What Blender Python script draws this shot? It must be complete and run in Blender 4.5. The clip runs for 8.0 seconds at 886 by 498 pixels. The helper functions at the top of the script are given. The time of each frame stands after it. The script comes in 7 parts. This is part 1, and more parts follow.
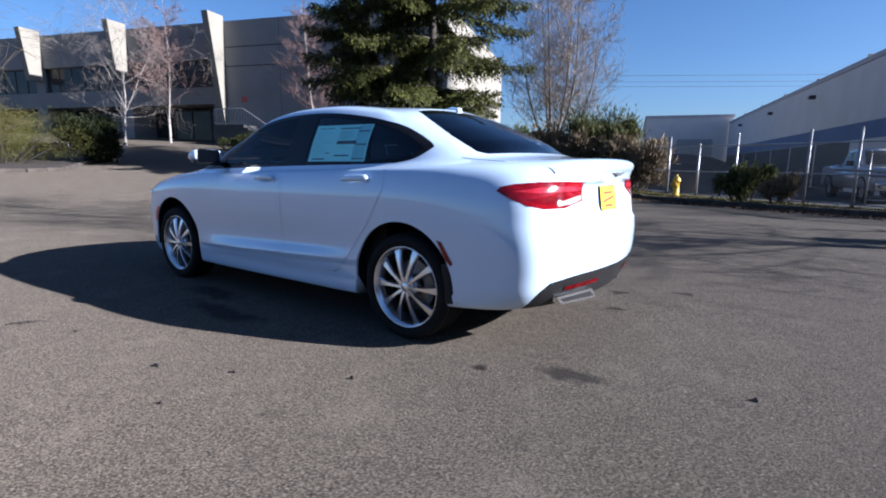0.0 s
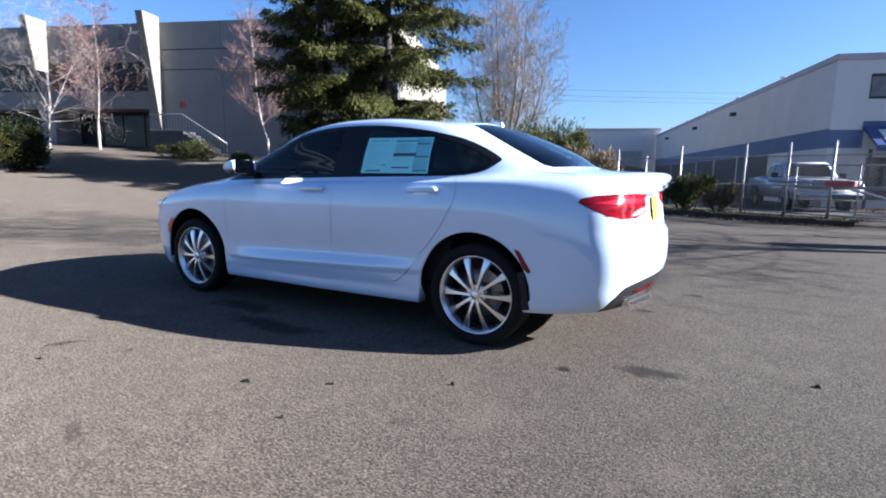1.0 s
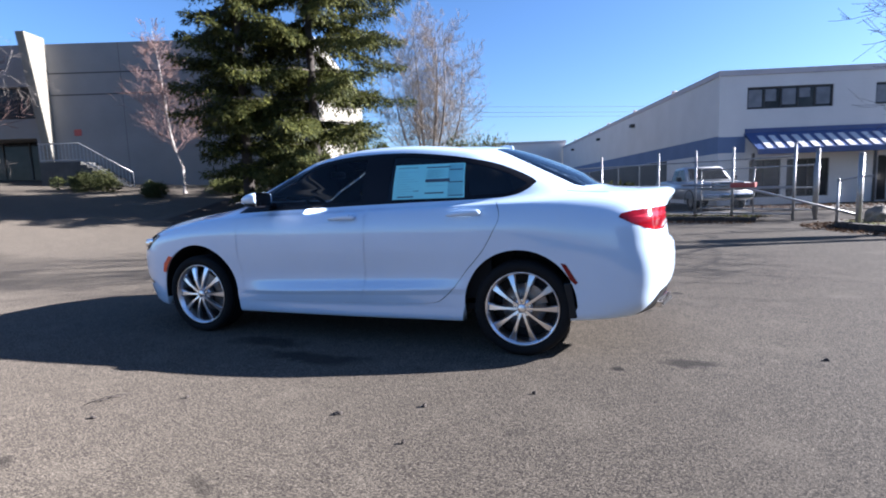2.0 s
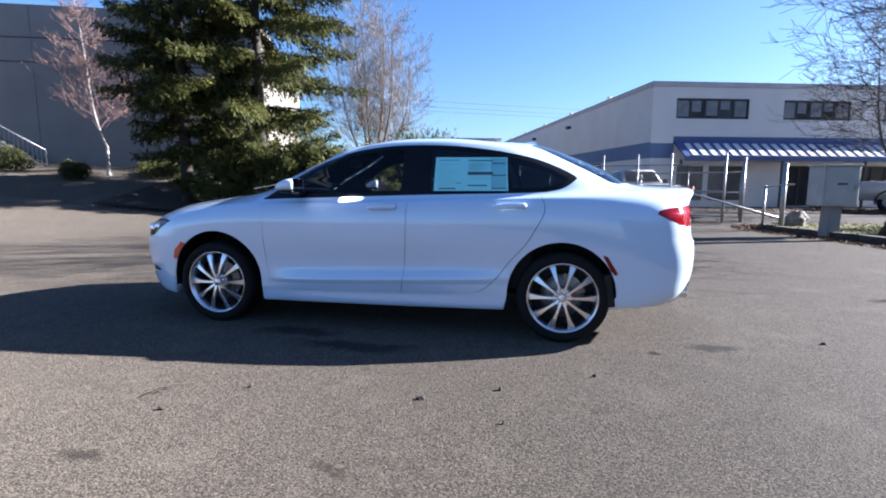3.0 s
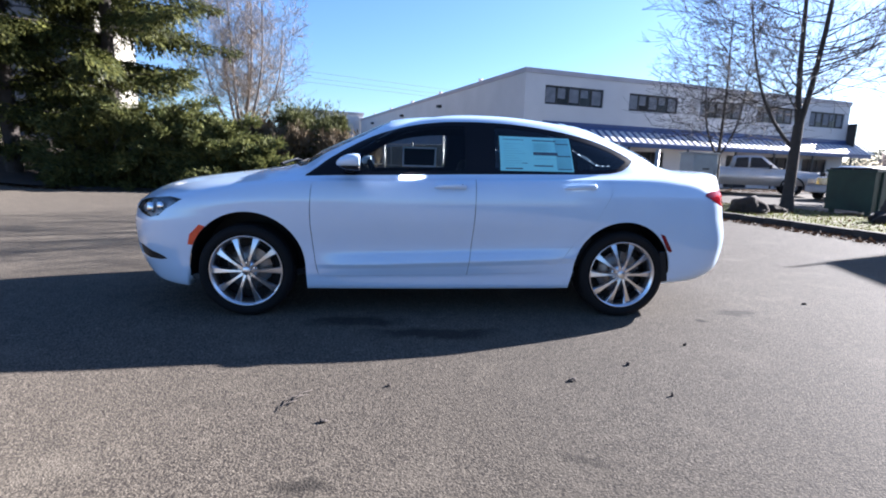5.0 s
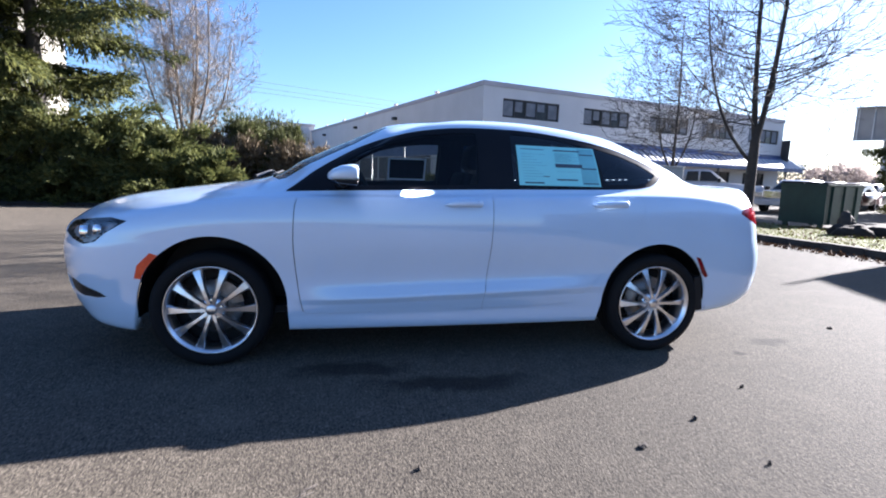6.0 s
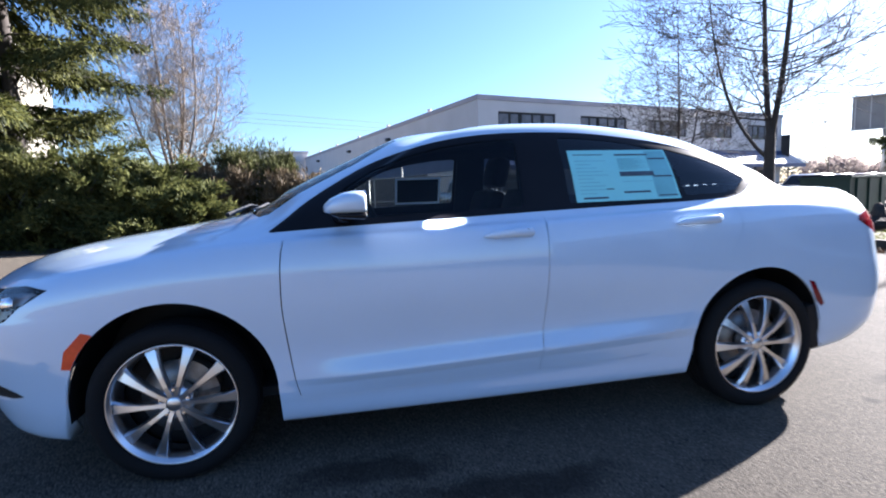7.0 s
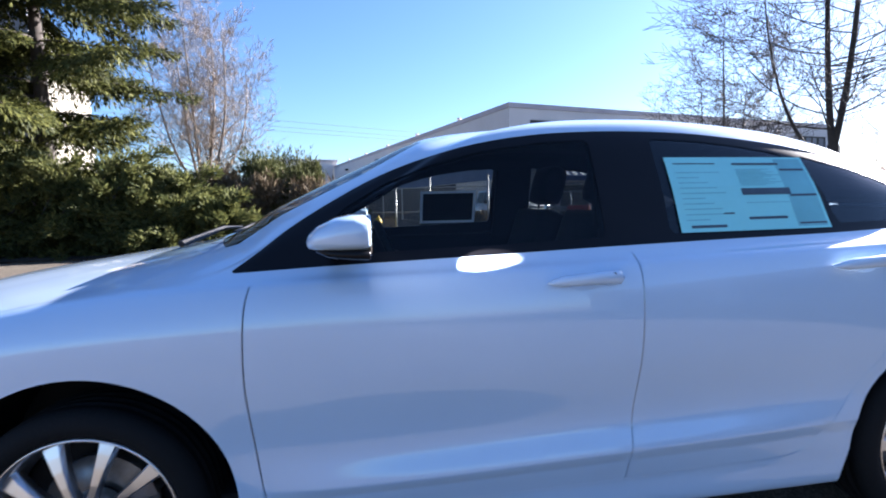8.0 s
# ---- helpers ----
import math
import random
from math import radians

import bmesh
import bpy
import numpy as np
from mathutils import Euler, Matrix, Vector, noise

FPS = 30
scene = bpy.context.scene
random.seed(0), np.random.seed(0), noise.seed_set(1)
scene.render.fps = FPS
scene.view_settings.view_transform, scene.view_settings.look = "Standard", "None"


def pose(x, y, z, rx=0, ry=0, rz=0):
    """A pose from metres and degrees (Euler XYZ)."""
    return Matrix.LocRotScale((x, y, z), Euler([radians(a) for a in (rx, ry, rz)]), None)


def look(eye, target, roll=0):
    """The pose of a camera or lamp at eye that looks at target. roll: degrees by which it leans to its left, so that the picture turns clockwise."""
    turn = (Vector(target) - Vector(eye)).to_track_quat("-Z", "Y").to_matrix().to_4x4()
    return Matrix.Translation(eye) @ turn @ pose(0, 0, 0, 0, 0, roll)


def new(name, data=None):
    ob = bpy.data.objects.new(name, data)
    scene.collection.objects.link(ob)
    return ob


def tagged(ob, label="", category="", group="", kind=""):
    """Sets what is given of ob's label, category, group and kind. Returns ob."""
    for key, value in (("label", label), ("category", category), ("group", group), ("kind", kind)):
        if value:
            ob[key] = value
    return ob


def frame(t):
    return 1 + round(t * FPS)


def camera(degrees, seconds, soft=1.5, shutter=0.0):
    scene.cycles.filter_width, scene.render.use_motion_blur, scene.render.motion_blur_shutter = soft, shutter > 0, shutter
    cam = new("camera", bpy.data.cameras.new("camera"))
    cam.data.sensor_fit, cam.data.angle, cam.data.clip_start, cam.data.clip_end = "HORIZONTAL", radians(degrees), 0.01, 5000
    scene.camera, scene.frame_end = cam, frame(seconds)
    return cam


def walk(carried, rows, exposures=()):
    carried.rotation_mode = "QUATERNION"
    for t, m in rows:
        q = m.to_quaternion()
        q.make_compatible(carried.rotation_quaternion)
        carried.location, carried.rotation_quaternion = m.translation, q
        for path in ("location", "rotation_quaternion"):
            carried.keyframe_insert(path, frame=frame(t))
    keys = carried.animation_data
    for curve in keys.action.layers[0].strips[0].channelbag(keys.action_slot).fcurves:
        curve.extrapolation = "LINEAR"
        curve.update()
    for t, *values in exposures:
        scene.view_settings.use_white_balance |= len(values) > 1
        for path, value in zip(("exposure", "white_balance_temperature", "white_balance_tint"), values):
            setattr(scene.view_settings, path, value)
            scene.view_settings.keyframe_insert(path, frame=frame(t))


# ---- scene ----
from mathutils import geometry

cam = camera(82.5, 8.0, soft=1.9, shutter=0.35)
PATH = [
    (0, (3.323, -3.167, 1.057), (2.16, -1.574, 0.724), 0.6),
    (0.5, (3.0, -3.427, 1.041), (1.926, -1.773, 0.708), 1.4),
    (1, (2.699, -3.699, 1.067), (1.739, -1.97, 0.772), 0.9),
    (2.5, (1.616, -4.363, 1.133), (1.095, -2.446, 0.894), -1.9),
    (3, (1.236, -4.487, 1.126), (0.843, -2.544, 0.864), 0.2),
    (3.5, (0.836, -4.55, 1.137), (0.601, -2.585, 0.849), 1.7),
    (4, (0.404, -4.649, 1.156), (0.354, -2.673, 0.854), 0.5),
    (4.5, (0.01, -4.587, 1.136), (0.049, -2.616, 0.801), 1.0),
    (5, (-0.33, -4.464, 1.119), (-0.142, -2.503, 0.775), 1.8),
    (6.5, (-0.653, -3.413, 1.106), (-0.233, -1.473, 0.855), 1.1),
    (7, (-0.655, -3.027, 1.128), (-0.277, -1.076, 0.908), -1.9),
    (7.5, (-0.577, -2.659, 1.166), (-0.336, -0.681, 0.995), -0.4),
    (8, (-0.565, -2.316, 1.174), (-0.29, -0.344, 0.993), -1.2),
]
EXPOSURE = [(0.0, 1.88, 5480, 17), (0.5, 2.15, 5530, 17), (1.0, 2.39, 5620, 17), (2.5, 2.58, 5680, 17), (4.5, 2.74, 5720, 17), (6.5, 2.90, 5850, 17), (8.0, 2.92, 5900, 18)]
walk(cam, [(t, look(eye, target, roll)) for t, eye, target, roll in PATH], EXPOSURE)

# ---- sky and sun ----
SUN = Vector((2.22, 0.865, 1.0)).normalized()
world = bpy.data.worlds.new("sky")
scene.world = world
world.use_nodes = True
sky = world.node_tree.nodes.new("ShaderNodeTexSky")
sky.sky_type = "NISHITA"
sky.sun_disc = False
sky.sun_elevation = math.asin(SUN.z)
sky.sun_rotation = math.atan2(SUN.x, SUN.y)
sky.air_density, sky.dust_density, sky.ozone_density = 1.0, 0.7, 5.0
back = world.node_tree.nodes["Background"]
back.inputs["Strength"].default_value = 0.037
deep = world.node_tree.nodes.new("ShaderNodeHueSaturation")
deep.inputs["Saturation"].default_value = 1.03
world.node_tree.links.new(sky.outputs["Color"], deep.inputs["Color"])
world.node_tree.links.new(deep.outputs["Color"], back.inputs["Color"])
sun = new("sun", bpy.data.lights.new("sun", "SUN"))
sun.data.energy, sun.data.angle, sun.data.color = 5.0, radians(0.53), (1.0, 0.93, 0.82)
sun.matrix_world = look(SUN * 60, (0, 0, 0))


# ---- materials ----
def setup(name):
    m = bpy.data.materials.new(name)
    m.use_nodes = True
    nt = m.node_tree
    return m, nt, nt.nodes["Principled BSDF"]


def node(nt, kind, **values):
    n = nt.nodes.new(kind)
    for key, value in values.items():
        n.inputs[key].default_value = value
    return n


def mixed(nt, a, b, fac):
    """A colour mix; a and b are colours or sockets."""
    n = nt.nodes.new("ShaderNodeMix")
    n.data_type = "RGBA"
    for socket, value in ((n.inputs[6], a), (n.inputs[7], b), (n.inputs[0], fac)):
        if isinstance(value, bpy.types.NodeSocket):
            nt.links.new(value, socket)
        elif isinstance(value, (int, float)):
            socket.default_value = value
        else:
            socket.default_value = (*value, 1)
    return n.outputs[2]


def ramp(nt, value, low, high):
    n = nt.nodes.new("ShaderNodeMapRange")
    n.inputs[1].default_value, n.inputs[2].default_value = low, high
    nt.links.new(value, n.inputs[0])
    return n.outputs[0]


def noisy(nt, coords, scale, detail=4.0, rough=0.55):
    n = node(nt, "ShaderNodeTexNoise", Scale=scale, Detail=detail, Roughness=rough)
    nt.links.new(coords, n.inputs["Vector"])
    return n.outputs["Fac"]


def mat(name, a, b=None, rough=0.6, metal=0.0, scale=3.0, grain=60.0, fine=0.25, bump=0.0, coat=0.0, spec=0.5, vary=0.0):
    """A surface of two tones: patches at one scale, grain at a finer one, and fine relief."""
    m, nt, p = setup(name)
    b = b or tuple(0.75 * c for c in a)
    coords = nt.nodes.new("ShaderNodeTexCoord").outputs["Object"]
    wide = ramp(nt, noisy(nt, coords, scale), 0.32, 0.68)
    small = noisy(nt, coords, grain, 3.0)
    colour = mixed(nt, a, b, wide)
    dark = mixed(nt, colour, tuple(0.55 * c for c in b), 0.0)
    g = nt.nodes.new("ShaderNodeMath")
    g.operation = "MULTIPLY"
    g.inputs[1].default_value = fine
    nt.links.new(ramp(nt, small, 0.35, 0.75), g.inputs[0])
    nt.links.new(g.outputs[0], dark.node.inputs[0])
    if vary:
        h = nt.nodes.new("ShaderNodeHueSaturation")
        info = nt.nodes.new("ShaderNodeObjectInfo")
        r = nt.nodes.new("ShaderNodeMapRange")
        r.inputs[3].default_value, r.inputs[4].default_value = 1 - vary, 1 + vary
        nt.links.new(info.outputs["Random"], r.inputs[0])
        nt.links.new(r.outputs[0], h.inputs["Value"])
        nt.links.new(dark, h.inputs["Color"])
        dark = h.outputs["Color"]
    nt.links.new(dark, p.inputs["Base Color"])
    p.inputs["Roughness"].default_value = rough
    p.inputs["Metallic"].default_value = metal
    p.inputs["Coat Weight"].default_value = coat
    p.inputs["Coat Roughness"].default_value = 0.04
    p.inputs["Specular IOR Level"].default_value = spec
    if bump:
        k = node(nt, "ShaderNodeBump", Strength=bump, Distance=0.01)
        nt.links.new(small, k.inputs["Height"])
        nt.links.new(k.outputs[0], p.inputs["Normal"])
    return m


def leafy(name, a, b, back_light=0.25, rough=0.55):
    """Foliage: each leaf has its own tone, and lets some light through."""
    m, nt, p = setup(name)
    island = nt.nodes.new("ShaderNodeNewGeometry").outputs["Random Per Island"]
    coords = nt.nodes.new("ShaderNodeTexCoord").outputs["Object"]
    colour = mixed(nt, mixed(nt, a, b, island), tuple(0.5 * c for c in a), ramp(nt, noisy(nt, coords, 1.3), 0.45, 0.8))
    nt.links.new(colour, p.inputs["Base Color"])
    p.inputs["Roughness"].default_value = rough
    p.inputs["Specular IOR Level"].default_value = 0.10
    t = nt.nodes.new("ShaderNodeBsdfTranslucent")
    nt.links.new(colour, t.inputs["Color"])
    mix = nt.nodes.new("ShaderNodeMixShader")
    mix.inputs[0].default_value = back_light
    nt.links.new(p.outputs[0], mix.inputs[1])
    nt.links.new(t.outputs[0], mix.inputs[2])
    nt.links.new(mix.outputs[0], nt.nodes["Material Output"].inputs["Surface"])
    return m


def glass(name, tint, gloss=1.0, rough=0.01):
    """Thin sheet glass: a tinted clear pane with a mirror-like sheen that grows at flat angles."""
    m, nt, p = setup(name)
    clear = node(nt, "ShaderNodeBsdfTransparent", Color=(*tint, 1))
    shine = node(nt, "ShaderNodeBsdfGlossy", Color=(gloss, gloss, gloss, 1), Roughness=rough)
    f = node(nt, "ShaderNodeFresnel", IOR=1.5)
    mix = nt.nodes.new("ShaderNodeMixShader")
    nt.links.new(f.outputs[0], mix.inputs[0])
    nt.links.new(clear.outputs[0], mix.inputs[1])
    nt.links.new(shine.outputs[0], mix.inputs[2])
    nt.links.new(mix.outputs[0], nt.nodes["Material Output"].inputs["Surface"])
    return m


def asphalt_material():
    m, nt, p = setup("worn_asphalt")
    coords = nt.nodes.new("ShaderNodeTexCoord").outputs["Object"]
    v = node(nt, "ShaderNodeTexVoronoi", Scale=130.0)
    nt.links.new(coords, v.inputs["Vector"])
    stone = ramp(nt, v.outputs["Color"], 0.0, 1.0)
    pits = ramp(nt, v.outputs["Distance"], 0.25, 0.75)
    base = mixed(nt, (0.062, 0.052, 0.040), (0.216, 0.184, 0.142), stone)
    base = mixed(nt, base, (0.032, 0.027, 0.023), pits)
    base = mixed(nt, base, (0.076, 0.065, 0.050), ramp(nt, noisy(nt, coords, 0.35, 5.0), 0.42, 0.95))
    base = mixed(nt, base, (0.140, 0.120, 0.093), ramp(nt, noisy(nt, coords, 2.1, 5.0), 0.55, 0.95))
    coarse = noisy(nt, coords, 75.0, 4.0)
    base = mixed(nt, base, (0.022, 0.018, 0.016), ramp(nt, coarse, 0.52, 0.70))
    base = mixed(nt, base, (0.220, 0.189, 0.150), ramp(nt, noisy(nt, coords, 70.0, 2.0), 0.58, 0.78))
    # patches of a hand's width, darker binder and paler worn stone
    base = mixed(nt, base, (0.036, 0.031, 0.026), ramp(nt, noisy(nt, coords, 7.0, 6.0, 0.7), 0.54, 0.90))
    base = mixed(nt, base, (0.180, 0.153, 0.120), ramp(nt, noisy(nt, coords, 15.0, 6.0, 0.72), 0.56, 0.95))
    # scattered dark specks
    speck = node(nt, "ShaderNodeTexVoronoi", Scale=9.0)
    nt.links.new(coords, speck.inputs["Vector"])
    base = mixed(nt, base, (0.020, 0.018, 0.015), ramp(nt, speck.outputs["Distance"], 0.085, 0.05))
    # oil drips and old patches: each an uneven blot
    wobble = node(nt, "ShaderNodeTexNoise", Scale=5.0, Detail=4.0)
    nt.links.new(coords, wobble.inputs["Vector"])
    push = nt.nodes.new("ShaderNodeVectorMath")
    push.operation = "SCALE"
    push.inputs["Scale"].default_value = 0.30
    nt.links.new(wobble.outputs["Color"], push.inputs[0])
    bent = nt.nodes.new("ShaderNodeVectorMath")
    bent.operation = "SUBTRACT"
    nt.links.new(coords, bent.inputs[0])
    nt.links.new(push.outputs[0], bent.inputs[1])
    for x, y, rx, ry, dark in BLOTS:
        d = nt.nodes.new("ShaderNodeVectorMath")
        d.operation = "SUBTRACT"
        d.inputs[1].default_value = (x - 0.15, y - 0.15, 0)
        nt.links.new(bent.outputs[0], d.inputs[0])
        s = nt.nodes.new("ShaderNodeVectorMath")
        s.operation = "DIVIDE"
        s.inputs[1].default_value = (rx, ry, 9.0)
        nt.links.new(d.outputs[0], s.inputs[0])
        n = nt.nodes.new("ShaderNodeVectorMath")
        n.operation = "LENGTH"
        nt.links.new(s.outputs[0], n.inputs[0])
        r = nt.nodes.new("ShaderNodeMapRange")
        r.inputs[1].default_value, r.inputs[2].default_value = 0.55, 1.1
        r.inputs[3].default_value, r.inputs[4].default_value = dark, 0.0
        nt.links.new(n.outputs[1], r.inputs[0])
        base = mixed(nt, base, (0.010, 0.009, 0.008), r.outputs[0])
    nt.links.new(base, p.inputs["Base Color"])
    p.inputs["Roughness"].default_value = 0.9
    p.inputs["Diffuse Roughness"].default_value = 0.5
    p.inputs["Specular IOR Level"].default_value = 0.15
    k = node(nt, "ShaderNodeBump", Strength=0.55, Distance=0.004)
    height = nt.nodes.new("ShaderNodeMath")
    height.operation = "SUBTRACT"
    nt.links.new(coarse, height.inputs[0])
    nt.links.new(v.outputs["Distance"], height.inputs[1])
    nt.links.new(height.outputs[0], k.inputs["Height"])
    nt.links.new(k.outputs[0], p.inputs["Normal"])
    return m


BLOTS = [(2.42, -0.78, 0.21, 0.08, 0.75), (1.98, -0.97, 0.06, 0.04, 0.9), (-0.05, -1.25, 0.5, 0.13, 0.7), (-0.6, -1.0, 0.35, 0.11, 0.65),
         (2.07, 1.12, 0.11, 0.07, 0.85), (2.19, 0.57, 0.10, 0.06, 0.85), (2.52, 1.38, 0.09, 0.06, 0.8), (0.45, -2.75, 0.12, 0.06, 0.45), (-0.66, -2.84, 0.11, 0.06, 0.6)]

# white paint with the sky's blue reflection put into its base colour
PAINT = mat("sky_tinted_car_paint", (0.51, 0.640, 0.795), (0.49, 0.620, 0.775), rough=0.38, grain=900, fine=0.02, coat=1.0)
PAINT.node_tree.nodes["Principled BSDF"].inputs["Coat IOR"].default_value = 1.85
BLACK_TRIM = mat("gloss_black_trim", (0.008, 0.008, 0.010), rough=0.30, spec=0.18, fine=0.05)
BLACK_PLASTIC = mat("black_plastic", (0.013, 0.013, 0.014), rough=0.5, spec=0.25, grain=300, bump=0.15)
CABIN = mat("black_cabin_cloth", (0.010, 0.010, 0.011), (0.007, 0.007, 0.008), rough=0.85, grain=240, bump=0.3)
RUBBER = mat("tyre_rubber", (0.008, 0.008, 0.009), (0.006, 0.006, 0.006), rough=0.85, spec=0.25, grain=90, bump=0.25)
ALLOY = mat("machined_alloy", (0.82, 0.82, 0.84), (0.72, 0.72, 0.74), rough=0.29, metal=1.0, grain=250, fine=0.06)
ALLOY_DARK = mat("painted_alloy_grey", (0.20, 0.20, 0.21), (0.15, 0.15, 0.16), rough=0.4, metal=0.8)
STEEL = mat("brake_steel", (0.32, 0.31, 0.30), (0.20, 0.17, 0.15), rough=0.45, metal=0.9, scale=12)
CHROME = mat("chrome", (0.85, 0.85, 0.86), (0.8, 0.8, 0.82), rough=0.06, metal=1.0, fine=0.03)
RED_LENS = mat("red_lens", (0.24, 0.004, 0.010), (0.11, 0.0015, 0.004), rough=0.08, spec=0.4, scale=14, grain=120, fine=0.4)
RED_BAR = mat("bright_red_bar", (0.42, 0.02, 0.035), (0.30, 0.01, 0.02), rough=0.10, scale=30, grain=160, fine=0.3)
RED_DEEP = mat("deep_red_field", (0.17, 0.002, 0.008), (0.09, 0.001, 0.004), rough=0.10, scale=18, grain=140, fine=0.5)
CLEAR_LENS = mat("clear_lens", (0.62, 0.62, 0.63), (0.35, 0.35, 0.37), rough=0.15, coat=1.0, scale=22, metal=0.4)
ORANGE_LENS = mat("orange_lens", (0.84, 0.070, 0.008), (0.70, 0.045, 0.006), rough=0.3, coat=0.2, scale=14)
HEAD_DARK = mat("headlight_housing", (0.80, 0.80, 0.82), (0.26, 0.26, 0.28), rough=0.3, metal=0.2, scale=14)
YELLOW = mat("yellow_plate_card", (0.85, 0.56, 0.01), (0.78, 0.50, 0.01), rough=0.5)
RED_INK = mat("red_print", (0.5, 0.05, 0.02), rough=0.5)
PAPER = mat("pale_blue_paper", (0.30, 0.73, 0.72), (0.27, 0.68, 0.67), rough=0.7, fine=0.05)
PAPER_WHITE = leafy("white_paper", (0.90, 0.89, 0.86), (0.90, 0.89, 0.86), 0.85)
PAPER_TINT = mat("paper_panel_tint", (0.21, 0.55, 0.58), rough=0.7, fine=0.05)
PAPER_INK = mat("grey_print", (0.07, 0.10, 0.13), rough=0.7)
PAPER_BACK = mat("dark_paper_back", (0.035, 0.036, 0.036), (0.05, 0.05, 0.05), rough=0.8)
GLASS_CLEAR = glass("clear_window", (0.66, 0.69, 0.675), 0.5)
GLASS_TINT = glass("privacy_window", (0.22, 0.25, 0.27), 1.0)
GLASS_REAR = glass("rear_window_glass", (0.10, 0.12, 0.14), 1.0)

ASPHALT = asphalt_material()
CONCRETE = mat("tilt_up_concrete", (0.225, 0.222, 0.218), (0.19, 0.188, 0.185), rough=0.9, scale=0.5, grain=14, fine=0.15, bump=0.2)
CONCRETE_FIN = mat("cream_concrete_fin", (0.205, 0.19, 0.155), (0.17, 0.158, 0.13), rough=0.9, scale=0.8, grain=12, fine=0.15)
REVEAL = mat("dark_panel_joint", (0.07, 0.07, 0.075), rough=0.9)
STUCCO = mat("off_white_stucco", (0.60, 0.585, 0.57), (0.54, 0.53, 0.515), rough=0.9, scale=0.6, grain=18, fine=0.12, bump=0.2)
STUCCO_BLUE = mat("slate_blue_wall_paint", (0.125, 0.175, 0.29), (0.10, 0.145, 0.245), rough=0.8, scale=0.7, grain=18, fine=0.15)
FASCIA = mat("pale_mauve_fascia", (0.44, 0.41, 0.42), (0.36, 0.34, 0.35), rough=0.7, scale=1.0)
AWNING_BLUE = mat("blue_awning_metal", (0.035, 0.07, 0.19), (0.03, 0.055, 0.15), rough=0.45, scale=2)
AWNING_WHITE = mat("white_awning_panel", (0.60, 0.60, 0.60), (0.50, 0.50, 0.50), rough=0.5, scale=3, vary=0.06)
WINDOW_DARK = mat("office_window_glass", (0.020, 0.022, 0.025), (0.045, 0.045, 0.045), rough=0.10, scale=1.4, spec=0.2, fine=0.5, grain=6)
FRAME_DARK = mat("bronze_window_frame", (0.04, 0.038, 0.036), rough=0.5)
KERB = mat("dirty_kerb_concrete", (0.075, 0.064, 0.052), (0.035, 0.028, 0.022), rough=0.95, scale=3, grain=30, fine=0.5, bump=0.4)
GRASS_SOIL = mat("winter_turf", (0.11, 0.125, 0.030), (0.09, 0.075, 0.035), rough=1.0, scale=1.6, grain=70, fine=0.6, bump=0.9)
BARE_SOIL = mat("leaf_strewn_soil", (0.036, 0.025, 0.017), (0.020, 0.014, 0.010), rough=1.0, scale=2.0, grain=40, fine=0.6, bump=0.9)
BARK = mat("dark_bark", (0.055, 0.045, 0.039), (0.032, 0.027, 0.023), rough=0.95, scale=6, grain=50, fine=0.5, bump=0.6)
BARK_PALE = mat("pale_grey_bark", (0.20, 0.175, 0.15), (0.13, 0.108, 0.092), rough=0.95, scale=5, grain=40, fine=0.4)
BIRCH_BARK = mat("white_birch_bark", (0.46, 0.43, 0.40), (0.22, 0.185, 0.16), rough=0.85, scale=7, grain=30, fine=0.5)
BIRCH_TWIG = mat("red_brown_twigs", (0.19, 0.12, 0.105), (0.13, 0.083, 0.072), rough=0.9)
NEEDLES = leafy("spruce_needles", (0.014, 0.022, 0.008), (0.118, 0.120, 0.032), back_light=0.25)
JUNIPER = leafy("juniper_foliage", (0.040, 0.054, 0.021), (0.165, 0.168, 0.055), back_light=0.3)
# leaf colour darkened to carry the shade over the bush
SHADED_LEAF = leafy("shade_toned_leaves", (0.008, 0.013, 0.006), (0.030, 0.036, 0.014), back_light=0.1)
HEDGE_LEAF = leafy("clipped_hedge_leaves", (0.075, 0.075, 0.020), (0.12, 0.115, 0.035))
BUSH_LEAF = leafy("olive_bush_leaves", (0.045, 0.056, 0.020), (0.115, 0.118, 0.048))
BROOM = leafy("brown_broom_stems", (0.12, 0.09, 0.058), (0.19, 0.15, 0.095), back_light=0.1)
BLADES = leafy("grass_blades", (0.085, 0.105, 0.016), (0.15, 0.155, 0.040))
LITTER = leafy("dead_leaves", (0.055, 0.030, 0.018), (0.13, 0.078, 0.042), back_light=0.1, rough=0.8)
GALV = mat("galvanised_steel", (0.36, 0.365, 0.37), (0.28, 0.285, 0.29), rough=0.45, metal=0.7, scale=8)
BOX_GREY = mat("weathered_grey_metal", (0.36, 0.37, 0.36), (0.29, 0.30, 0.29), rough=0.6, scale=3, fine=0.2)
DUMP_GREEN = mat("dark_green_steel", (0.018, 0.050, 0.034), (0.012, 0.032, 0.024), rough=0.55, scale=3)
ROCK = mat("grey_boulder", (0.19, 0.175, 0.15), (0.11, 0.10, 0.088), rough=0.95, scale=4, grain=25, fine=0.5, bump=0.6)
TRUCK_WHITE = mat("white_truck_paint", (0.36, 0.37, 0.39), (0.31, 0.32, 0.34), rough=0.35, coat=0.8, fine=0.05)
TRUCK_GREY = mat("silver_truck_paint", (0.58, 0.56, 0.54), (0.52, 0.50, 0.48), rough=0.35, coat=0.8, metal=0.3, fine=0.05)
CAR_DARK = mat("dark_red_paint", (0.06, 0.012, 0.016), rough=0.3, coat=0.8)
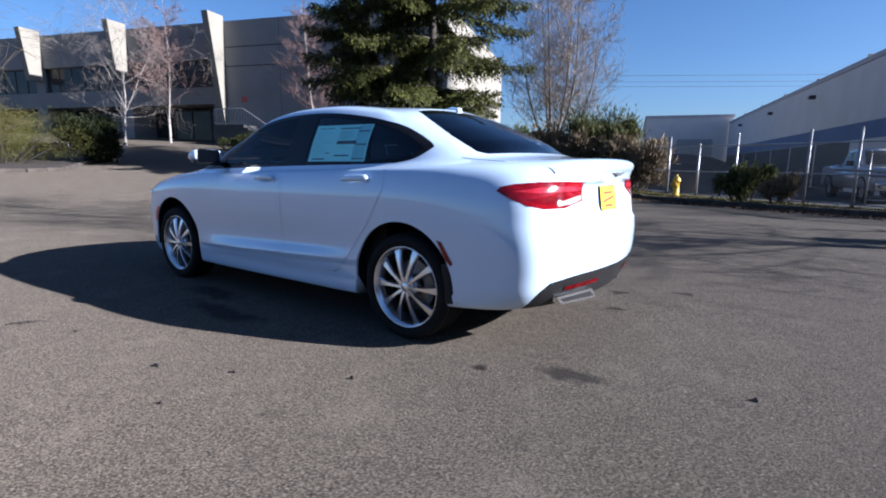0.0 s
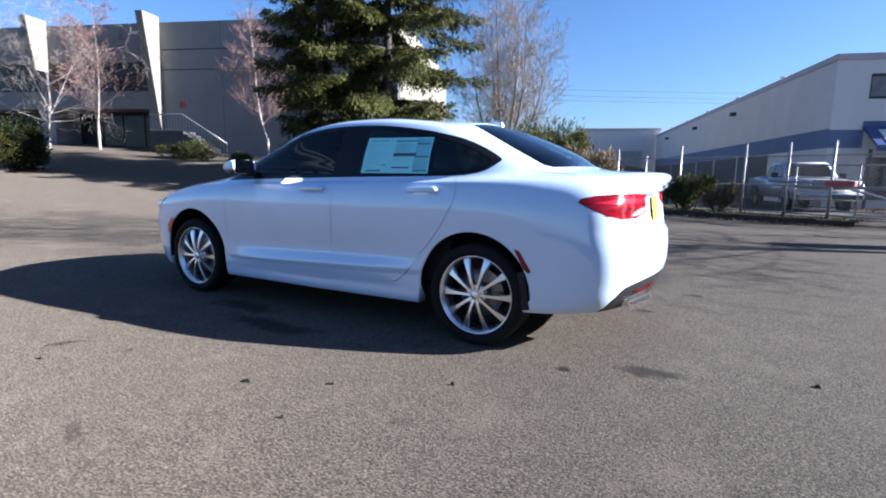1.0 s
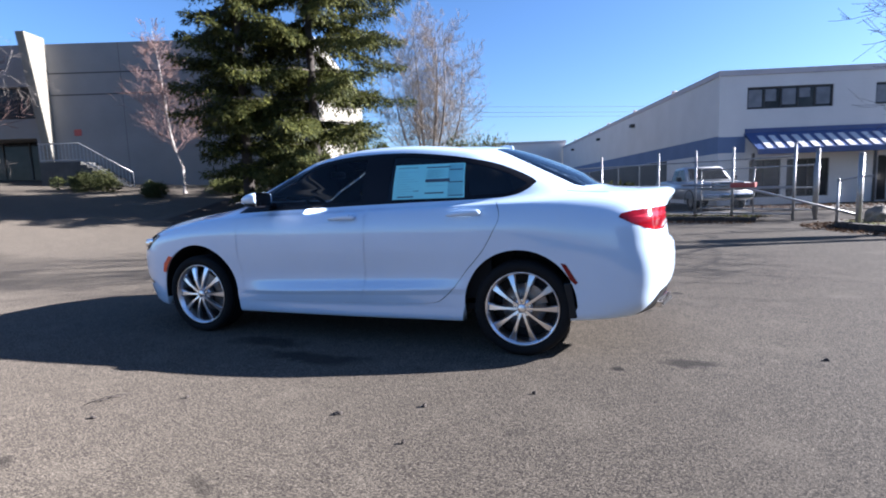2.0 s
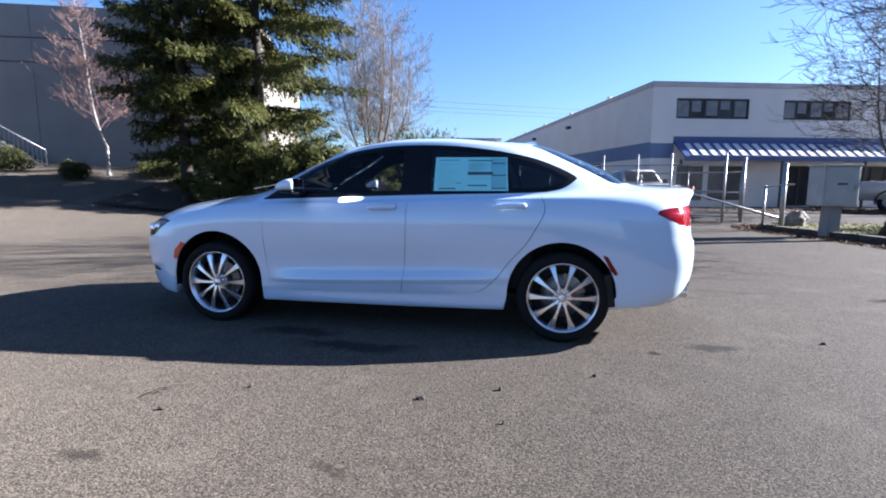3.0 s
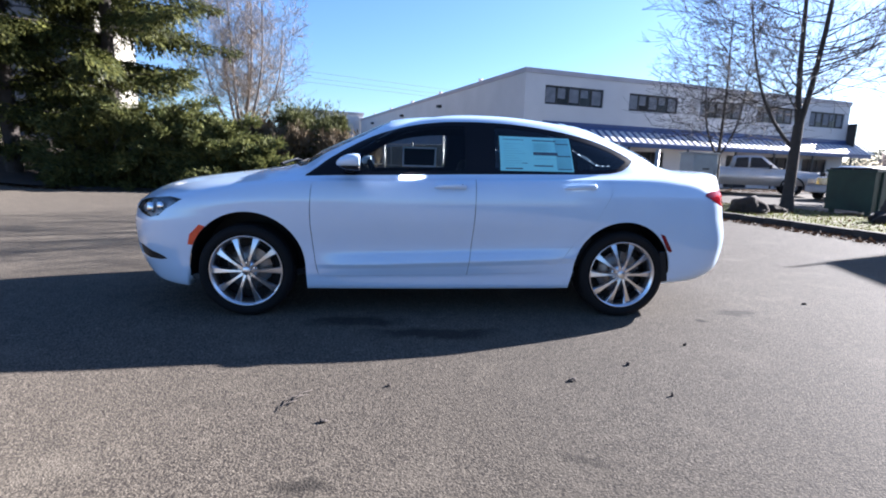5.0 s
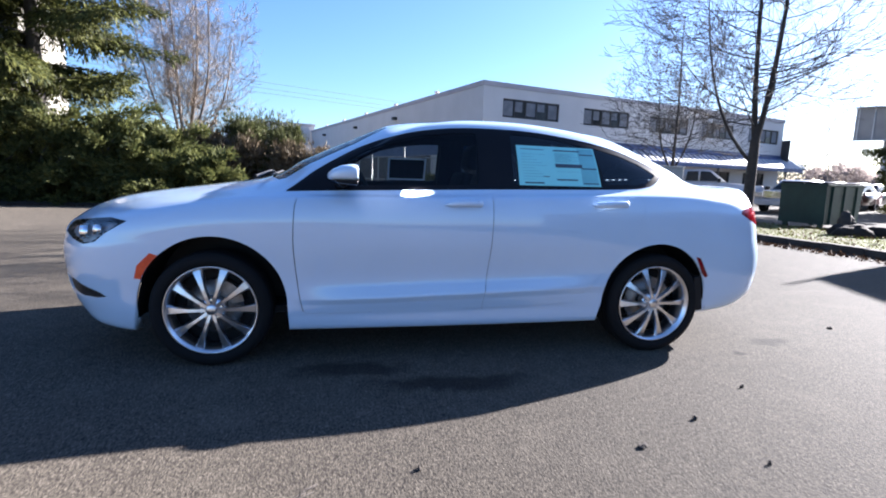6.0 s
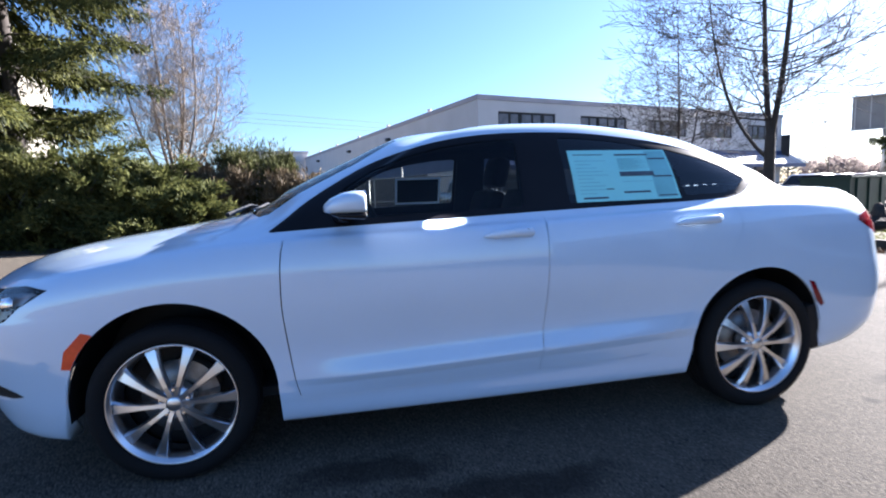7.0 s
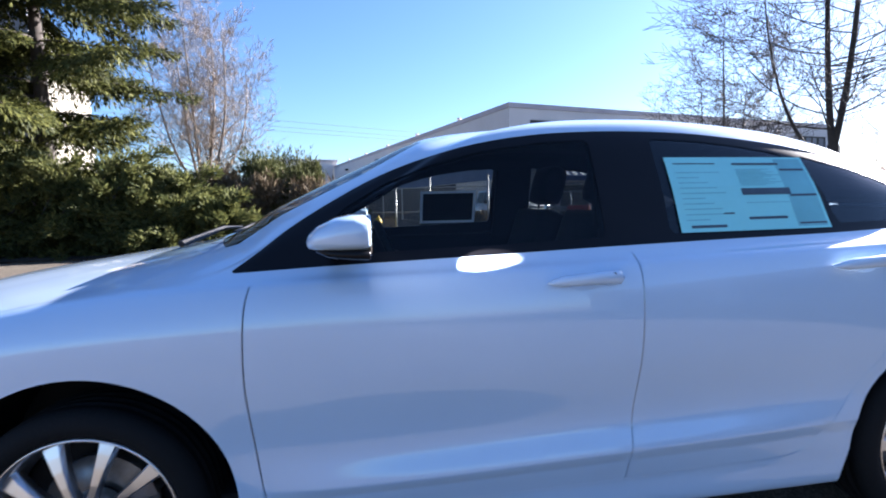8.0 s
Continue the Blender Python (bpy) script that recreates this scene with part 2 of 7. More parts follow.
CAR_BLACK = mat("black_car_paint", (0.02, 0.022, 0.026), rough=0.3, coat=0.8)
PLANT_YELLOW = mat("plant_yellow", (0.65, 0.42, 0.03), (0.5, 0.3, 0.03), rough=0.5)
BILLBOARD = mat("billboard_back", (0.17, 0.175, 0.18), (0.12, 0.125, 0.13), rough=0.7, scale=0.6)
HILL = mat("wooded_hill", (0.06, 0.07, 0.055), (0.04, 0.048, 0.04), rough=1.0, scale=0.06, grain=0.6, fine=0.5)
WIRE = mat("power_line", (0.08, 0.08, 0.085), rough=0.6)
SIGN_RED = mat("faded_red_sign", (0.36, 0.07, 0.06), rough=0.6)


# ---- mesh helpers ----
def mesh_of(name, verts, faces, material, smooth=False, normals=None):
    me = bpy.data.meshes.new(name)
    me.from_pydata([tuple(v) for v in verts], [], [tuple(f) for f in faces])
    me.materials.append(material)
    if smooth:
        me.shade_smooth()
    if normals is not None:
        me.normals_split_custom_set_from_vertices(normals)
    me.update()
    return me


def put(name, me, parent=None, label=""):
    ob = new(name, me)
    if parent is not None:
        ob.parent = parent
    if label:
        ob["label"] = label
    return ob


def part(name, bm, material, parent=None, label="", smooth=False):
    """Links a bmesh as one mesh object under a thing or a part."""
    me = bpy.data.meshes.new(name)
    bmesh.ops.recalc_face_normals(bm, faces=bm.faces)
    bm.to_mesh(me)
    bm.free()
    me.materials.append(material)
    if smooth:
        me.shade_smooth()
    return put(name, me, parent, label)


def thing(name, label, category, m=None, group="", kind=""):
    ob = tagged(new(name), label, category, group, kind)
    if m is not None:
        ob.matrix_world = m
    return ob


def box(x0, y0, z0, x1, y1, z1, bevel=0.0, bm=None, turn=None):
    """A box with bevelled edges, into bm or a bmesh of its own."""
    own = bmesh.new()
    bmesh.ops.create_cube(own, size=1)
    for v in own.verts:
        v.co = Vector(((x0 + x1) / 2 + v.co.x * (x1 - x0), (y0 + y1) / 2 + v.co.y * (y1 - y0), (z0 + z1) / 2 + v.co.z * (z1 - z0)))
    if bevel:
        bmesh.ops.bevel(own, geom=own.edges[:], offset=bevel, segments=2, affect="EDGES", profile=0.6)
    if turn is not None:
        own.transform(turn)
    return own if bm is None else joined(bm, own)


def joined(bm, other):
    me = bpy.data.meshes.new("join")
    other.to_mesh(me)
    other.free()
    bm.from_mesh(me)
    bpy.data.meshes.remove(me)
    return bm


def tube(points, radii, sides=8, bm=None, closed_ends=True):
    """A round bar along points."""
    bm = bm or bmesh.new()
    rings = []
    pts = [Vector(p) for p in points]
    for i, p in enumerate(pts):
        d = (pts[min(i + 1, len(pts) - 1)] - pts[max(i - 1, 0)]).normalized()
        side = d.cross(Vector((0, 0, 1)) if abs(d.z) < 0.9 else Vector((1, 0, 0))).normalized()
        up = side.cross(d)
        r = radii if isinstance(radii, (int, float)) else radii[i]
        rings.append([bm.verts.new(p + r * (math.cos(a) * side + math.sin(a) * up)) for a in (2 * math.pi * k / sides for k in range(sides))])
    for a, b in zip(rings, rings[1:]):
        for k in range(sides):
            bm.faces.new((a[k], a[(k + 1) % sides], b[(k + 1) % sides], b[k]))
    if closed_ends:
        bm.faces.new(rings[0][::-1])
        bm.faces.new(rings[-1])
    return bm


def lathe(profile, steps=48, bm=None, axis="y"):
    """Turns a profile of (radius, height) about the y or z axis through the origin."""
    bm = bm or bmesh.new()
    rings = []
    for k in range(steps):
        a = 2 * math.pi * k / steps
        c, s = math.cos(a), math.sin(a)
        rings.append([bm.verts.new((r * c, h, r * s) if axis == "y" else (r * c, r * s, h)) for r, h in profile])
    for k in range(steps):
        a, b = rings[k], rings[(k + 1) % steps]
        for i in range(len(profile) - 1):
            bm.faces.new((a[i], a[i + 1], b[i + 1], b[i]))
    return bm


def prism(outline, y0, y1, bm=None, axis="y"):
    """A flat outline of (x, z) pulled from y0 to y1 (or (x, y) from z0 to z1)."""
    bm = bm or bmesh.new()
    at = (lambda p, h: (p[0], h, p[1])) if axis == "y" else (lambda p, h: (p[0], p[1], h))
    a = [bm.verts.new(at(p, y0)) for p in outline]
    b = [bm.verts.new(at(p, y1)) for p in outline]
    bm.faces.new(a)
    bm.faces.new(b[::-1])
    for i in range(len(outline)):
        j = (i + 1) % len(outline)
        bm.faces.new((a[i], b[i], b[j], a[j]))
    return bm


def ground_height(x, y):
    """The yard is level round the car and climbs towards the far end of the neighbouring lot."""
    def ease(d):
        return d * d / 6.0 if d < 3.0 else d - 1.5
    left = ease(max(0.0, -x - 9.0))
    back = ease(max(0.0, y - 9.5)) * min(1.0, max(0.0, (-x - 1.0) / 9.0))
    # a planted bank along the foot of the concrete wall
    near = min(1.0, max(0.0, (8.5 - (0.27 * (x + 28.8) - 0.963 * (y - 15.2))) / 3.5))
    bank = 0.60 * near * near * (3 - 2 * near) * min(1.0, max(0.0, (-x - 10.5) / 3.5))
    return min(0.074 * left + 0.075 * back, 2.3) + bank - 0.014


BIRCH_TWIG_PALE = mat("pinkish_twigs", (0.21, 0.165, 0.12), (0.15, 0.115, 0.085), rough=0.9)
LARCH_TWIG = mat("tan_twigs", (0.13, 0.10, 0.062), (0.095, 0.072, 0.045), rough=0.9)
BROOM_FAR = leafy("far_bare_crowns", (0.24, 0.20, 0.185), (0.32, 0.27, 0.25), back_light=0.45, rough=1.0)
BUSH_FAR = leafy("far_green_crowns", (0.09, 0.10, 0.085), (0.13, 0.135, 0.11), back_light=0.1, rough=1.0)
GLASS_LAMP = glass("headlight_cover", (0.95, 0.96, 0.97), 0.9)


# ---- ground ----
def spaced(lo, hi, near, far, core):
    """Coordinates that lie close together near the car and spread out with distance."""
    out, x = [], 0.0
    while x < hi:
        out.append(x)
        x += near if x < core else min(far, near + (x - core) * 0.12)
    out.append(hi)
    neg, x = [], -near
    while x > lo:
        neg.append(x)
        x -= near if -x < core else min(far, near + (-x - core) * 0.12)
    neg.append(lo)
    return neg[::-1] + out


def build_ground():
    xs, ys = spaced(-600, 600, 1.5, 60, 40), spaced(-600, 700, 1.5, 60, 40)
    verts = [(x, y, ground_height(x, y)) for y in ys for x in xs]
    n = len(xs)
    faces = [(j * n + i, j * n + i + 1, (j + 1) * n + i + 1, (j + 1) * n + i) for j in range(len(ys) - 1) for i in range(n - 1)]
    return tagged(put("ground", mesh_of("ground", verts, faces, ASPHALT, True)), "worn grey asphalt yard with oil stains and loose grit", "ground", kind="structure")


ground = build_ground()
TURN_TOWN = 15.7          # degrees by which both buildings stand turned from the car


def wall_with_holes(x0, x1, z0, z1, holes, y, thick):
    """A wall along x from z0 to z1, its front face at y, with through openings (xa, za, xb, zb)."""
    xs = sorted({x0, x1, *(h[0] for h in holes), *(h[2] for h in holes)})
    zs = sorted({z0, z1, *(h[1] for h in holes), *(h[3] for h in holes)})
    bm = bmesh.new()
    made = {}

    def vert(x, yy, z):
        if (x, yy, z) not in made:
            made[x, yy, z] = bm.verts.new((x, yy, z))
        return made[x, yy, z]

    def solid(i, j):
        if not (0 <= i < len(xs) - 1 and 0 <= j < len(zs) - 1):
            return False
        cx, cz = (xs[i] + xs[i + 1]) / 2, (zs[j] + zs[j + 1]) / 2
        return not any(h[0] < cx < h[2] and h[1] < cz < h[3] for h in holes)
    for i in range(len(xs) - 1):
        for j in range(len(zs) - 1):
            if not solid(i, j):
                continue
            a, b, c, d = xs[i], xs[i + 1], zs[j], zs[j + 1]
            bm.faces.new((vert(a, y, c), vert(b, y, c), vert(b, y, d), vert(a, y, d)))
            bm.faces.new((vert(a, y + thick, c), vert(a, y + thick, d), vert(b, y + thick, d), vert(b, y + thick, c)))
            for di, dj, p, q in ((-1, 0, (a, c), (a, d)), (1, 0, (b, c), (b, d)), (0, -1, (a, c), (b, c)), (0, 1, (a, d), (b, d))):
                if not solid(i + di, j + dj):
                    bm.faces.new((vert(p[0], y, p[1]), vert(q[0], y, q[1]), vert(q[0], y + thick, q[1]), vert(p[0], y + thick, p[1])))
    return bm


def office_window(parent, x0, z0, x1, z1, y, panes):
    """A recessed strip window: frame with mullions, and a pane in each bay."""
    w = part("window", wall_with_holes(x0, x1, z0, z1, [(x0 + .05 + (x1 - x0 - .05) * k / panes, z0 + .05, x0 + (x1 - x0 - .05) * (k + 1) / panes, z1 - .05) for k in range(panes)], y + .06, .07), FRAME_DARK, parent, "dark strip window")
    for k in range(panes):
        a, b = x0 + .05 + (x1 - x0 - .05) * k / panes, x0 + (x1 - x0 - .05) * (k + 1) / panes
        part("pane", box(a, y + .10, z0 + .05, b, y + .115, z1 - .05), WINDOW_DARK, w)
        if panes == 5:
            part("blind", box(a + .04, y + .085, z0 + .05 + (.05, .30, .12, .42, .08)[k] * (z1 - z0), b - .05 - .12 * (k % 2), y + .098, z1 - .1), BLIND, w, "pale window blind")
    return w


WALL_SHADE = mat("wall_shade", (0.030, 0.032, 0.038), (0.020, 0.021, 0.025), rough=0.6, scale=2)
BLIND = mat("pale_blind", (0.20, 0.21, 0.23), (0.13, 0.14, 0.155), rough=0.8, scale=3)


# ---- the white two-storey building with the striped awning ----
def awning_building():
    b = thing("office_building", "two-storey off-white office block with a blue and white striped awning", "building", pose(6.02, 21.33, 0, 0, 0, TURN_TOWN))
    long, deep, high = 25.0, 40.0, 5.84
    openings = [(1.17, 4.15, 4.77, 5.09), (6.5, 4.15, 9.95, 5.07), (11.65, 4.10, 15.05, 5.04), (16.3, 4.08, 19.5, 5.02), (21.1, 4.06, 24.5, 5.03)]
    doors_low = [(1.35, 0.30, 2.70, 1.95), (2.95, .30, 4.75, 1.95), (6.75, 0.02, 9.3, 1.98), (10.6, 0.3, 12.9, 1.98), (14.2, 0.02, 16.2, 1.98), (17.3, .3, 19.6, 1.98), (21.0, .02, 23.4, 1.98)]
    part("front_wall", wall_with_holes(0, long, -.4, high - .24, openings + doors_low, 0, .25), STUCCO, b, "off-white stucco front wall")
    part("side_wall", box(-.005, .25, -.4, .25, deep, high - .24), STUCCO, b, "off-white side wall")
    part("end_wall", box(long - .25, .25, -.4, long, deep, high - .24), STUCCO, b)
    part("back_wall", box(0, deep - .25, -.4, long, deep, high - .24), STUCCO, b)
    part("roof", box(.1, .1, high - .30, long - .1, deep, high - .12), FASCIA, b, "flat roof")
    part("fascia", box(-.05, -.05, high - .24, long + .05, .14, high, .01), FASCIA, b, "weathered pale mauve roof edge")
    part("fascia", box(-.05, .14, high - .24, .14, deep, high, .01), FASCIA, b, "weathered pale mauve roof edge")
    part("painted_band", box(-.013, .0, 2.3, -.005, deep, 3.05), STUCCO_BLUE, b, "slate blue painted band")
    part("painted_band", box(-.013, -.006, 2.3, 1.15, -.0, 3.0), STUCCO_BLUE, b, "slate blue painted band")
    for x0, z0, x1, z1 in openings:
        office_window(b, x0, z0, x1, z1, 0, 5)
    for x0, z0, x1, z1 in doors_low:
        office_window(b, x0, z0, x1, z1, 0, 2 if x1 - x0 < 2 else 3)
    # awning: blue back panel, sloping deck with white strips, brackets
    a = part("awning", prism([(0.0, 3.12), (-.04, 3.13), (-1.15, 2.36), (-1.15, 2.14), (-1.10, 2.14), (-1.10, 2.32), (0.0, 3.04)], 1.1, long + 1.0), AWNING_BLUE, b, "sloping blue metal awning with white strips")
    a.data.transform(Matrix(((0, 1, 0, 0), (1, 0, 0, 0), (0, 0, 1, 0), (0, 0, 0, 1))))
    strip = box(-.125, -.012, 0, .125, .012, 1.02, .004)
    strip.transform(Matrix.Translation((0, -1.13, 2.395)) @ Matrix.Rotation(radians(-55.2), 4, "X"))
    first = part("awning_strip", strip, AWNING_WHITE, a, "white awning strip")
    first.location.x = 1.6
    for k in range(1, 53):
        o = first.copy()
        scene.collection.objects.link(o)
        o.location.x = 1.6 + .475 * k
    part("awning_band", box(1.1, -.035, 2.95, long + 1, -.012, 3.32, .004), AWNING_BLUE, b, "blue band above the awning")
    for k, x in enumerate((.9, 5.8, 9.9, 13.6, 16.8, 20.3, 24.0)):
        part("awning_post", box(x, -1.12, -.4, x + .09, -1.03, 2.2, .008), FRAME_DARK, b)
    # made-up dark doors give the deep shade on the lower side wall
    for y in (6.0, 10.9, 15.8, 20.7, 25.6, 30.5, 35.0):
        part("loading_door", box(-.03, y, 0, -.006, y + 4.6, 2.28, .008), WALL_SHADE, b, "dark door panel added for the deep shade along the wall")
        for k in range(1, 8):
            part("door_rib", box(-.038, y + .05, .28 * k, -.03, y + 4.55, .28 * k + .03), FRAME_DARK, b)
    for y in (21.5, 12.0, 33.0):
        lamp = bmesh.new()
        box(-.30, y - .2, 4.85, -.01, y + .2, 5.05, .03, lamp)
        part("wall_lamp", lamp, FRAME_DARK, b, "dark wall lamp")
    for k in range(5):
        part("roof_vent", lathe([(0, .45), (.14, .45), (.14, .36), (.07, .34), (.07, 0)], 12, axis="z"), FASCIA, b, "small roof vent").location = (.5, 6.5 + 7.0 * k, high - .13)
    for x in (8.4, 1.0, 17.5):
        part("roof_unit", box(x, .5, high - .13, x + .8, 1.0, high + .10, .02), GALV, b, "low roof vent")
    sign = box(long + .02, -.55, 2.9, long + .10, .15, 4.4, .01)
    part("hanging_sign", sign, FRAME_DARK, b, "dark sign board on the corner")
    return b


awning_building()
wing = thing("warehouse_wing", "low pale warehouse wing behind the fence", "building", pose(-4.7, 60, 0, 0, 0, TURN_TOWN))
part("wall", box(-8.5, 0, -.3, 0.2, 22, 6.3), STUCCO, wing, "pale stucco wall")
part("roof_edge", box(-8.6, -.06, 6.3, .3, 22, 6.6), FASCIA, wing)
part("loading_door", box(-5.2, -.03, 0, -1.6, .0, 4.0, .01), BOX_GREY, wing, "grey roller door")


# ---- the concrete building with tapered fins ----
def finned_building():
    gz = 1.5
    b = thing("concrete_building", "grey tilt-up concrete building with cream tapered fins", "building", pose(-28.76, 15.1, 0, 0, 0, 20.0))
    right, left, high = 15.9, -30.0, 9.65
    bays = [(.9 - k * 7.7, .9 - k * 7.7 - 7.7) for k in range(4)]
    holes = []
    for a, c in bays:
        holes += [(c + .45, 5.75, a - .35, 7.45), (c + .45, 1.0, a - .55, 4.7)]
    wall = part("front_wall", wall_with_holes(left, .9, 0, high, holes, 0, .35), CONCRETE, b, "shaded grey concrete wall")
    part("plain_wall", box(.9, -.002, 0, right, .35, high), CONCRETE, b, "blank grey concrete panels")
    part("side_wall", box(right - .35, .35, 0, right, 17.0, high), CONCRETE_FIN, b, "sunlit pale end wall")
    part("roof", box(left, .2, high - .5, right - .2, 17, high - .3), FASCIA, b)
    part("back_wall", box(left, 17, 0, right, 17.3, high), CONCRETE, b)
    part("left_wall", box(left - .3, 0, 0, left, 17.3, high), CONCRETE, b)
    for z in (6.95, 8.1):
        part("panel_joint", box(1.4, -.012, z - .035, right, -.002, z + .035), REVEAL, b, "dark horizontal panel joint")
    for x in (5.3, 10.6):
        part("panel_joint", box(x - .012, -.008, gz, x + .012, -.002, high), REVEAL, b)
    for a, c in bays:
        office_window(b, c + .45, 5.75, a - .35, 7.45, .14, 6)
        part("entrance_glass", box(c + .45, 1.9, 1.0, a - .55, 1.95, 4.7), WINDOW_DARK, b, "dark recessed entrance glass")
        part("entrance_side", box(c + .40, .35, 1.0, c + .45, 1.95, 4.7), CONCRETE, b)
        part("entrance_side", box(a - .55, .35, 1.0, a - .50, 1.95, 4.7), CONCRETE, b)
        part("entrance_ceiling", box(c + .45, .35, 4.7, a - .55, 1.95, 4.75), CONCRETE, b)
        for k in range(1, 4):
            x = c + .5 + (7.7 - 1.4) * k / 4
            part("mullion", box(x - .04, 1.84, 1.0, x + .04, 1.90, 4.7), FRAME_DARK, b)
    for k, foot in enumerate((2.0, 6.5, 6.5, 6.5, 6.5)):
        t = (foot - 2.0) / 8.2
        d = .10 + 1.55 * t
        fin = prism([(-1.35, 9.95), (.0, 9.95), (.0, foot), (-d, foot)], -.22, .22)
        fin.transform(Matrix.Translation((-7.7 * k + 1.15, 0, 0)) @ Matrix.Rotation(radians(90), 4, "Z"))
        part("fin", fin, CONCRETE_FIN, b, "cream tapered concrete fin")
    part("wall_sign", box(2.45, -.03, 4.75, 2.85, -.004, 5.10, .01), SIGN_RED, b, "small faded red sign")
    return b


finned_building()


# ---- the low showroom across the drive, whose roof corner shades the yard ----
def showroom():
    b = thing("showroom", "low pale showroom across the drive with a thin roof mast", "building", pose(15.13, 5.34, 0, 0, 0, -109.3))
    part("front_wall", wall_with_holes(0, 24, -.3, 4.3, [(1.5 + 4.4 * k, .3, 5.0 + 4.4 * k, 2.9) for k in range(5)], 0, .3), STUCCO, b, "pale stucco front wall")
    part("end_wall", box(0, .3, -.3, .3, 14, 4.3), STUCCO, b)
    part("end_wall", box(23.7, .3, -.3, 24, 14, 4.3), STUCCO, b)
    part("back_wall", box(.3, 13.7, -.3, 23.7, 14, 4.3), STUCCO, b)
    part("roof", box(0, 0, 4.3, 24, 14, 4.5, .02), FASCIA, b, "flat roof with a pale edge")
    for k in range(5):
        part("window", box(1.5 + 4.4 * k, .12, .3, 5.0 + 4.4 * k, .15, 2.9), WINDOW_DARK, b, "dark shop window")
    part("mast", tube([(.05, .05, 4.4), (.05, .05, 4.83)], .03, 8), GALV, b, "thin roof mast")
    return b


showroom()


# ---- the white sedan ----
# Contour lines of one half of the body, from the nose round the side to the tail: x, half width, z.
def smooth_curve(points, t):
    """A smooth curve through points, at t in steps of one a point."""
    i = np.clip(np.floor(t).astype(int), 0, len(points) - 2)
    f = (t - i)[..., None]
    first, last = 2 * points[:1] - points[1:2], 2 * points[-1:] - points[-2:-1]
    p = np.concatenate([first, points, last])
    a, b, c, d = p[i], p[i + 1], p[i + 2], p[i + 3]
    return 0.5 * (2 * b + (c - a) * f + (2 * a - 5 * b + 4 * c - d) * f ** 2 + (3 * b - a - 3 * c + d) * f ** 3)


def contour(*points):
    p = np.array(points, float)
    # the ends lie on the middle plane and leave it square
    lead, tail = p[1:2] * (1, -1, 1), p[-2:-1] * (1, -1, 1)
    return np.concatenate([lead, p, tail])


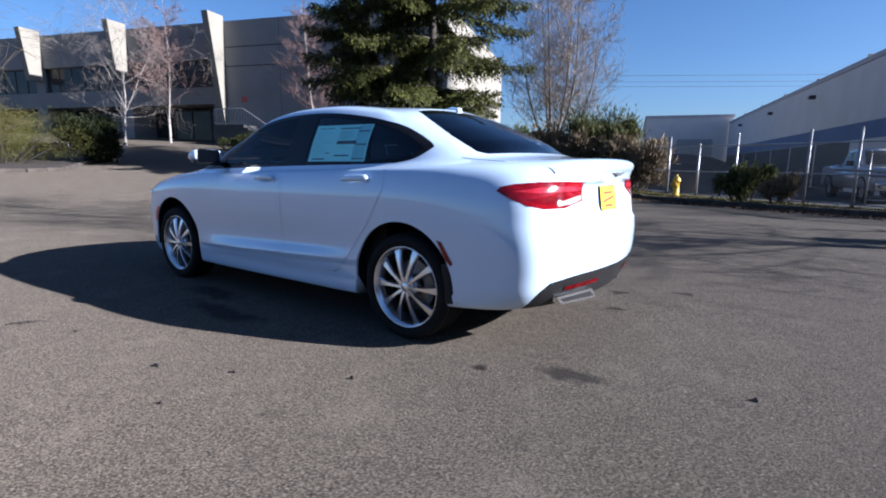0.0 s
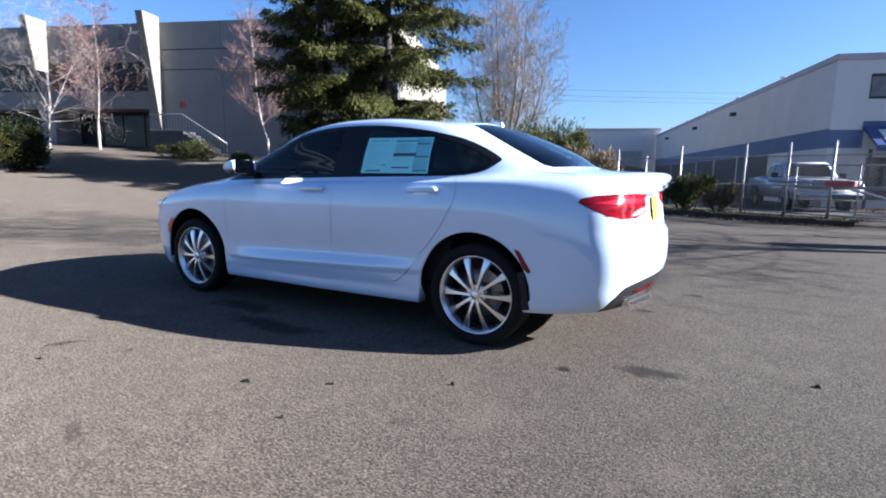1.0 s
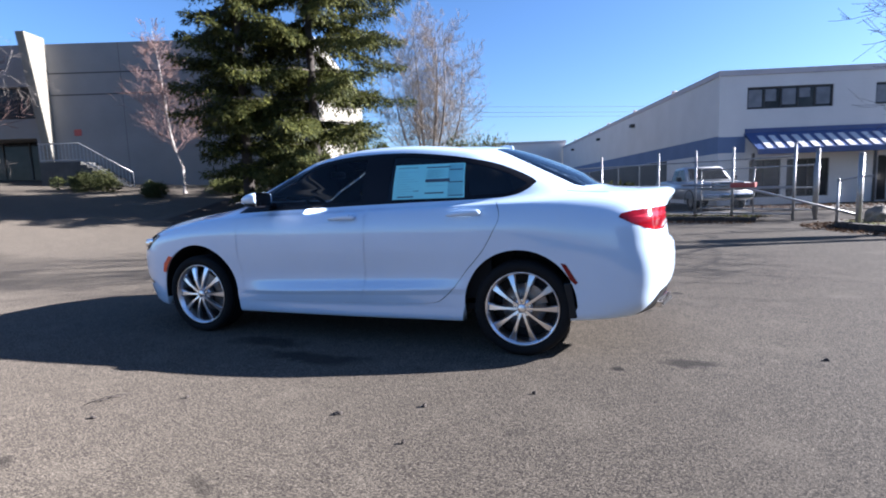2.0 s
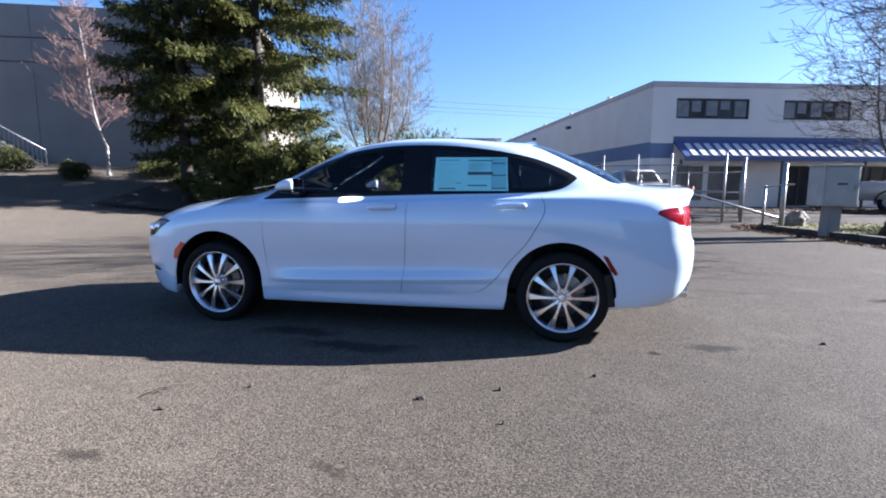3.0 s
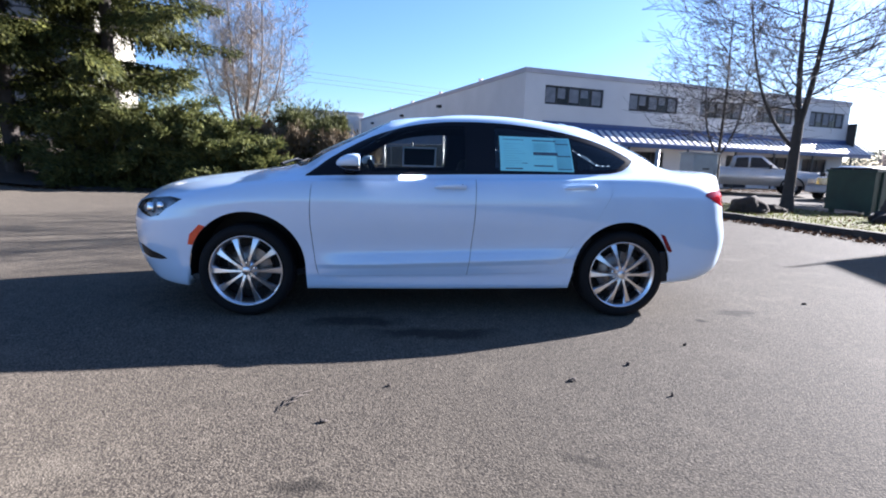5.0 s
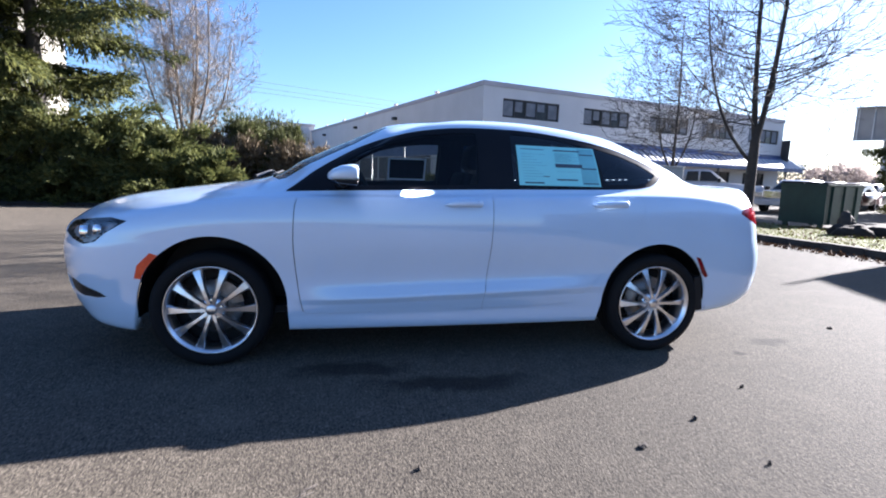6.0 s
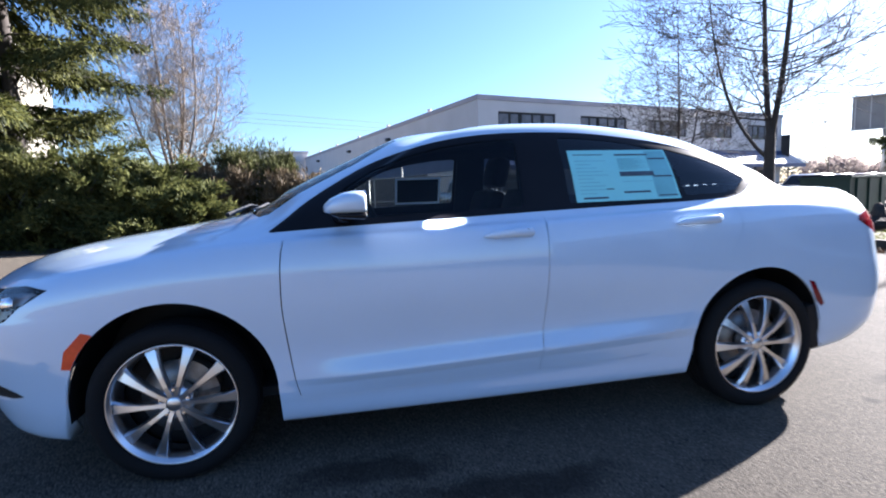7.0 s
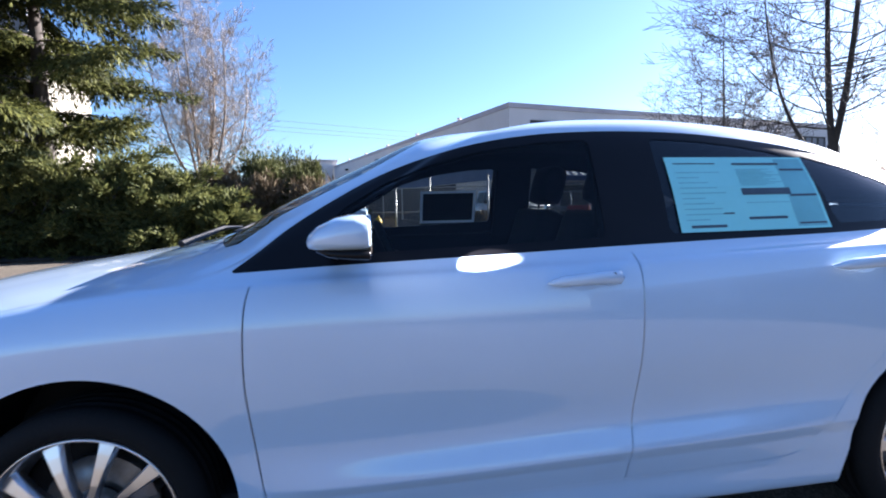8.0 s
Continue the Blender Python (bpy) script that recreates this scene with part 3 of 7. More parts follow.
CONTOURS = [
    contour((-2.20, 0, .22), (-2.14, .36, .22), (-2.0, .60, .21), (-1.88, .72, .20), (-1.72, .78, .195), (-1.37, .80, .19), (-.95, .80, .185), (-.5, .80, .187),
            (0, .80, .19), (.5, .80, .195), (1.0, .80, .205), (1.37, .79, .22), (1.72, .77, .24), (1.98, .70, .252), (2.14, .54, .262), (2.22, .28, .268), (2.25, 0, .27)),
    contour((-2.26, 0, .235), (-2.2, .38, .235), (-2.07, .645, .225), (-1.95, .78, .215), (-1.75, .855, .20), (-1.37, .88, .195), (-.95, .885, .195), (-.5, .888, .197),
            (0, .89, .20), (.5, .89, .206), (1.0, .89, .215), (1.37, .885, .235), (1.75, .865, .252), (2.03, .785, .270), (2.19, .60, .288), (2.275, .31, .298), (2.30, 0, .30)),
    contour((-2.33, 0, .32), (-2.27, .39, .32), (-2.12, .67, .315), (-1.97, .81, .31), (-1.76, .885, .30), (-1.37, .905, .295), (-.95, .903, .285), (-.5, .901, .290),
            (0, .901, .296), (.5, .902, .304), (1.0, .905, .315), (1.37, .905, .325), (1.82, .885, .34), (2.10, .83, .355), (2.225, .68, .375), (2.305, .38, .388), (2.34, 0, .39)),
    contour((-2.36, 0, .44), (-2.30, .40, .44), (-2.14, .69, .435), (-1.985, .825, .43), (-1.76, .89, .42), (-1.37, .905, .42), (-.95, .904, .375), (-.5, .914, .378),
            (0, .918, .398), (.5, .918, .418), (1.0, .912, .440), (1.37, .912, .455), (1.84, .893, .465), (2.125, .845, .475), (2.25, .70, .488), (2.335, .39, .497), (2.375, 0, .50)),
    contour((-2.37, 0, .57), (-2.31, .41, .57), (-2.15, .70, .565), (-1.99, .832, .565), (-1.765, .896, .565), (-1.37, .913, .565), (-.95, .904, .51), (-.5, .897, .495),
            (0, .896, .505), (.5, .898, .52), (1.0, .914, .555), (1.37, .922, .59), (1.85, .898, .60), (2.135, .848, .605), (2.255, .70, .61), (2.335, .39, .615), (2.375, 0, .615)),
    contour((-2.365, 0, .67), (-2.30, .41, .67), (-2.14, .695, .675), (-1.985, .825, .685), (-1.765, .893, .70), (-1.37, .920, .71), (-.95, .922, .70), (-.5, .925, .70),
            (0, .926, .705), (.5, .927, .71), (1.0, .928, .72), (1.37, .928, .735), (1.85, .898, .75), (2.12, .840, .745), (2.235, .69, .745), (2.318, .38, .745), (2.345, 0, .745)),
    contour((-2.31, 0, .775), (-2.24, .40, .78), (-2.09, .665, .785), (-1.945, .79, .795), (-1.75, .870, .82), (-1.37, .912, .845), (-.95, .921, .85), (-.5, .924, .855),
            (0, .926, .86), (.5, .926, .87), (1.0, .924, .885), (1.37, .921, .90), (1.82, .882, .915), (2.085, .820, .925), (2.212, .67, .935), (2.290, .37, .945), (2.318, 0, .95)),
    contour((-2.02, 0, .915), (-1.97, .33, .915), (-1.86, .56, .905), (-1.75, .70, .90), (-1.62, .795, .90), (-1.35, .858, .925), (-.95, .885, .945), (-.5, .893, .955),
            (0, .896, .965), (.5, .896, .98), (1.0, .892, 1.0), (1.37, .88, 1.015), (1.73, .835, 1.03), (1.99, .75, 1.045), (2.165, .60, 1.06), (2.285, .34, 1.075), (2.325, 0, 1.08)),
    contour((-1.2, 0, 1.05), (-1.18, .25, 1.05), (-1.14, .45, 1.045), (-1.09, .60, 1.035), (-1.04, .70, 1.02), (-1.0, .77, 1.0), (-.93, .815, .988), (-.5, .825, 1.002),
            (0, .83, 1.02), (.5, .83, 1.036), (1.0, .822, 1.05), (1.34, .79, 1.07), (1.60, .715, 1.09), (1.75, .61, 1.103), (1.85, .45, 1.111), (1.895, .25, 1.116), (1.91, 0, 1.118)),
    contour((-.93, 0, 1.185), (-.92, .235, 1.182), (-.895, .43, 1.172), (-.865, .57, 1.155), (-.84, .66, 1.135), (-.815, .715, 1.115), (-.75, .757, 1.095), (-.42, .757, 1.165),
            (0, .755, 1.20), (.5, .755, 1.215), (.98, .752, 1.205), (1.26, .735, 1.19), (1.46, .675, 1.19), (1.585, .575, 1.203), (1.66, .42, 1.216), (1.695, .23, 1.225), (1.705, 0, 1.229)),
    contour((-.62, 0, 1.325), (-.615, .215, 1.322), (-.60, .40, 1.31), (-.585, .525, 1.29), (-.575, .605, 1.268), (-.565, .655, 1.245), (-.52, .685, 1.235), (-.3, .67, 1.335),
            (.05, .655, 1.39), (.5, .65, 1.398), (.95, .655, 1.352), (1.18, .65, 1.30), (1.30, .60, 1.295), (1.38, .51, 1.305), (1.43, .37, 1.32), (1.455, .2, 1.33), (1.465, 0, 1.335)),
    contour((-.36, 0, 1.43), (-.36, .19, 1.428), (-.355, .34, 1.42), (-.35, .45, 1.405), (-.345, .52, 1.39), (-.335, .565, 1.375), (-.29, .585, 1.375), (-.12, .575, 1.425),
            (.12, .565, 1.455), (.5, .56, 1.457), (.85, .56, 1.425), (1.02, .55, 1.395), (1.08, .5, 1.40), (1.12, .42, 1.412), (1.14, .31, 1.425), (1.15, .17, 1.433), (1.155, 0, 1.437)),
    contour((-.02, 0, 1.475), (-.02, .1, 1.474), (-.02, .19, 1.471), (-.02, .26, 1.467), (0, .31, 1.463), (.02, .335, 1.461), (.06, .35, 1.462), (.12, .36, 1.467),
            (.25, .365, 1.474), (.45, .365, 1.474), (.62, .36, 1.465), (.7, .34, 1.460), (.74, .30, 1.460), (.76, .25, 1.462), (.77, .18, 1.465), (.775, .1, 1.467), (.78, 0, 1.468)),
    contour(*[(.20 + .02 * k, 0, 1.486) for k in range(17)]),
]
CAGE = np.stack(CONTOURS)          # contour, station, (x, half width, z)
ROWS_UP = len(CAGE) - 1


def skin(u, v):
    """The body's surface: u runs 0 to 16 from nose to tail, v 0 to 13 from sill to roof."""
    u, v = np.broadcast_arrays(np.asarray(u, float), np.asarray(v, float))
    i = np.clip(np.floor(v).astype(int), 0, ROWS_UP - 1)
    f = (v - i)[..., None]
    rows = []
    for k in (-1, 0, 1, 2):
        r = np.clip(i + k, 0, ROWS_UP)
        # a curve along each of the four contours round v
        t = np.clip(u + 1, 1, 17)
        j = np.clip(np.floor(t).astype(int), 1, 16)
        g = (t - j)[..., None]
        a, b, c, d = (CAGE[r, j + s] for s in (-1, 0, 1, 2))
        rows.append(0.5 * (2 * b + (c - a) * g + (2 * a - 5 * b + 4 * c - d) * g ** 2 + (3 * b - a - 3 * c + d) * g ** 3))
    a, b, c, d = rows
    p = 0.5 * (2 * b + (c - a) * f + (2 * a - 5 * b + 4 * c - d) * f ** 2 + (3 * b - a - 3 * c + d) * f ** 3)
    # the pressed edge low on the doors
    along = np.clip((u - 6.0) / 0.5, 0, 1) * np.clip((10.6 - u) / 0.9, 0, 1)
    p[..., 1] += 0.0095 * along * np.clip(1 - np.where(v > 3, (v - 3) / 0.75, (3 - v) / 0.30), 0, 1)
    # the bumper's step below the trunk lid
    round_back = np.clip((u - 13.6) / 0.8, 0, 1)
    p[..., 0] += 0.012 * round_back * np.clip(1 - np.where(v > 4.75, (v - 4.75) / 0.16, (4.75 - v) / 1.2), 0, 1)
    # the spoiler lip along the lid's edge, and the groove across the bumper
    lip = np.clip((u - 13.9) / 0.5, 0, 1)
    p[..., 0] += 0.022 * lip * np.clip(1 - np.abs(v - 6.85) / 0.40, 0, 1)
    p[..., 2] += 0.012 * lip * np.clip(1 - np.abs(v - 7.0) / 0.40, 0, 1)
    p[..., 0] -= 0.016 * np.clip((u - 14.7) / 0.2, 0, 1) * np.clip(1 - np.abs(v - 4.78) / 0.05, 0, 1)
    # the plate's recess under the spoiler lip
    middle = np.clip((u - 14.75) / 0.35, 0, 1)
    p[..., 0] -= 0.052 * middle * middle * (3 - 2 * middle) * np.clip((v - 4.85) / 0.45, 0, 1) * np.clip((6.16 - v) / 0.16, 0, 1)
    return p


def skin_normal(u, v):
    e = 0.02
    du = skin(np.clip(u + e, 0, 16), v) - skin(np.clip(u - e, 0, 16), v)
    dv = skin(u, np.clip(v + e, 0, 13)) - skin(u, np.clip(v - e, 0, 13))
    n = np.cross(dv, du)
    n /= np.linalg.norm(n, axis=-1, keepdims=True) + 1e-12
    return n


GRID_U, GRID_V = np.meshgrid(np.linspace(2.5, 14.5, 481), np.linspace(0.3, 11.9, 349), indexing="ij")
GRID_P = skin(GRID_U, GRID_V)


def on_side(x, z):
    """The u, v at which the skin's side view passes (x, z)."""
    k = np.argmin((GRID_P[..., 0] - x) ** 2 + (GRID_P[..., 2] - z) ** 2)
    u, v = GRID_U.flat[k], GRID_V.flat[k]
    for _ in range(6):
        p, pu, pv = skin(u, v), skin(u + 1e-3, v), skin(u, v + 1e-3)
        m = np.array([[pu[0] - p[0], pv[0] - p[0]], [pu[2] - p[2], pv[2] - p[2]]]) / 1e-3
        if abs(np.linalg.det(m)) < 1e-6:
            break
        step = np.clip(np.linalg.solve(m, (x - p[0], z - p[2])), -0.2, 0.2)
        u, v = u + step[0], v + step[1]
    return float(u), float(v)


def at_height(u, z):
    """The u, v on station u at height z."""
    lo, hi = 0.0, 8.0
    for _ in range(30):
        mid = (lo + hi) / 2
        lo, hi = (mid, hi) if skin(u, mid)[2] < z else (lo, mid)
    return float(u), lo


def rounded(corners, r, steps=5):
    """An outline with its corners rounded."""
    out, n = [], len(corners)
    for i in range(n):
        p, a, b = (Vector(corners[k % n]) for k in (i, i - 1, i + 1))
        da, db = (a - p), (b - p)
        k = min(r, 0.45 * da.length, 0.45 * db.length)
        s, e = p + da.normalized() * k, p + db.normalized() * k
        for j in range(steps + 1):
            t = j / steps
            out.append(tuple((1 - t) ** 2 * s + 2 * t * (1 - t) * p + t * t * e))
    return out


def dense(line, step, closed=True):
    out = []
    pts = list(line) + ([line[0]] if closed else [])
    for a, b in zip(pts, pts[1:]):
        n = max(1, int(math.dist(a, b) / step))
        out += [(a[0] + (b[0] - a[0]) * k / n, a[1] + (b[1] - a[1]) * k / n) for k in range(n)]
    if not closed:
        out.append(pts[-1])
    return out


def curve2(points, per=6):
    """A smooth open line through points."""
    p = np.array(points, float)
    t = np.linspace(0, len(p) - 1, (len(p) - 1) * per + 1)
    return [tuple(q) for q in smooth_curve(p, t)]


def within(poly, x, y):
    """Which of the points lie in the outline."""
    inside = np.zeros(x.shape, bool)
    for (ax, ay), (bx, by) in zip(poly, poly[1:] + poly[:1]):
        if ay != by:
            inside ^= ((ay > y) != (by > y)) & (x < (bx - ax) * (y - ay) / (by - ay) + ax)
    return inside


def offset(line, w):
    """The line moved sideways by w."""
    out = []
    for i, p in enumerate(line):
        a, b = line[max(i - 1, 0)], line[min(i + 1, len(line) - 1)]
        d = math.hypot(b[0] - a[0], b[1] - a[1]) or 1
        out.append((p[0] - (b[1] - a[1]) / d * w, p[1] + (b[0] - a[0]) / d * w))
    return out


# outlines in side view (x, z)
HUB_X, HUB_Z, HUB_Y = 1.371, 0.314, 0.865
belt = curve2([(-.962, .986), (-.69, .998), (-.27, 1.012), (.15, 1.027), (.57, 1.039), (.99, 1.049), (1.235, 1.059)])
tail_of_glass = curve2([(1.235, 1.059), (1.335, 1.079), (1.402, 1.113), (1.452, 1.155)], 5)
head_of_glass = curve2([(1.452, 1.163), (1.42, 1.188), (1.32, 1.239), (1.173, 1.296), (1.0, 1.337), (.83, 1.368), (.57, 1.399), (.35, 1.409), (.14, 1.408), (-.03, 1.397),
                        (-.2, 1.372), (-.37, 1.330), (-.54, 1.268), (-.70, 1.182), (-.82, 1.106), (-.91, 1.036), (-.97, .992)])
DAYLIGHT = belt + tail_of_glass[1:] + head_of_glass
FRONT_PANE = rounded([(-.63, 1.030), (.165, 1.056), (.165, 1.378), (.0, 1.370), (-.2, 1.343), (-.37, 1.300), (-.52, 1.243), (-.66, 1.160), (-.70, 1.10)], .025)
REAR_PANE = rounded([(.385, 1.062), (.965, 1.079), (.935, 1.20), (.88, 1.322), (.72, 1.353), (.55, 1.373), (.385, 1.381)], .025)
QUARTER_PANE = rounded([(1.005, 1.080), (1.225, 1.085), (1.32, 1.103), (1.40, 1.152), (1.28, 1.220), (1.15, 1.268), (.945, 1.318), (.975, 1.20)], .02)


def arch(cx, rx, top, low_front, low_rear):
    pts = [(cx + rx * math.cos(a), .335 + (top - .335) * math.sin(a)) for a in np.linspace(math.pi, 0, 33)]
    return [(cx - rx - .002, low_front), *pts, (cx + rx + .004, low_rear)]


ARCH_FRONT = arch(-1.355, .398, .736, .15, .15)
ARCH_REAR = arch(1.358, .378, .716, .15, .15)
seam_front = curve2([(-.905, .955), (-.916, .90), (-.922, .792), (-.922, .667), (-.906, .5), (-.888, .372), (-.871, .300)])
seam_low = curve2([(-.871, .300), (-.80, .287), (-.4, .292), (.19, .306), (.60, .320), (.74, .330)])
seam_pillar = curve2([(.236, 1.005), (.234, .85), (.229, .684), (.212, .48), (.190, .306)])
seam_rear = curve2([(.74, .330), (.80, .350), (.892, .431), (.991, .56), (1.109, .697), (1.184, .824), (1.226, .907), (1.230, .969), (1.205, 1.035)])
seam_sill = curve2([(.955, .428), (.990, .430), (1.02, .436)], 3)
SEAMS = [seam_front, seam_low, seam_pillar, seam_rear, seam_sill]
GAP = 0.0026
FRONT_DOOR = seam_front + [p for p in seam_low if p[0] < .19] + seam_pillar[::-1] + [(.236, 1.02), (-.87, .97)]
REAR_DOOR = seam_pillar + [p for p in seam_low if p[0] > .19] + seam_rear + [(1.19, 1.05), (.236, 1.025)]
MARK_FRONT = [(-1.752, .500), (-1.735, .570), (-1.667, .640), (-1.628, .628), (-1.680, .560), (-1.712, .496)]
MARK_REAR = [(1.630, .632), (1.665, .622), (1.738, .505), (1.722, .490), (1.69, .52)]
# outlines in u and height, round the corners
HEADLIGHT = rounded([(1.35, .715), (2.05, .690), (2.75, .672), (3.15, .690), (3.45, .740), (3.92, .808), (3.2, .822), (2.5, .812), (1.8, .795), (1.35, .775)], .012)
FOG = rounded([(1.3, .362), (2.3, .370), (3.0, .374), (3.42, .388), (3.2, .412), (2.75, .437), (2.15, .465), (1.3, .467)], .01)
TAIL = rounded([(12.52, .918), (12.62, .940), (12.95, .956), (13.6, .968), (14.35, .970), (14.98, .962), (14.92, .905), (14.80, .862), (14.3, .828), (13.7, .828), (13.2, .845), (12.78, .880)], .01)
REVERSE = rounded([(14.12, .842), (14.45, .846), (14.74, .868), (14.86, .900), (14.55, .884), (14.28, .868)], .006)
GLOW_BAR = rounded([(12.85, .918), (13.6, .938), (14.3, .942), (14.90, .938), (14.86, .918), (14.3, .915), (13.6, .910)], .006)
DIM_BAR = rounded([(13.10, .876), (13.7, .850), (14.08, .852), (14.22, .872), (14.5, .890), (13.7, .888)], .006)
DIFFUSER = [(13.05, .20), (13.35, .30), (13.65, .385), (13.95, .432), (14.6, .452), (15.3, .456), (16.0, .456), (16.0, .20)]
TRUNK_SEAM = curve2([(12.25, 8.0), (12.9, 7.60), (13.5, 7.18), (13.82, 6.95), (14.0, 6.55)], 5)


def build_skin():
    """The half body as one triangulation, cut along every outline."""
    pts, edges = [], []

    def add(line, closed):
        start = len(pts)
        pts.extend(line)
        n = len(line)
        edges.extend((start + i, start + (i + 1) % n) for i in range(n if closed else n - 1))

    def side(line, closed=True, step=0.03):
        return [on_side(*p) for p in dense(line, step, closed)]

    cuts = {}
    for name, line in (("daylight", DAYLIGHT), ("front_pane", FRONT_PANE), ("rear_pane", REAR_PANE), ("quarter_pane", QUARTER_PANE), ("mark_front", MARK_FRONT), ("mark_rear", MARK_REAR)):
        cuts[name] = side(line)
        add(cuts[name], True)
    for name, line in (("headlight", HEADLIGHT), ("fog", FOG), ("tail", TAIL), ("reverse", REVERSE), ("glow_bar", GLOW_BAR), ("dim_bar", DIM_BAR)):
        cuts[name] = [at_height(*p) for p in line]
        add(cuts[name], True)
    for name, line in (("arch_front", ARCH_FRONT), ("arch_rear", ARCH_REAR)):
        inner = [on_side(*p) for p in line[1:-1]]
        lean = .20 if name == "arch_front" else .04
        cuts[name] = [(inner[0][0] - lean, 0.0), *inner, (inner[-1][0], 0.0)]
        cuts[name] = [(inner[0][0] - lean, -.5)] + cuts[name] + [(inner[-1][0], -.5)]
        add(cuts[name][1:-1], False)
    cuts["diffuser"] = [at_height(*p) if p[1] > .25 else (p[0], -.5) for p in DIFFUSER]
    add([(u, max(v, 0.0)) for u, v in cuts["diffuser"]], False)
    ribbons = []
    for seam in SEAMS:
        for w in (-GAP, GAP):
            ribbons.append([on_side(*p) for p in offset(seam, w)])
            add(ribbons[-1], False)
    cuts["seams"] = [ribbons[i] + ribbons[i + 1][::-1] for i in range(0, len(ribbons), 2)]
    for w in (-.034, .034):
        cuts.setdefault("trunk", []).append(offset(TRUNK_SEAM, w))
        add(cuts["trunk"][-1], False)
    cuts["seams"].append(cuts["trunk"][0] + cuts["trunk"][1][::-1])
    # windscreen, rear window and the bonnet's shut line, drawn on the skin itself
    cuts["windscreen"] = [(-.5, 8.12)] + [(u, 8.12) for u in np.linspace(0, 3.25, 12)] + [(3.45, 8.25), (3.45, 9.0), (3.35, 10.0), (3.2, 10.7)] + [(u, 10.9) for u in np.linspace(3.0, 0, 12)] + [(-.5, 10.9)]
    cuts["rear_window"] = [(16.5, 8.14)] + [(u, 8.14) for u in np.linspace(16, 13.2, 9)] + [(12.95, 8.3), (12.68, 9.3), (12.58, 10.4), (12.68, 10.95)] + [(u, 11.05) for u in np.linspace(13.0, 16, 9)] + [(16.5, 11.05)]
    for name in ("windscreen", "rear_window"):
        add([(min(max(u, 0), 16), v) for u, v in cuts[name][1:-1]], False)
    bonnet = curve2([(0, 6.12), (1.2, 6.12), (2.3, 6.18), (3.3, 6.45), (4.2, 7.0), (4.7, 7.5), (4.72, 7.9)], 5)
    for w in (-.012, .012):
        cuts.setdefault("bonnet", []).append(offset(bonnet, w))
        add([(max(u, 0), v) for u, v in cuts["bonnet"][-1]], False)
    cuts["seams"].append(cuts["bonnet"][0] + cuts["bonnet"][1][::-1])
    us = np.linspace(0, 16, 161)
    vs = np.unique(np.concatenate([np.linspace(0, 12, 97), [2.96, 3.04, 4.72, 4.78, 4.83, 6.02, 6.08, 6.16, 6.19], [12.4, 12.8, 13.0]]))
    for u in us:
        pts.extend((float(u), float(v)) for v in vs)
    flat = [Vector((u * .30, v * .13)) for u, v in pts]
    verts, _, faces, *_ = geometry.delaunay_2d_cdt(flat, edges, [], 0, 1e-6)
    uv = np.array([(p.x / .30, p.y / .13) for p in verts])
    return uv, np.array(faces), cuts


UV, TRIS, CUTS = build_skin()
SKIN_P, SKIN_N = skin(UV[:, 0], UV[:, 1]), skin_normal(UV[:, 0], UV[:, 1])
MID = UV[TRIS].mean(axis=1)
MID_P = skin(MID[:, 0], MID[:, 1])
kind_of = np.full(len(TRIS), "body", dtype=object)


def region(name, mask):
    kind_of[mask] = name


mu, mv, mx, mz = MID[:, 0], MID[:, 1], MID_P[:, 0], MID_P[:, 2]
lower = mv < 9.0
region("front_door", within(FRONT_DOOR, mx, mz) & lower & (mu > 5) & (mu < 13))
region("rear_door", within(REAR_DOOR, mx, mz) & lower & (mu > 5) & (mu < 13))
region("bonnet", (mv > 6) & (mv < 8.12) & within([(-1, 8.12), (-1, 6.12)] + CUTS["bonnet"][0] + [(4.72, 8.12)], mu, mv))
region("trunk_lid", (mv > 5.9) & (mv < 8.14) & within([(17, 8.14), (12.25, 8.14)] + TRUNK_SEAM + [(14.0, 5.9), (17, 5.9)], mu, mv))
region("trim", within(CUTS["daylight"], mu, mv))
for cut in ("front_pane", "rear_pane", "quarter_pane", "mark_front", "mark_rear", "headlight", "fog", "tail", "reverse", "glow_bar", "dim_bar", "diffuser", "windscreen", "rear_window"):
    region(cut, within(CUTS[cut], mu, mv))
rim_line = CUTS["headlight"]
heart = np.mean(rim_line, axis=0)
region("headlight_rim", (kind_of == "headlight") & ~within([tuple(heart + .93 * (np.array(p) - heart)) for p in rim_line], mu, mv))
for cut in CUTS["seams"]:
    region("gap", within(cut, mu, mv) & (kind_of != "trim"))
for cut in ("arch_front", "arch_rear"):
    region("open", within(CUTS[cut], mu, mv))


def panel(kind, sink=0.0):
    """Vertices, triangles and normals of one region of the skin (half width positive)."""
    kinds = (kind,) if isinstance(kind, str) else kind
    t = TRIS[np.isin(kind_of, kinds)]
    used, flat = np.unique(t, return_inverse=True)
    n = SKIN_N[used]
    return SKIN_P[used] - sink * n, flat.reshape(-1, 3), n


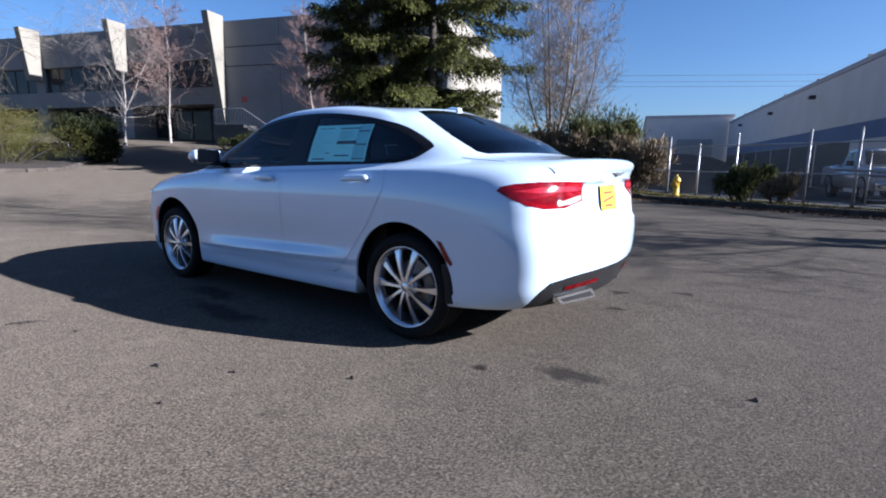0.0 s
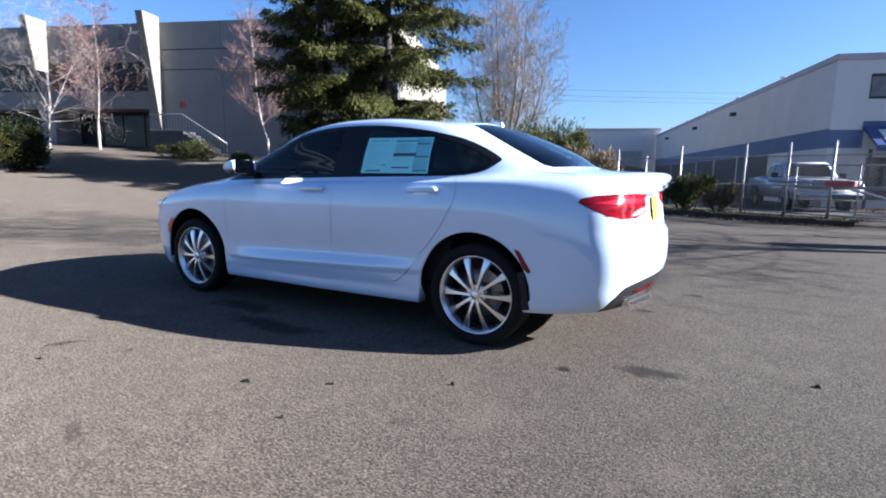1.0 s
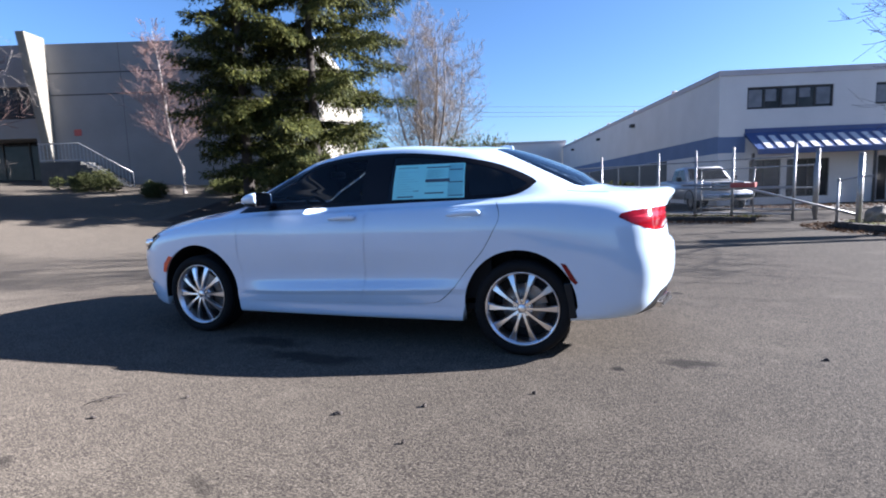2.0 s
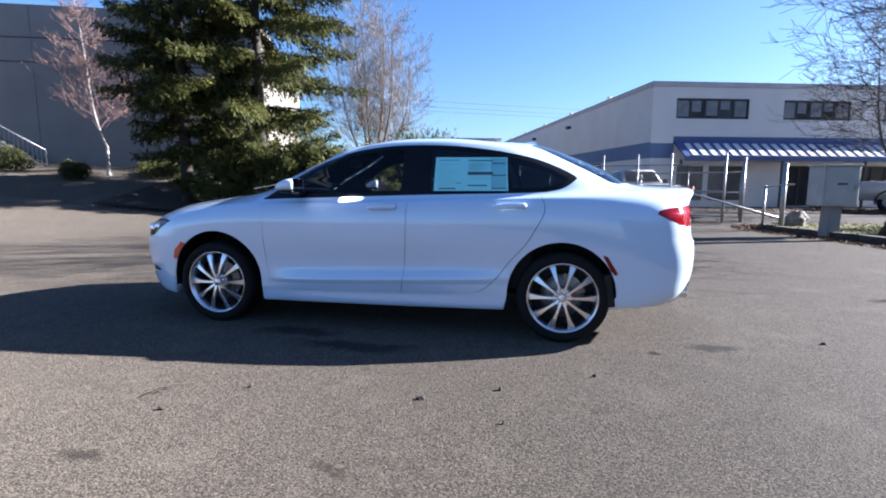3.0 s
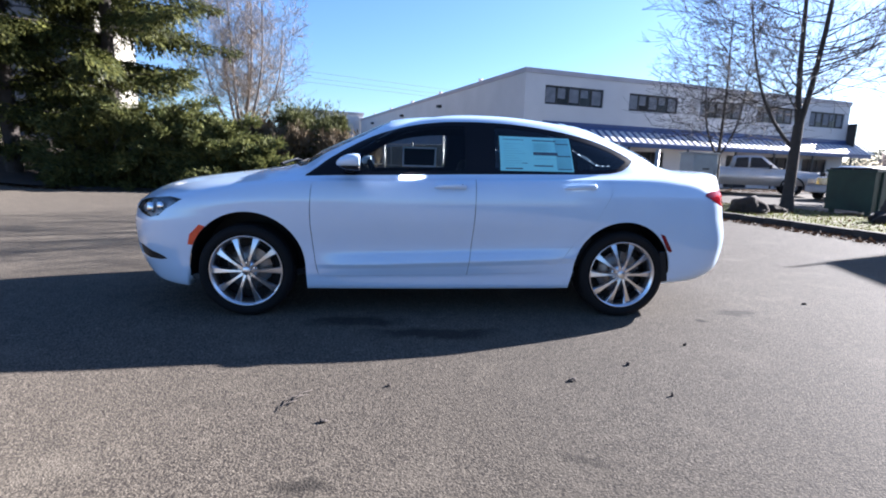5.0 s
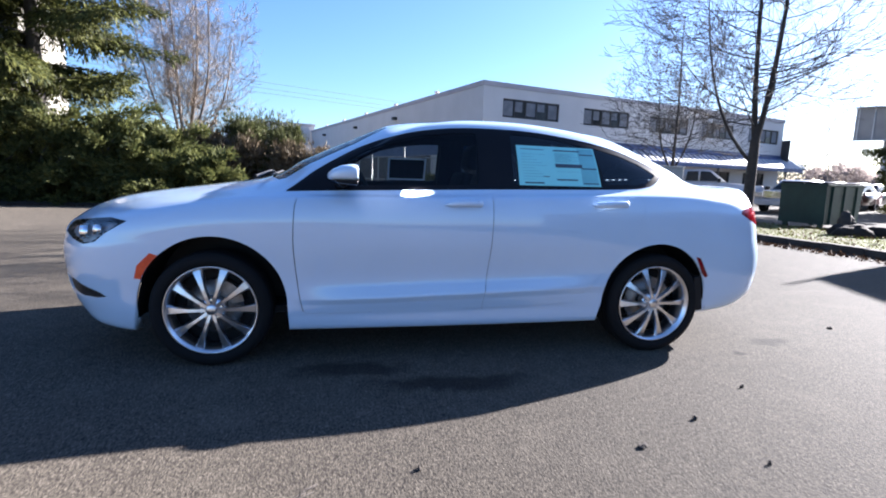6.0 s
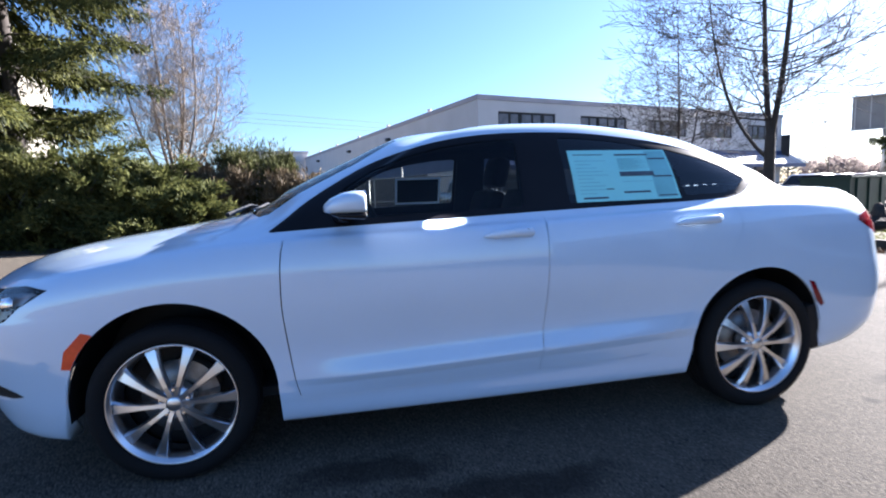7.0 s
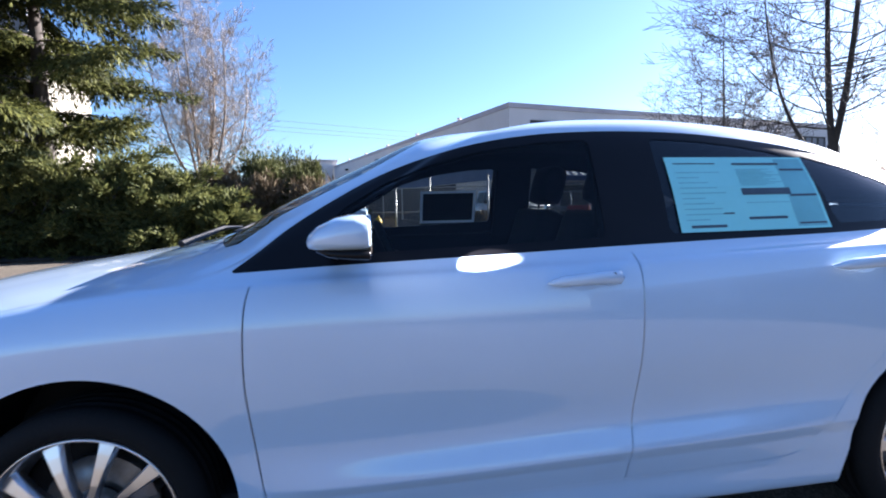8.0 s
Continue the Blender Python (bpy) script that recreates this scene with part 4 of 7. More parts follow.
def panel_mesh(name, kind, material, side, sink=0.0, edge=0.0):
    """A body panel of one side (-1: driver's, 1: the other), its rim turned in by edge."""
    p, t, n = panel(kind, sink)
    flip = np.array((1, side, 1))
    t = t if side < 0 else t[:, ::-1]
    verts, normals, faces = p * flip, n * flip, [tuple(f) for f in t]
    a, b, c = (verts[t[:, k]] for k in (0, 1, 2))
    if len(t) and np.mean(np.sum(np.cross(b - a, c - a) * normals[t[:, 0]], axis=1)) < 0:
        faces = [f[::-1] for f in faces]
    if edge:
        count = {}
        for f in faces:
            for i in range(3):
                e = (f[i], f[(i + 1) % 3])
                count[e] = count.get(e, 0) + 1
        rim = [e for e in count if (e[1], e[0]) not in count and not (abs(verts[e[0]][1]) < .004 and abs(verts[e[1]][1]) < .004)]
        inner = {}
        verts, normals = list(verts), list(normals)
        for e in rim:
            for k in e:
                if k not in inner:
                    inner[k] = len(verts)
                    verts.append(np.array(verts[k]) - edge * np.array(normals[k]))
                    normals.append(normals[k])
        for i, j in rim:
            faces.append((j, i, inner[i], inner[j]))
    return mesh_of(name, verts, faces, material, True, [tuple(q) for q in normals])


car = thing("car", "glossy white four-door sedan with paper stickers in its windows", "car")


def both(name, kind, material, sink=0.0, edge=0.0, label=""):
    return [put(name, panel_mesh(name, kind, material, s, sink, edge), car, label) for s in (-1, 1)]


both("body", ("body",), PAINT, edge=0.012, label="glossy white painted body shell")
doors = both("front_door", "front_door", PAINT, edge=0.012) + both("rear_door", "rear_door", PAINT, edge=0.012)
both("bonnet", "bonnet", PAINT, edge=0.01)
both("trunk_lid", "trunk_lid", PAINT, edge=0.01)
both("window_trim", "trim", BLACK_TRIM, sink=0.002, edge=0.006, label="gloss black window surround")
both("front_window", "front_pane", GLASS_CLEAR, sink=0.005, label="clear side window")
both("rear_window", "rear_pane", GLASS_TINT, sink=0.005, label="dark tinted side window")
both("quarter_window", "quarter_pane", GLASS_TINT, sink=0.005, label="dark tinted quarter window")
both("windshield", "windscreen", GLASS_CLEAR, sink=0.004)
both("back_window", "rear_window", GLASS_REAR, sink=0.004, label="dark sloping rear window")
lamps = both("headlight", "headlight", GLASS_LAMP, sink=0.002, label="swept-back clear headlight")
for s, lamp in zip((-1, 1), lamps):
    put("housing", panel_mesh("housing", "headlight", HEAD_DARK, s, .034, 0), lamp, "dark lamp housing")
    put("housing_rim", panel_mesh("housing_rim", "headlight_rim", BLACK_TRIM, s, .004, .03), lamp)
    for u, z, r, m in ((2.55, .742, .040, "ring"), (3.05, .760, .030, "ring")):
        uu, vv = at_height(u, z)
        q = skin(uu, vv) - .018 * skin_normal(np.array(uu), np.array(vv))
        n = skin_normal(np.array(uu), np.array(vv)) * (1, s, 1)
        turn = Vector((n[0] - .9, n[1] * .4, 0)).to_track_quat("-Y", "Z").to_matrix().to_4x4()
        o = part("projector", lathe([(.0, -.004), (r * .55, -.010), (r * .62, .0), (r * .8, -.016), (r, -.018), (r, .02)], 28), CHROME, lamp, "chrome projector ring", True)
        o.matrix_world = Matrix.Translation((q[0], s * q[1], q[2])) @ turn
both("fog_lamp_pocket", "fog", BLACK_PLASTIC, sink=0.012, edge=0.01)
both("tail_light", "tail", RED_LENS, sink=-0.003, edge=0.012, label="glossy red tail light")
both("reversing_light", "reverse", CLEAR_LENS, sink=-0.0035, edge=0.01)
both("light_bar", "glow_bar", RED_BAR, sink=-0.0042, edge=0.008, label="bright red light bar")
both("lens_field", "dim_bar", RED_DEEP, sink=-0.001, edge=0.006, label="deep red lens field")
both("side_marker", "mark_front", ORANGE_LENS, sink=-0.002, edge=0.01, label="orange front side marker")
both("side_marker", "mark_rear", RED_LENS, sink=-0.002, edge=0.01, label="red rear side marker")
both("lower_bumper", "diffuser", BLACK_PLASTIC, sink=0.001, edge=0.012, label="black plastic lower rear bumper")
both("inner_shell", ("body", "gap", "front_door", "rear_door", "bonnet", "trunk_lid", "trim", "fog", "tail", "reverse", "glow_bar", "dim_bar", "mark_front", "mark_rear", "diffuser"), CABIN, sink=0.016)


# wheel arches: painted lip and black liner
def arch_lip(cut, side):
    line = [skin(u, max(v, 0.0)) for u, v in CUTS[cut][2:-2]]
    verts, faces = [], []
    for p in line:
        verts += [(p[0], side * p[1], p[2]), (p[0], side * (p[1] - .006), p[2] - .001), (p[0], side * (p[1] - .014), p[2] + .002)]
    for i in range(len(line) - 1):
        a, b = 3 * i, 3 * i + 3
        faces += [(a, b, b + 1, a + 1), (a + 1, b + 1, b + 2, a + 2)]
    return mesh_of("arch_lip", verts, faces, PAINT, True)


def wheel_well(cx, side):
    verts, faces = [], []
    ring = [(cx - .398, .275)] + [(cx + .398 * math.cos(a), .335 + .405 * math.sin(a)) for a in np.linspace(math.pi, 0, 25)] + [(cx + .398, .275)]
    for x, z in ring:
        verts += [(x, side * .885, z), (x, side * .55, z)]
    for i in range(len(ring) - 1):
        faces.append((2 * i, 2 * i + 2, 2 * i + 3, 2 * i + 1))
    n = len(verts)
    verts += [(x, side * .55, z) for x, z in ring]
    faces.append(tuple(range(n, len(verts))))
    return mesh_of("wheel_well", verts, faces, BLACK_PLASTIC, False)


for s in (-1, 1):
    for cut, cx in (("arch_front", -1.347), ("arch_rear", 1.358)):
        put("arch_lip", arch_lip(cut, s), car)
        put("wheel_well", wheel_well(cx, s), car, "black plastic wheel-arch liner")


# wheels
def tyre():
    w, r, rim = .118, .328, .250
    prof = [(rim, -w + .02), (rim + .01, -w + .004), (rim + .035, -w), (r - .03, -w + .002), (r - .010, -w + .014), (r - .002, -w + .035)]
    for g in (-.055, -.018, .018, .055):
        prof += [(r, g - .007), (r - .008, g - .006), (r - .008, g + .006), (r, g + .007)]
    prof += [(r - .002, w - .035), (r - .010, w - .014), (r - .03, w - .002), (rim + .035, w), (rim + .01, w - .004), (rim, w - .02)]
    return lathe(prof, 72)


def spoke():
    """One tapered spoke with a ridge and a recessed flank, pointing up."""
    bm = bmesh.new()
    rows = []
    for r, half, y, lean in ((.030, .0125, -.014, 0), (.075, .0105, -.019, .001), (.12, .0115, -.019, .002), (.165, .0160, -.014, .003), (.205, .0215, -.006, .004), (.2425, .0285, .004, .005)):
        rows.append([bm.verts.new(p) for p in ((-half, y + .034, r), (-half, y + .004, r), (-half * .86, y, r), (half * .62, y + .002, r), (half, y + .014, r), (half, y + .036, r))])
    for a, b in zip(rows, rows[1:]):
        for i in range(5):
            bm.faces.new((a[i], a[i + 1], b[i + 1], b[i]))
        bm.faces.new((a[5], a[0], b[0], b[5]))
    bm.faces.new(rows[0])
    bm.faces.new(rows[-1][::-1])
    bmesh.ops.bevel(bm, geom=[e for e in bm.edges if len(e.link_faces) == 2 and e.calc_face_angle(0) > .5], offset=.002, segments=1, affect="EDGES")
    return bm


def wheel(m):
    """Rim, ten spokes, tyre, brake; the outer face looks along -y."""
    w = part("wheel", lathe([(.2435, -.050), (.2475, -.054), (.2515, -.050), (.2515, -.040), (.243, -.034), (.236, -.026), (.228, .0), (.222, .06), (.236, .10)], 72), ALLOY, car, "ten-spoke machined alloy wheel", True)
    w.matrix_world = m
    part("tyre", tyre(), RUBBER, w, "black low-profile tyre", True).location = (0, .055, 0)
    arm = spoke()
    first = part("spoke", arm, ALLOY, w)
    first.location = (0, -.03, 0)
    first.rotation_euler = (0, radians(18), 0)
    for k in range(1, 10):
        o = first.copy()
        scene.collection.objects.link(o)
        o.rotation_euler = (0, radians(18 + 36 * k), 0)
    part("hub", lathe([(.0, -.028), (.050, -.027), (.068, -.018), (.072, .03), (.0, .03)], 40), ALLOY, w, "silver wheel hub", True)
    part("centre_cap", lathe([(.0, -.046), (.024, -.0455), (.029, -.042), (.030, -.026)], 32), ALLOY, w, "", True)
    for k in range(5):
        a = radians(90 + 72 * k)
        nut = part("lug_nut", lathe([(.0, -.043), (.008, -.042), (.0105, -.036), (.0105, -.02)], 6), CHROME, w)
        nut.location = (.0545 * math.cos(a), .004, .0545 * math.sin(a))
    part("brake_disc", lathe([(.06, .055), (.155, .055), (.155, .075), (.06, .075), (.06, .055)], 48), STEEL, w, "worn steel brake disc", True)
    cal = prism([(.095 * math.cos(a), .095 * math.sin(a)) for a in np.linspace(.2, 1.5, 8)] + [(.165 * math.cos(a), .165 * math.sin(a)) for a in np.linspace(1.5, .2, 8)], .03, .10)
    part("brake_caliper", cal, STEEL, w, "rusty cast brake caliper")
    part("wheel_backing", lathe([(.0, .12), (.24, .12), (.24, .125), (.0, .125)], 32), BLACK_PLASTIC, w)
    return w


for cx in (-HUB_X, HUB_X):
    wheel(pose(cx, -HUB_Y + .025, HUB_Z))
    wheel(pose(cx, HUB_Y - .025, HUB_Z, 0, 0, 180))
for s in (-1, 1):
    flap = box(1.665, s * .895 - (.0 if s < 0 else .22), .265, 1.715, s * .895 + (.22 if s < 0 else 0), .50, .01)
    flap.transform(Matrix.Translation((1.70, 0, .38)) @ Matrix.Rotation(radians(-9), 4, "Y") @ Matrix.Translation((-1.70, 0, -.38)))
    part("mud_flap", flap, BLACK_PLASTIC, car, "black rubber flap behind the rear wheel")


# underside
part("underbody", box(-1.95, -.52, .205, 1.98, .52, .25, .02), BLACK_PLASTIC, car)
part("sill_floor", box(-.94, -.86, .215, .955, .86, .30, .02), BLACK_PLASTIC, car)
part("rear_axle", tube([(1.371, -.8, .32), (1.371, .8, .32)], .035), BLACK_PLASTIC, car)


# door handles, mirrors
def skin_point(x, z, out=0.0, side=-1):
    u, v = on_side(x, z)
    p, n = skin(u, v), skin_normal(np.array(u), np.array(v))
    q = p + out * n
    return Vector((q[0], side * q[1], q[2]))


def handle(x0, x1, z0, z1, side):
    bm = bmesh.new()
    n, rings = 18, []
    for k in range(n + 1):
        t = k / n
        x, z = x0 + (x1 - x0) * t, z0 + (z1 - z0) * t
        body = .021 * min(1, (t / .16) ** .5 if t > 0 else 0, ((1 - t) / .05) ** .5 if t < 1 else 0) * (.72 + .34 * t)
        lift = .014 + .021 * math.sin(math.pi * min(1, max(0, t))) ** .6
        c = skin_point(x, z, lift, side)
        ring = []
        for a in np.linspace(0, 2 * math.pi, 10, endpoint=False):
            ring.append(bm.verts.new(c + Vector((0, side * .010 * math.cos(a), max(body, .001) * math.sin(a)))))
        rings.append(ring)
    for a, b in zip(rings, rings[1:]):
        for k in range(10):
            bm.faces.new((a[k], a[(k + 1) % 10], b[(k + 1) % 10], b[k]))
    bm.faces.new(rings[0][::-1])
    bm.faces.new(rings[-1])
    return bm


def handle_cup(x, z, side):
    """The dished recess behind a door handle, seen as a shallow dark bowl."""
    bm = bmesh.new()
    centre = bm.verts.new(skin_point(x, z, -.002, side))
    rim = [bm.verts.new(skin_point(x + .055 * math.cos(a), z + .026 * math.sin(a), .0012, side)) for a in np.linspace(0, 2 * math.pi, 24, endpoint=False)]
    for k in range(24):
        bm.faces.new((centre, rim[k], rim[(k + 1) % 24]))
    return bm


for s in (-1, 1):
    front, rear = (doors[0], doors[2]) if s < 0 else (doors[1], doors[3])
    part("handle", handle(-.065, .168, .930, .940, s), PAINT, front, "white door handle", True)
    part("handle", handle(.868, 1.112, .946, .960, s), PAINT, rear, "white door handle", True)
    part("handle_recess", handle_cup(.05, .935, s), PAINT, front, "", True)
    part("handle_recess", handle_cup(.985, .950, s), PAINT, rear, "", True)
lock = part("lock", lathe([(.0, -.003), (.006, -.002), (.007, .004)], 16), BLACK_PLASTIC, doors[0], "small dark key lock")
lock.location = skin_point(.130, .944, .036)


def mirror(side):
    """A door mirror: painted shell, black foot, and silvered glass facing the tail."""
    def rounded_block(stations):
        # rings of a rounded rectangle: x, half width, top, bottom, corner power
        bm, rings = bmesh.new(), []
        for x, half, top, low, power in stations:
            ring = []
            for k in range(28):
                t = 2 * math.pi * k / 28
                c, q = math.cos(t), math.sin(t)
                yy = math.copysign(abs(c) ** power, c) * half
                zz = math.copysign(abs(q) ** power, q)
                ring.append(bm.verts.new((x, yy, (top + low) / 2 + zz * (top - low) / 2)))
            rings.append(ring)
        for p, q in zip(rings, rings[1:]):
            for k in range(28):
                bm.faces.new((p[k], p[(k + 1) % 28], q[(k + 1) % 28], q[k]))
        bm.faces.new(rings[0][::-1])
        bm.faces.new(rings[-1])
        return bm

    bm = rounded_block(((-.092, .035, .010, -.012, .9), (-.086, .075, .020, -.017, .8), (-.064, .100, .040, -.020, .65), (-.02, .116, .060, -.022, .55), (.02, .120, .067, -.022, .5), (.052, .120, .067, -.022, .5), (.060, .115, .062, -.018, .5)))
    place = Matrix.Translation((-.64, side * .985, 1.082)) @ Matrix.Rotation(radians(-side * 6), 4, "Z")
    bm.transform(place)
    shell = part("mirror", bm, PAINT, car, "white door mirror on a black foot", True)
    lower = rounded_block(((-.070, .06, -.008, -.026, .8), (-.04, .095, -.012, -.038, .65), (.02, .110, -.014, -.044, .55), (.055, .113, -.014, -.046, .5), (.059, .109, -.016, -.042, .5)))
    lower.transform(place)
    part("mirror_base", lower, BLACK_TRIM, shell, "", True)
    foot = tube([(-.66, side * .80, 1.035), (-.65, side * .87, 1.035), (-.64, side * .95, 1.045)], [.045, .032, .03], 10)
    for v in foot.verts:
        v.co.z = 1.04 + (v.co.z - 1.04) * .55
    part("mirror_foot", foot, BLACK_TRIM, shell, "", True)
    pane = prism([(y, z) for y, z in rounded([(-.10, -.04), (.10, -.036), (.10, .058), (-.096, .062)], .025)], 0, .003, axis="y")
    pane.transform(Matrix.Translation((-.577, side * .985, 1.088)) @ Matrix.Rotation(radians(90 - side * 6), 4, "Z"))
    part("mirror_glass", pane, CHROME, shell, "silvered mirror glass")


mirror(-1)
mirror(1)

# added spot for the sun patch the mirror glass throws on the front door
glint = new("mirror_glint", bpy.data.lights.new("mirror_glint", "SPOT"))
glint.data.energy, glint.data.color, glint.data.shadow_soft_size = 14.0, (1.0, 0.93, 0.82), 0.004
glint.data.spot_size, glint.data.spot_blend = radians(14.5), 0.2
glint.matrix_world = look((-.560, -.975, 1.085), (-.415, -.915, 1.044))


# cabin
def seat_back(x, y, w, lean, h=.66):
    bm = box(-.065, -w / 2, 0, .065, w / 2, h, .05)
    bm.transform(Matrix.Translation((x, y, .50)) @ Matrix.Rotation(radians(lean), 4, "Y"))
    return bm


def front_seat(y):
    s = part("seat", box(-.39, y - .25, .36, .13, y + .25, .52, .05), CABIN, car, "black front seat", True)
    part("backrest", seat_back(.15, y, .50, 18), CABIN, s, "", True)
    rest = box(-.055, -.15, 0, .055, .15, .205, .05)
    rest.transform(Matrix.Translation((.37, y, 1.155)) @ Matrix.Rotation(radians(14), 4, "Y"))
    part("headrest", rest, CABIN, s, "", True)
    for d in (-.06, .06):
        part("headrest_post", tube([(.345, y + d, 1.07), (.375, y + d, 1.18)], .007), CHROME, s)


front_seat(-.37)
front_seat(.37)
bench = part("rear_seat", box(.75, -.62, .36, 1.25, .62, .55, .05), CABIN, car, "black rear bench seat", True)
part("backrest", seat_back(1.25, 0, 1.2, 24, .58), CABIN, bench, "", True)
for y in (-.38, .38):
    rest = box(-.04, -.12, 0, .04, .12, .13, .035)
    rest.transform(Matrix.Translation((1.47, y, 1.00)) @ Matrix.Rotation(radians(20), 4, "Y"))
    part("headrest", rest, CABIN, bench, "", True)
dash = bmesh.new()
prism([(-1.1, .62), (-1.12, .95), (-.98, 1.02), (-.72, .985), (-.62, .92), (-.64, .62)], -.74, .74, dash)
bmesh.ops.bevel(dash, geom=dash.edges[:], offset=.02, segments=2, affect="EDGES")
part("dashboard", dash, CABIN, car, "black dashboard", True)
part("floor_pan", box(-1.1, -.78, .27, 1.6, .78, .31), CABIN, car)
part("parcel_shelf", box(1.42, -.62, .98, 1.78, .62, 1.01, .01), CABIN, car)
ring = bmesh.new()
for k in range(40):
    a = 2 * math.pi * k / 40
    b = 2 * math.pi * (k + 1) / 40
    tube([(0, .185 * math.cos(a), .185 * math.sin(a)), (0, .185 * math.cos(b), .185 * math.sin(b))], .016, 8, ring, False)
box(-.01, -.18, -.02, .02, .18, .02, 0, ring)
box(-.03, -.07, -.06, .03, .07, .06, .01, ring)
ring.transform(Matrix.Translation((-.47, -.37, .93)) @ Matrix.Rotation(radians(-24), 4, "Y"))
part("steering_wheel", ring, CABIN, car, "black steering wheel", True)
for s in (-1, 1):
    pil = prism([(.17, .95), (.39, .95), (.385, 1.36), (.18, 1.36)], -.03, 0)
    pil.transform(Matrix.Translation((0, s * .745 if s > 0 else -.715, 0)))
    for v in pil.verts:
        v.co.y -= s * .33 * (v.co.z - 1.06)
    part("pillar_trim", pil, CABIN, car)
    card = box(-.85, s * .78 - .02, .35, 1.15, s * .78 + .02, .985, .02)
    part("door_lining", card, CABIN, car)
inner_mirror = box(-.02, -.11, -.03, .02, .11, .03, .018)
inner_mirror.transform(Matrix.Translation((-.50, 0, 1.29)))
part("inside_mirror", inner_mirror, BLACK_PLASTIC, car, "", True)
for y0, y1 in ((-.62, .02), (.02, .60)):
    blade = tube([(-1.165, y0, 1.062), (-1.12, (y0 + y1) / 2, 1.098), (-1.135, y1, 1.088)], [.011, .009, .006], 6)
    part("wiper", blade, BLACK_PLASTIC, car, "black wiper at the windscreen's foot")
part("roof_antenna", prism([(.98, 1.447), (1.16, 1.428), (1.15, 1.462), (1.10, 1.472)], -.022, .022), PAINT, car, "white roof fin antenna")


# stickers in the windows: a thin sheet on the pane's inner face
def sheet(corners, side, inward, material, name, parent, label="", layers=2):
    """A thin sheet of paper on the pane: corners (x, z) anticlockwise from the lower left, bowed with the glass."""
    (ax, az), (bx, bz), (cx, cz), (dx, dz) = corners
    verts, faces, n = [], [], 5
    for j in range(n + 1):
        for i in range(n + 1):
            s, t = i / n, j / n
            x = (1 - t) * ((1 - s) * ax + s * bx) + t * ((1 - s) * dx + s * cx)
            z = (1 - t) * ((1 - s) * az + s * bz) + t * ((1 - s) * dz + s * cz)
            verts.append(skin_point(x, z, -.006 - inward, side))
    for j in range(n):
        for i in range(n):
            k = j * (n + 1) + i
            faces.append((k, k + 1, k + n + 2, k + n + 1))
    if layers == 1:
        return put(name, mesh_of(name, verts, faces, material), parent, label)
    back_side = [v - Vector((0, side * .0004, 0)) for v in verts]
    m = len(verts)
    faces += [tuple(m + i for i in f[::-1]) for f in faces]
    return put(name, mesh_of(name, verts + back_side, faces, material), parent, label)


def sub(corners, s0, t0, s1, t1):
    (ax, az), (bx, bz), (cx, cz), (dx, dz) = corners
    f = lambda s, t: ((1 - t) * ((1 - s) * ax + s * bx) + t * ((1 - s) * dx + s * cx), (1 - t) * ((1 - s) * az + s * bz) + t * ((1 - s) * dz + s * cz))
    return [f(s0, t0), f(s1, t0), f(s1, t1), f(s0, t1)]


STICKER = [(.421, 1.062), (.970, 1.066), (.950, 1.309), (.418, 1.312)]
sticker = sheet(STICKER, -1, -.0070, PAPER, "price_sticker", car, "pale blue price sheet with grey print inside the rear window")
for s0, t0, s1, t1 in ((.46, .885, .80, .915), (.46, .47, .80, .56), (.46, .14, .72, .175), (.79, .80, .97, .83), (.79, .44, .98, .47), (.79, .06, .98, .085), (.07, .05, .30, .085),
                       (.05, .90, .34, .915), (.30, .22, .37, .24)):
    sheet(sub(STICKER, s0, t0, s1, t1), -1, -.0078, PAPER_INK, "print_bar", sticker)
for k in range(13):
    t = .60 + .02 * k if k < 12 else .36
    sheet(sub(STICKER, .47, t, .47 + .30 * (.6 + .4 * ((k * 7) % 5) / 4), t + .008), -1, -.0076, PAPER_TINT, "print_line", sticker)
for k in range(10):
    sheet(sub(STICKER, .05, .15 + .07 * k, .05 + .3 * (.5 + .5 * ((k * 3) % 4) / 3), .16 + .07 * k), -1, -.0076, PAPER_TINT, "print_line", sticker)
sheet(sub(STICKER, .775, .03, .98, .97), -1, -.0073, PAPER_TINT, "print_panel", sticker)
FAR = [(-.272, 1.056), (.070, 1.056), (.070, 1.252), (-.271, 1.250)]
far_sheet = sheet(sub(FAR, .045, .075, .955, .925), 1, .004, PAPER_BACK, "window_sheet", car, "dark sheet with a white border inside the passenger window")
for s0, t0, s1, t1 in ((0, 0, 1, .075), (0, .925, 1, 1), (0, .075, .045, .925), (.955, .075, 1, .925)):
    sheet(sub(FAR, s0, t0, s1, t1), 1, .0055, PAPER_WHITE, "border", far_sheet, "", 1)


# tail: plate, badge, exhaust, reflectors
def rear_point(y, z, out=0.0):
    """A point of the tail at (y, z)."""
    lo, hi = 13.0, 16.0
    for _ in range(30):
        m = (lo + hi) / 2
        u, v = at_height(m, z)
        lo, hi = (m, hi) if skin(u, v)[1] > abs(y) else (lo, m)
    u, v = at_height(lo, z)
    p, n = skin(u, v), skin_normal(np.array(u), np.array(v))
    q = p + out * n
    return Vector((q[0], math.copysign(q[1], y) if y else 0, q[2]))


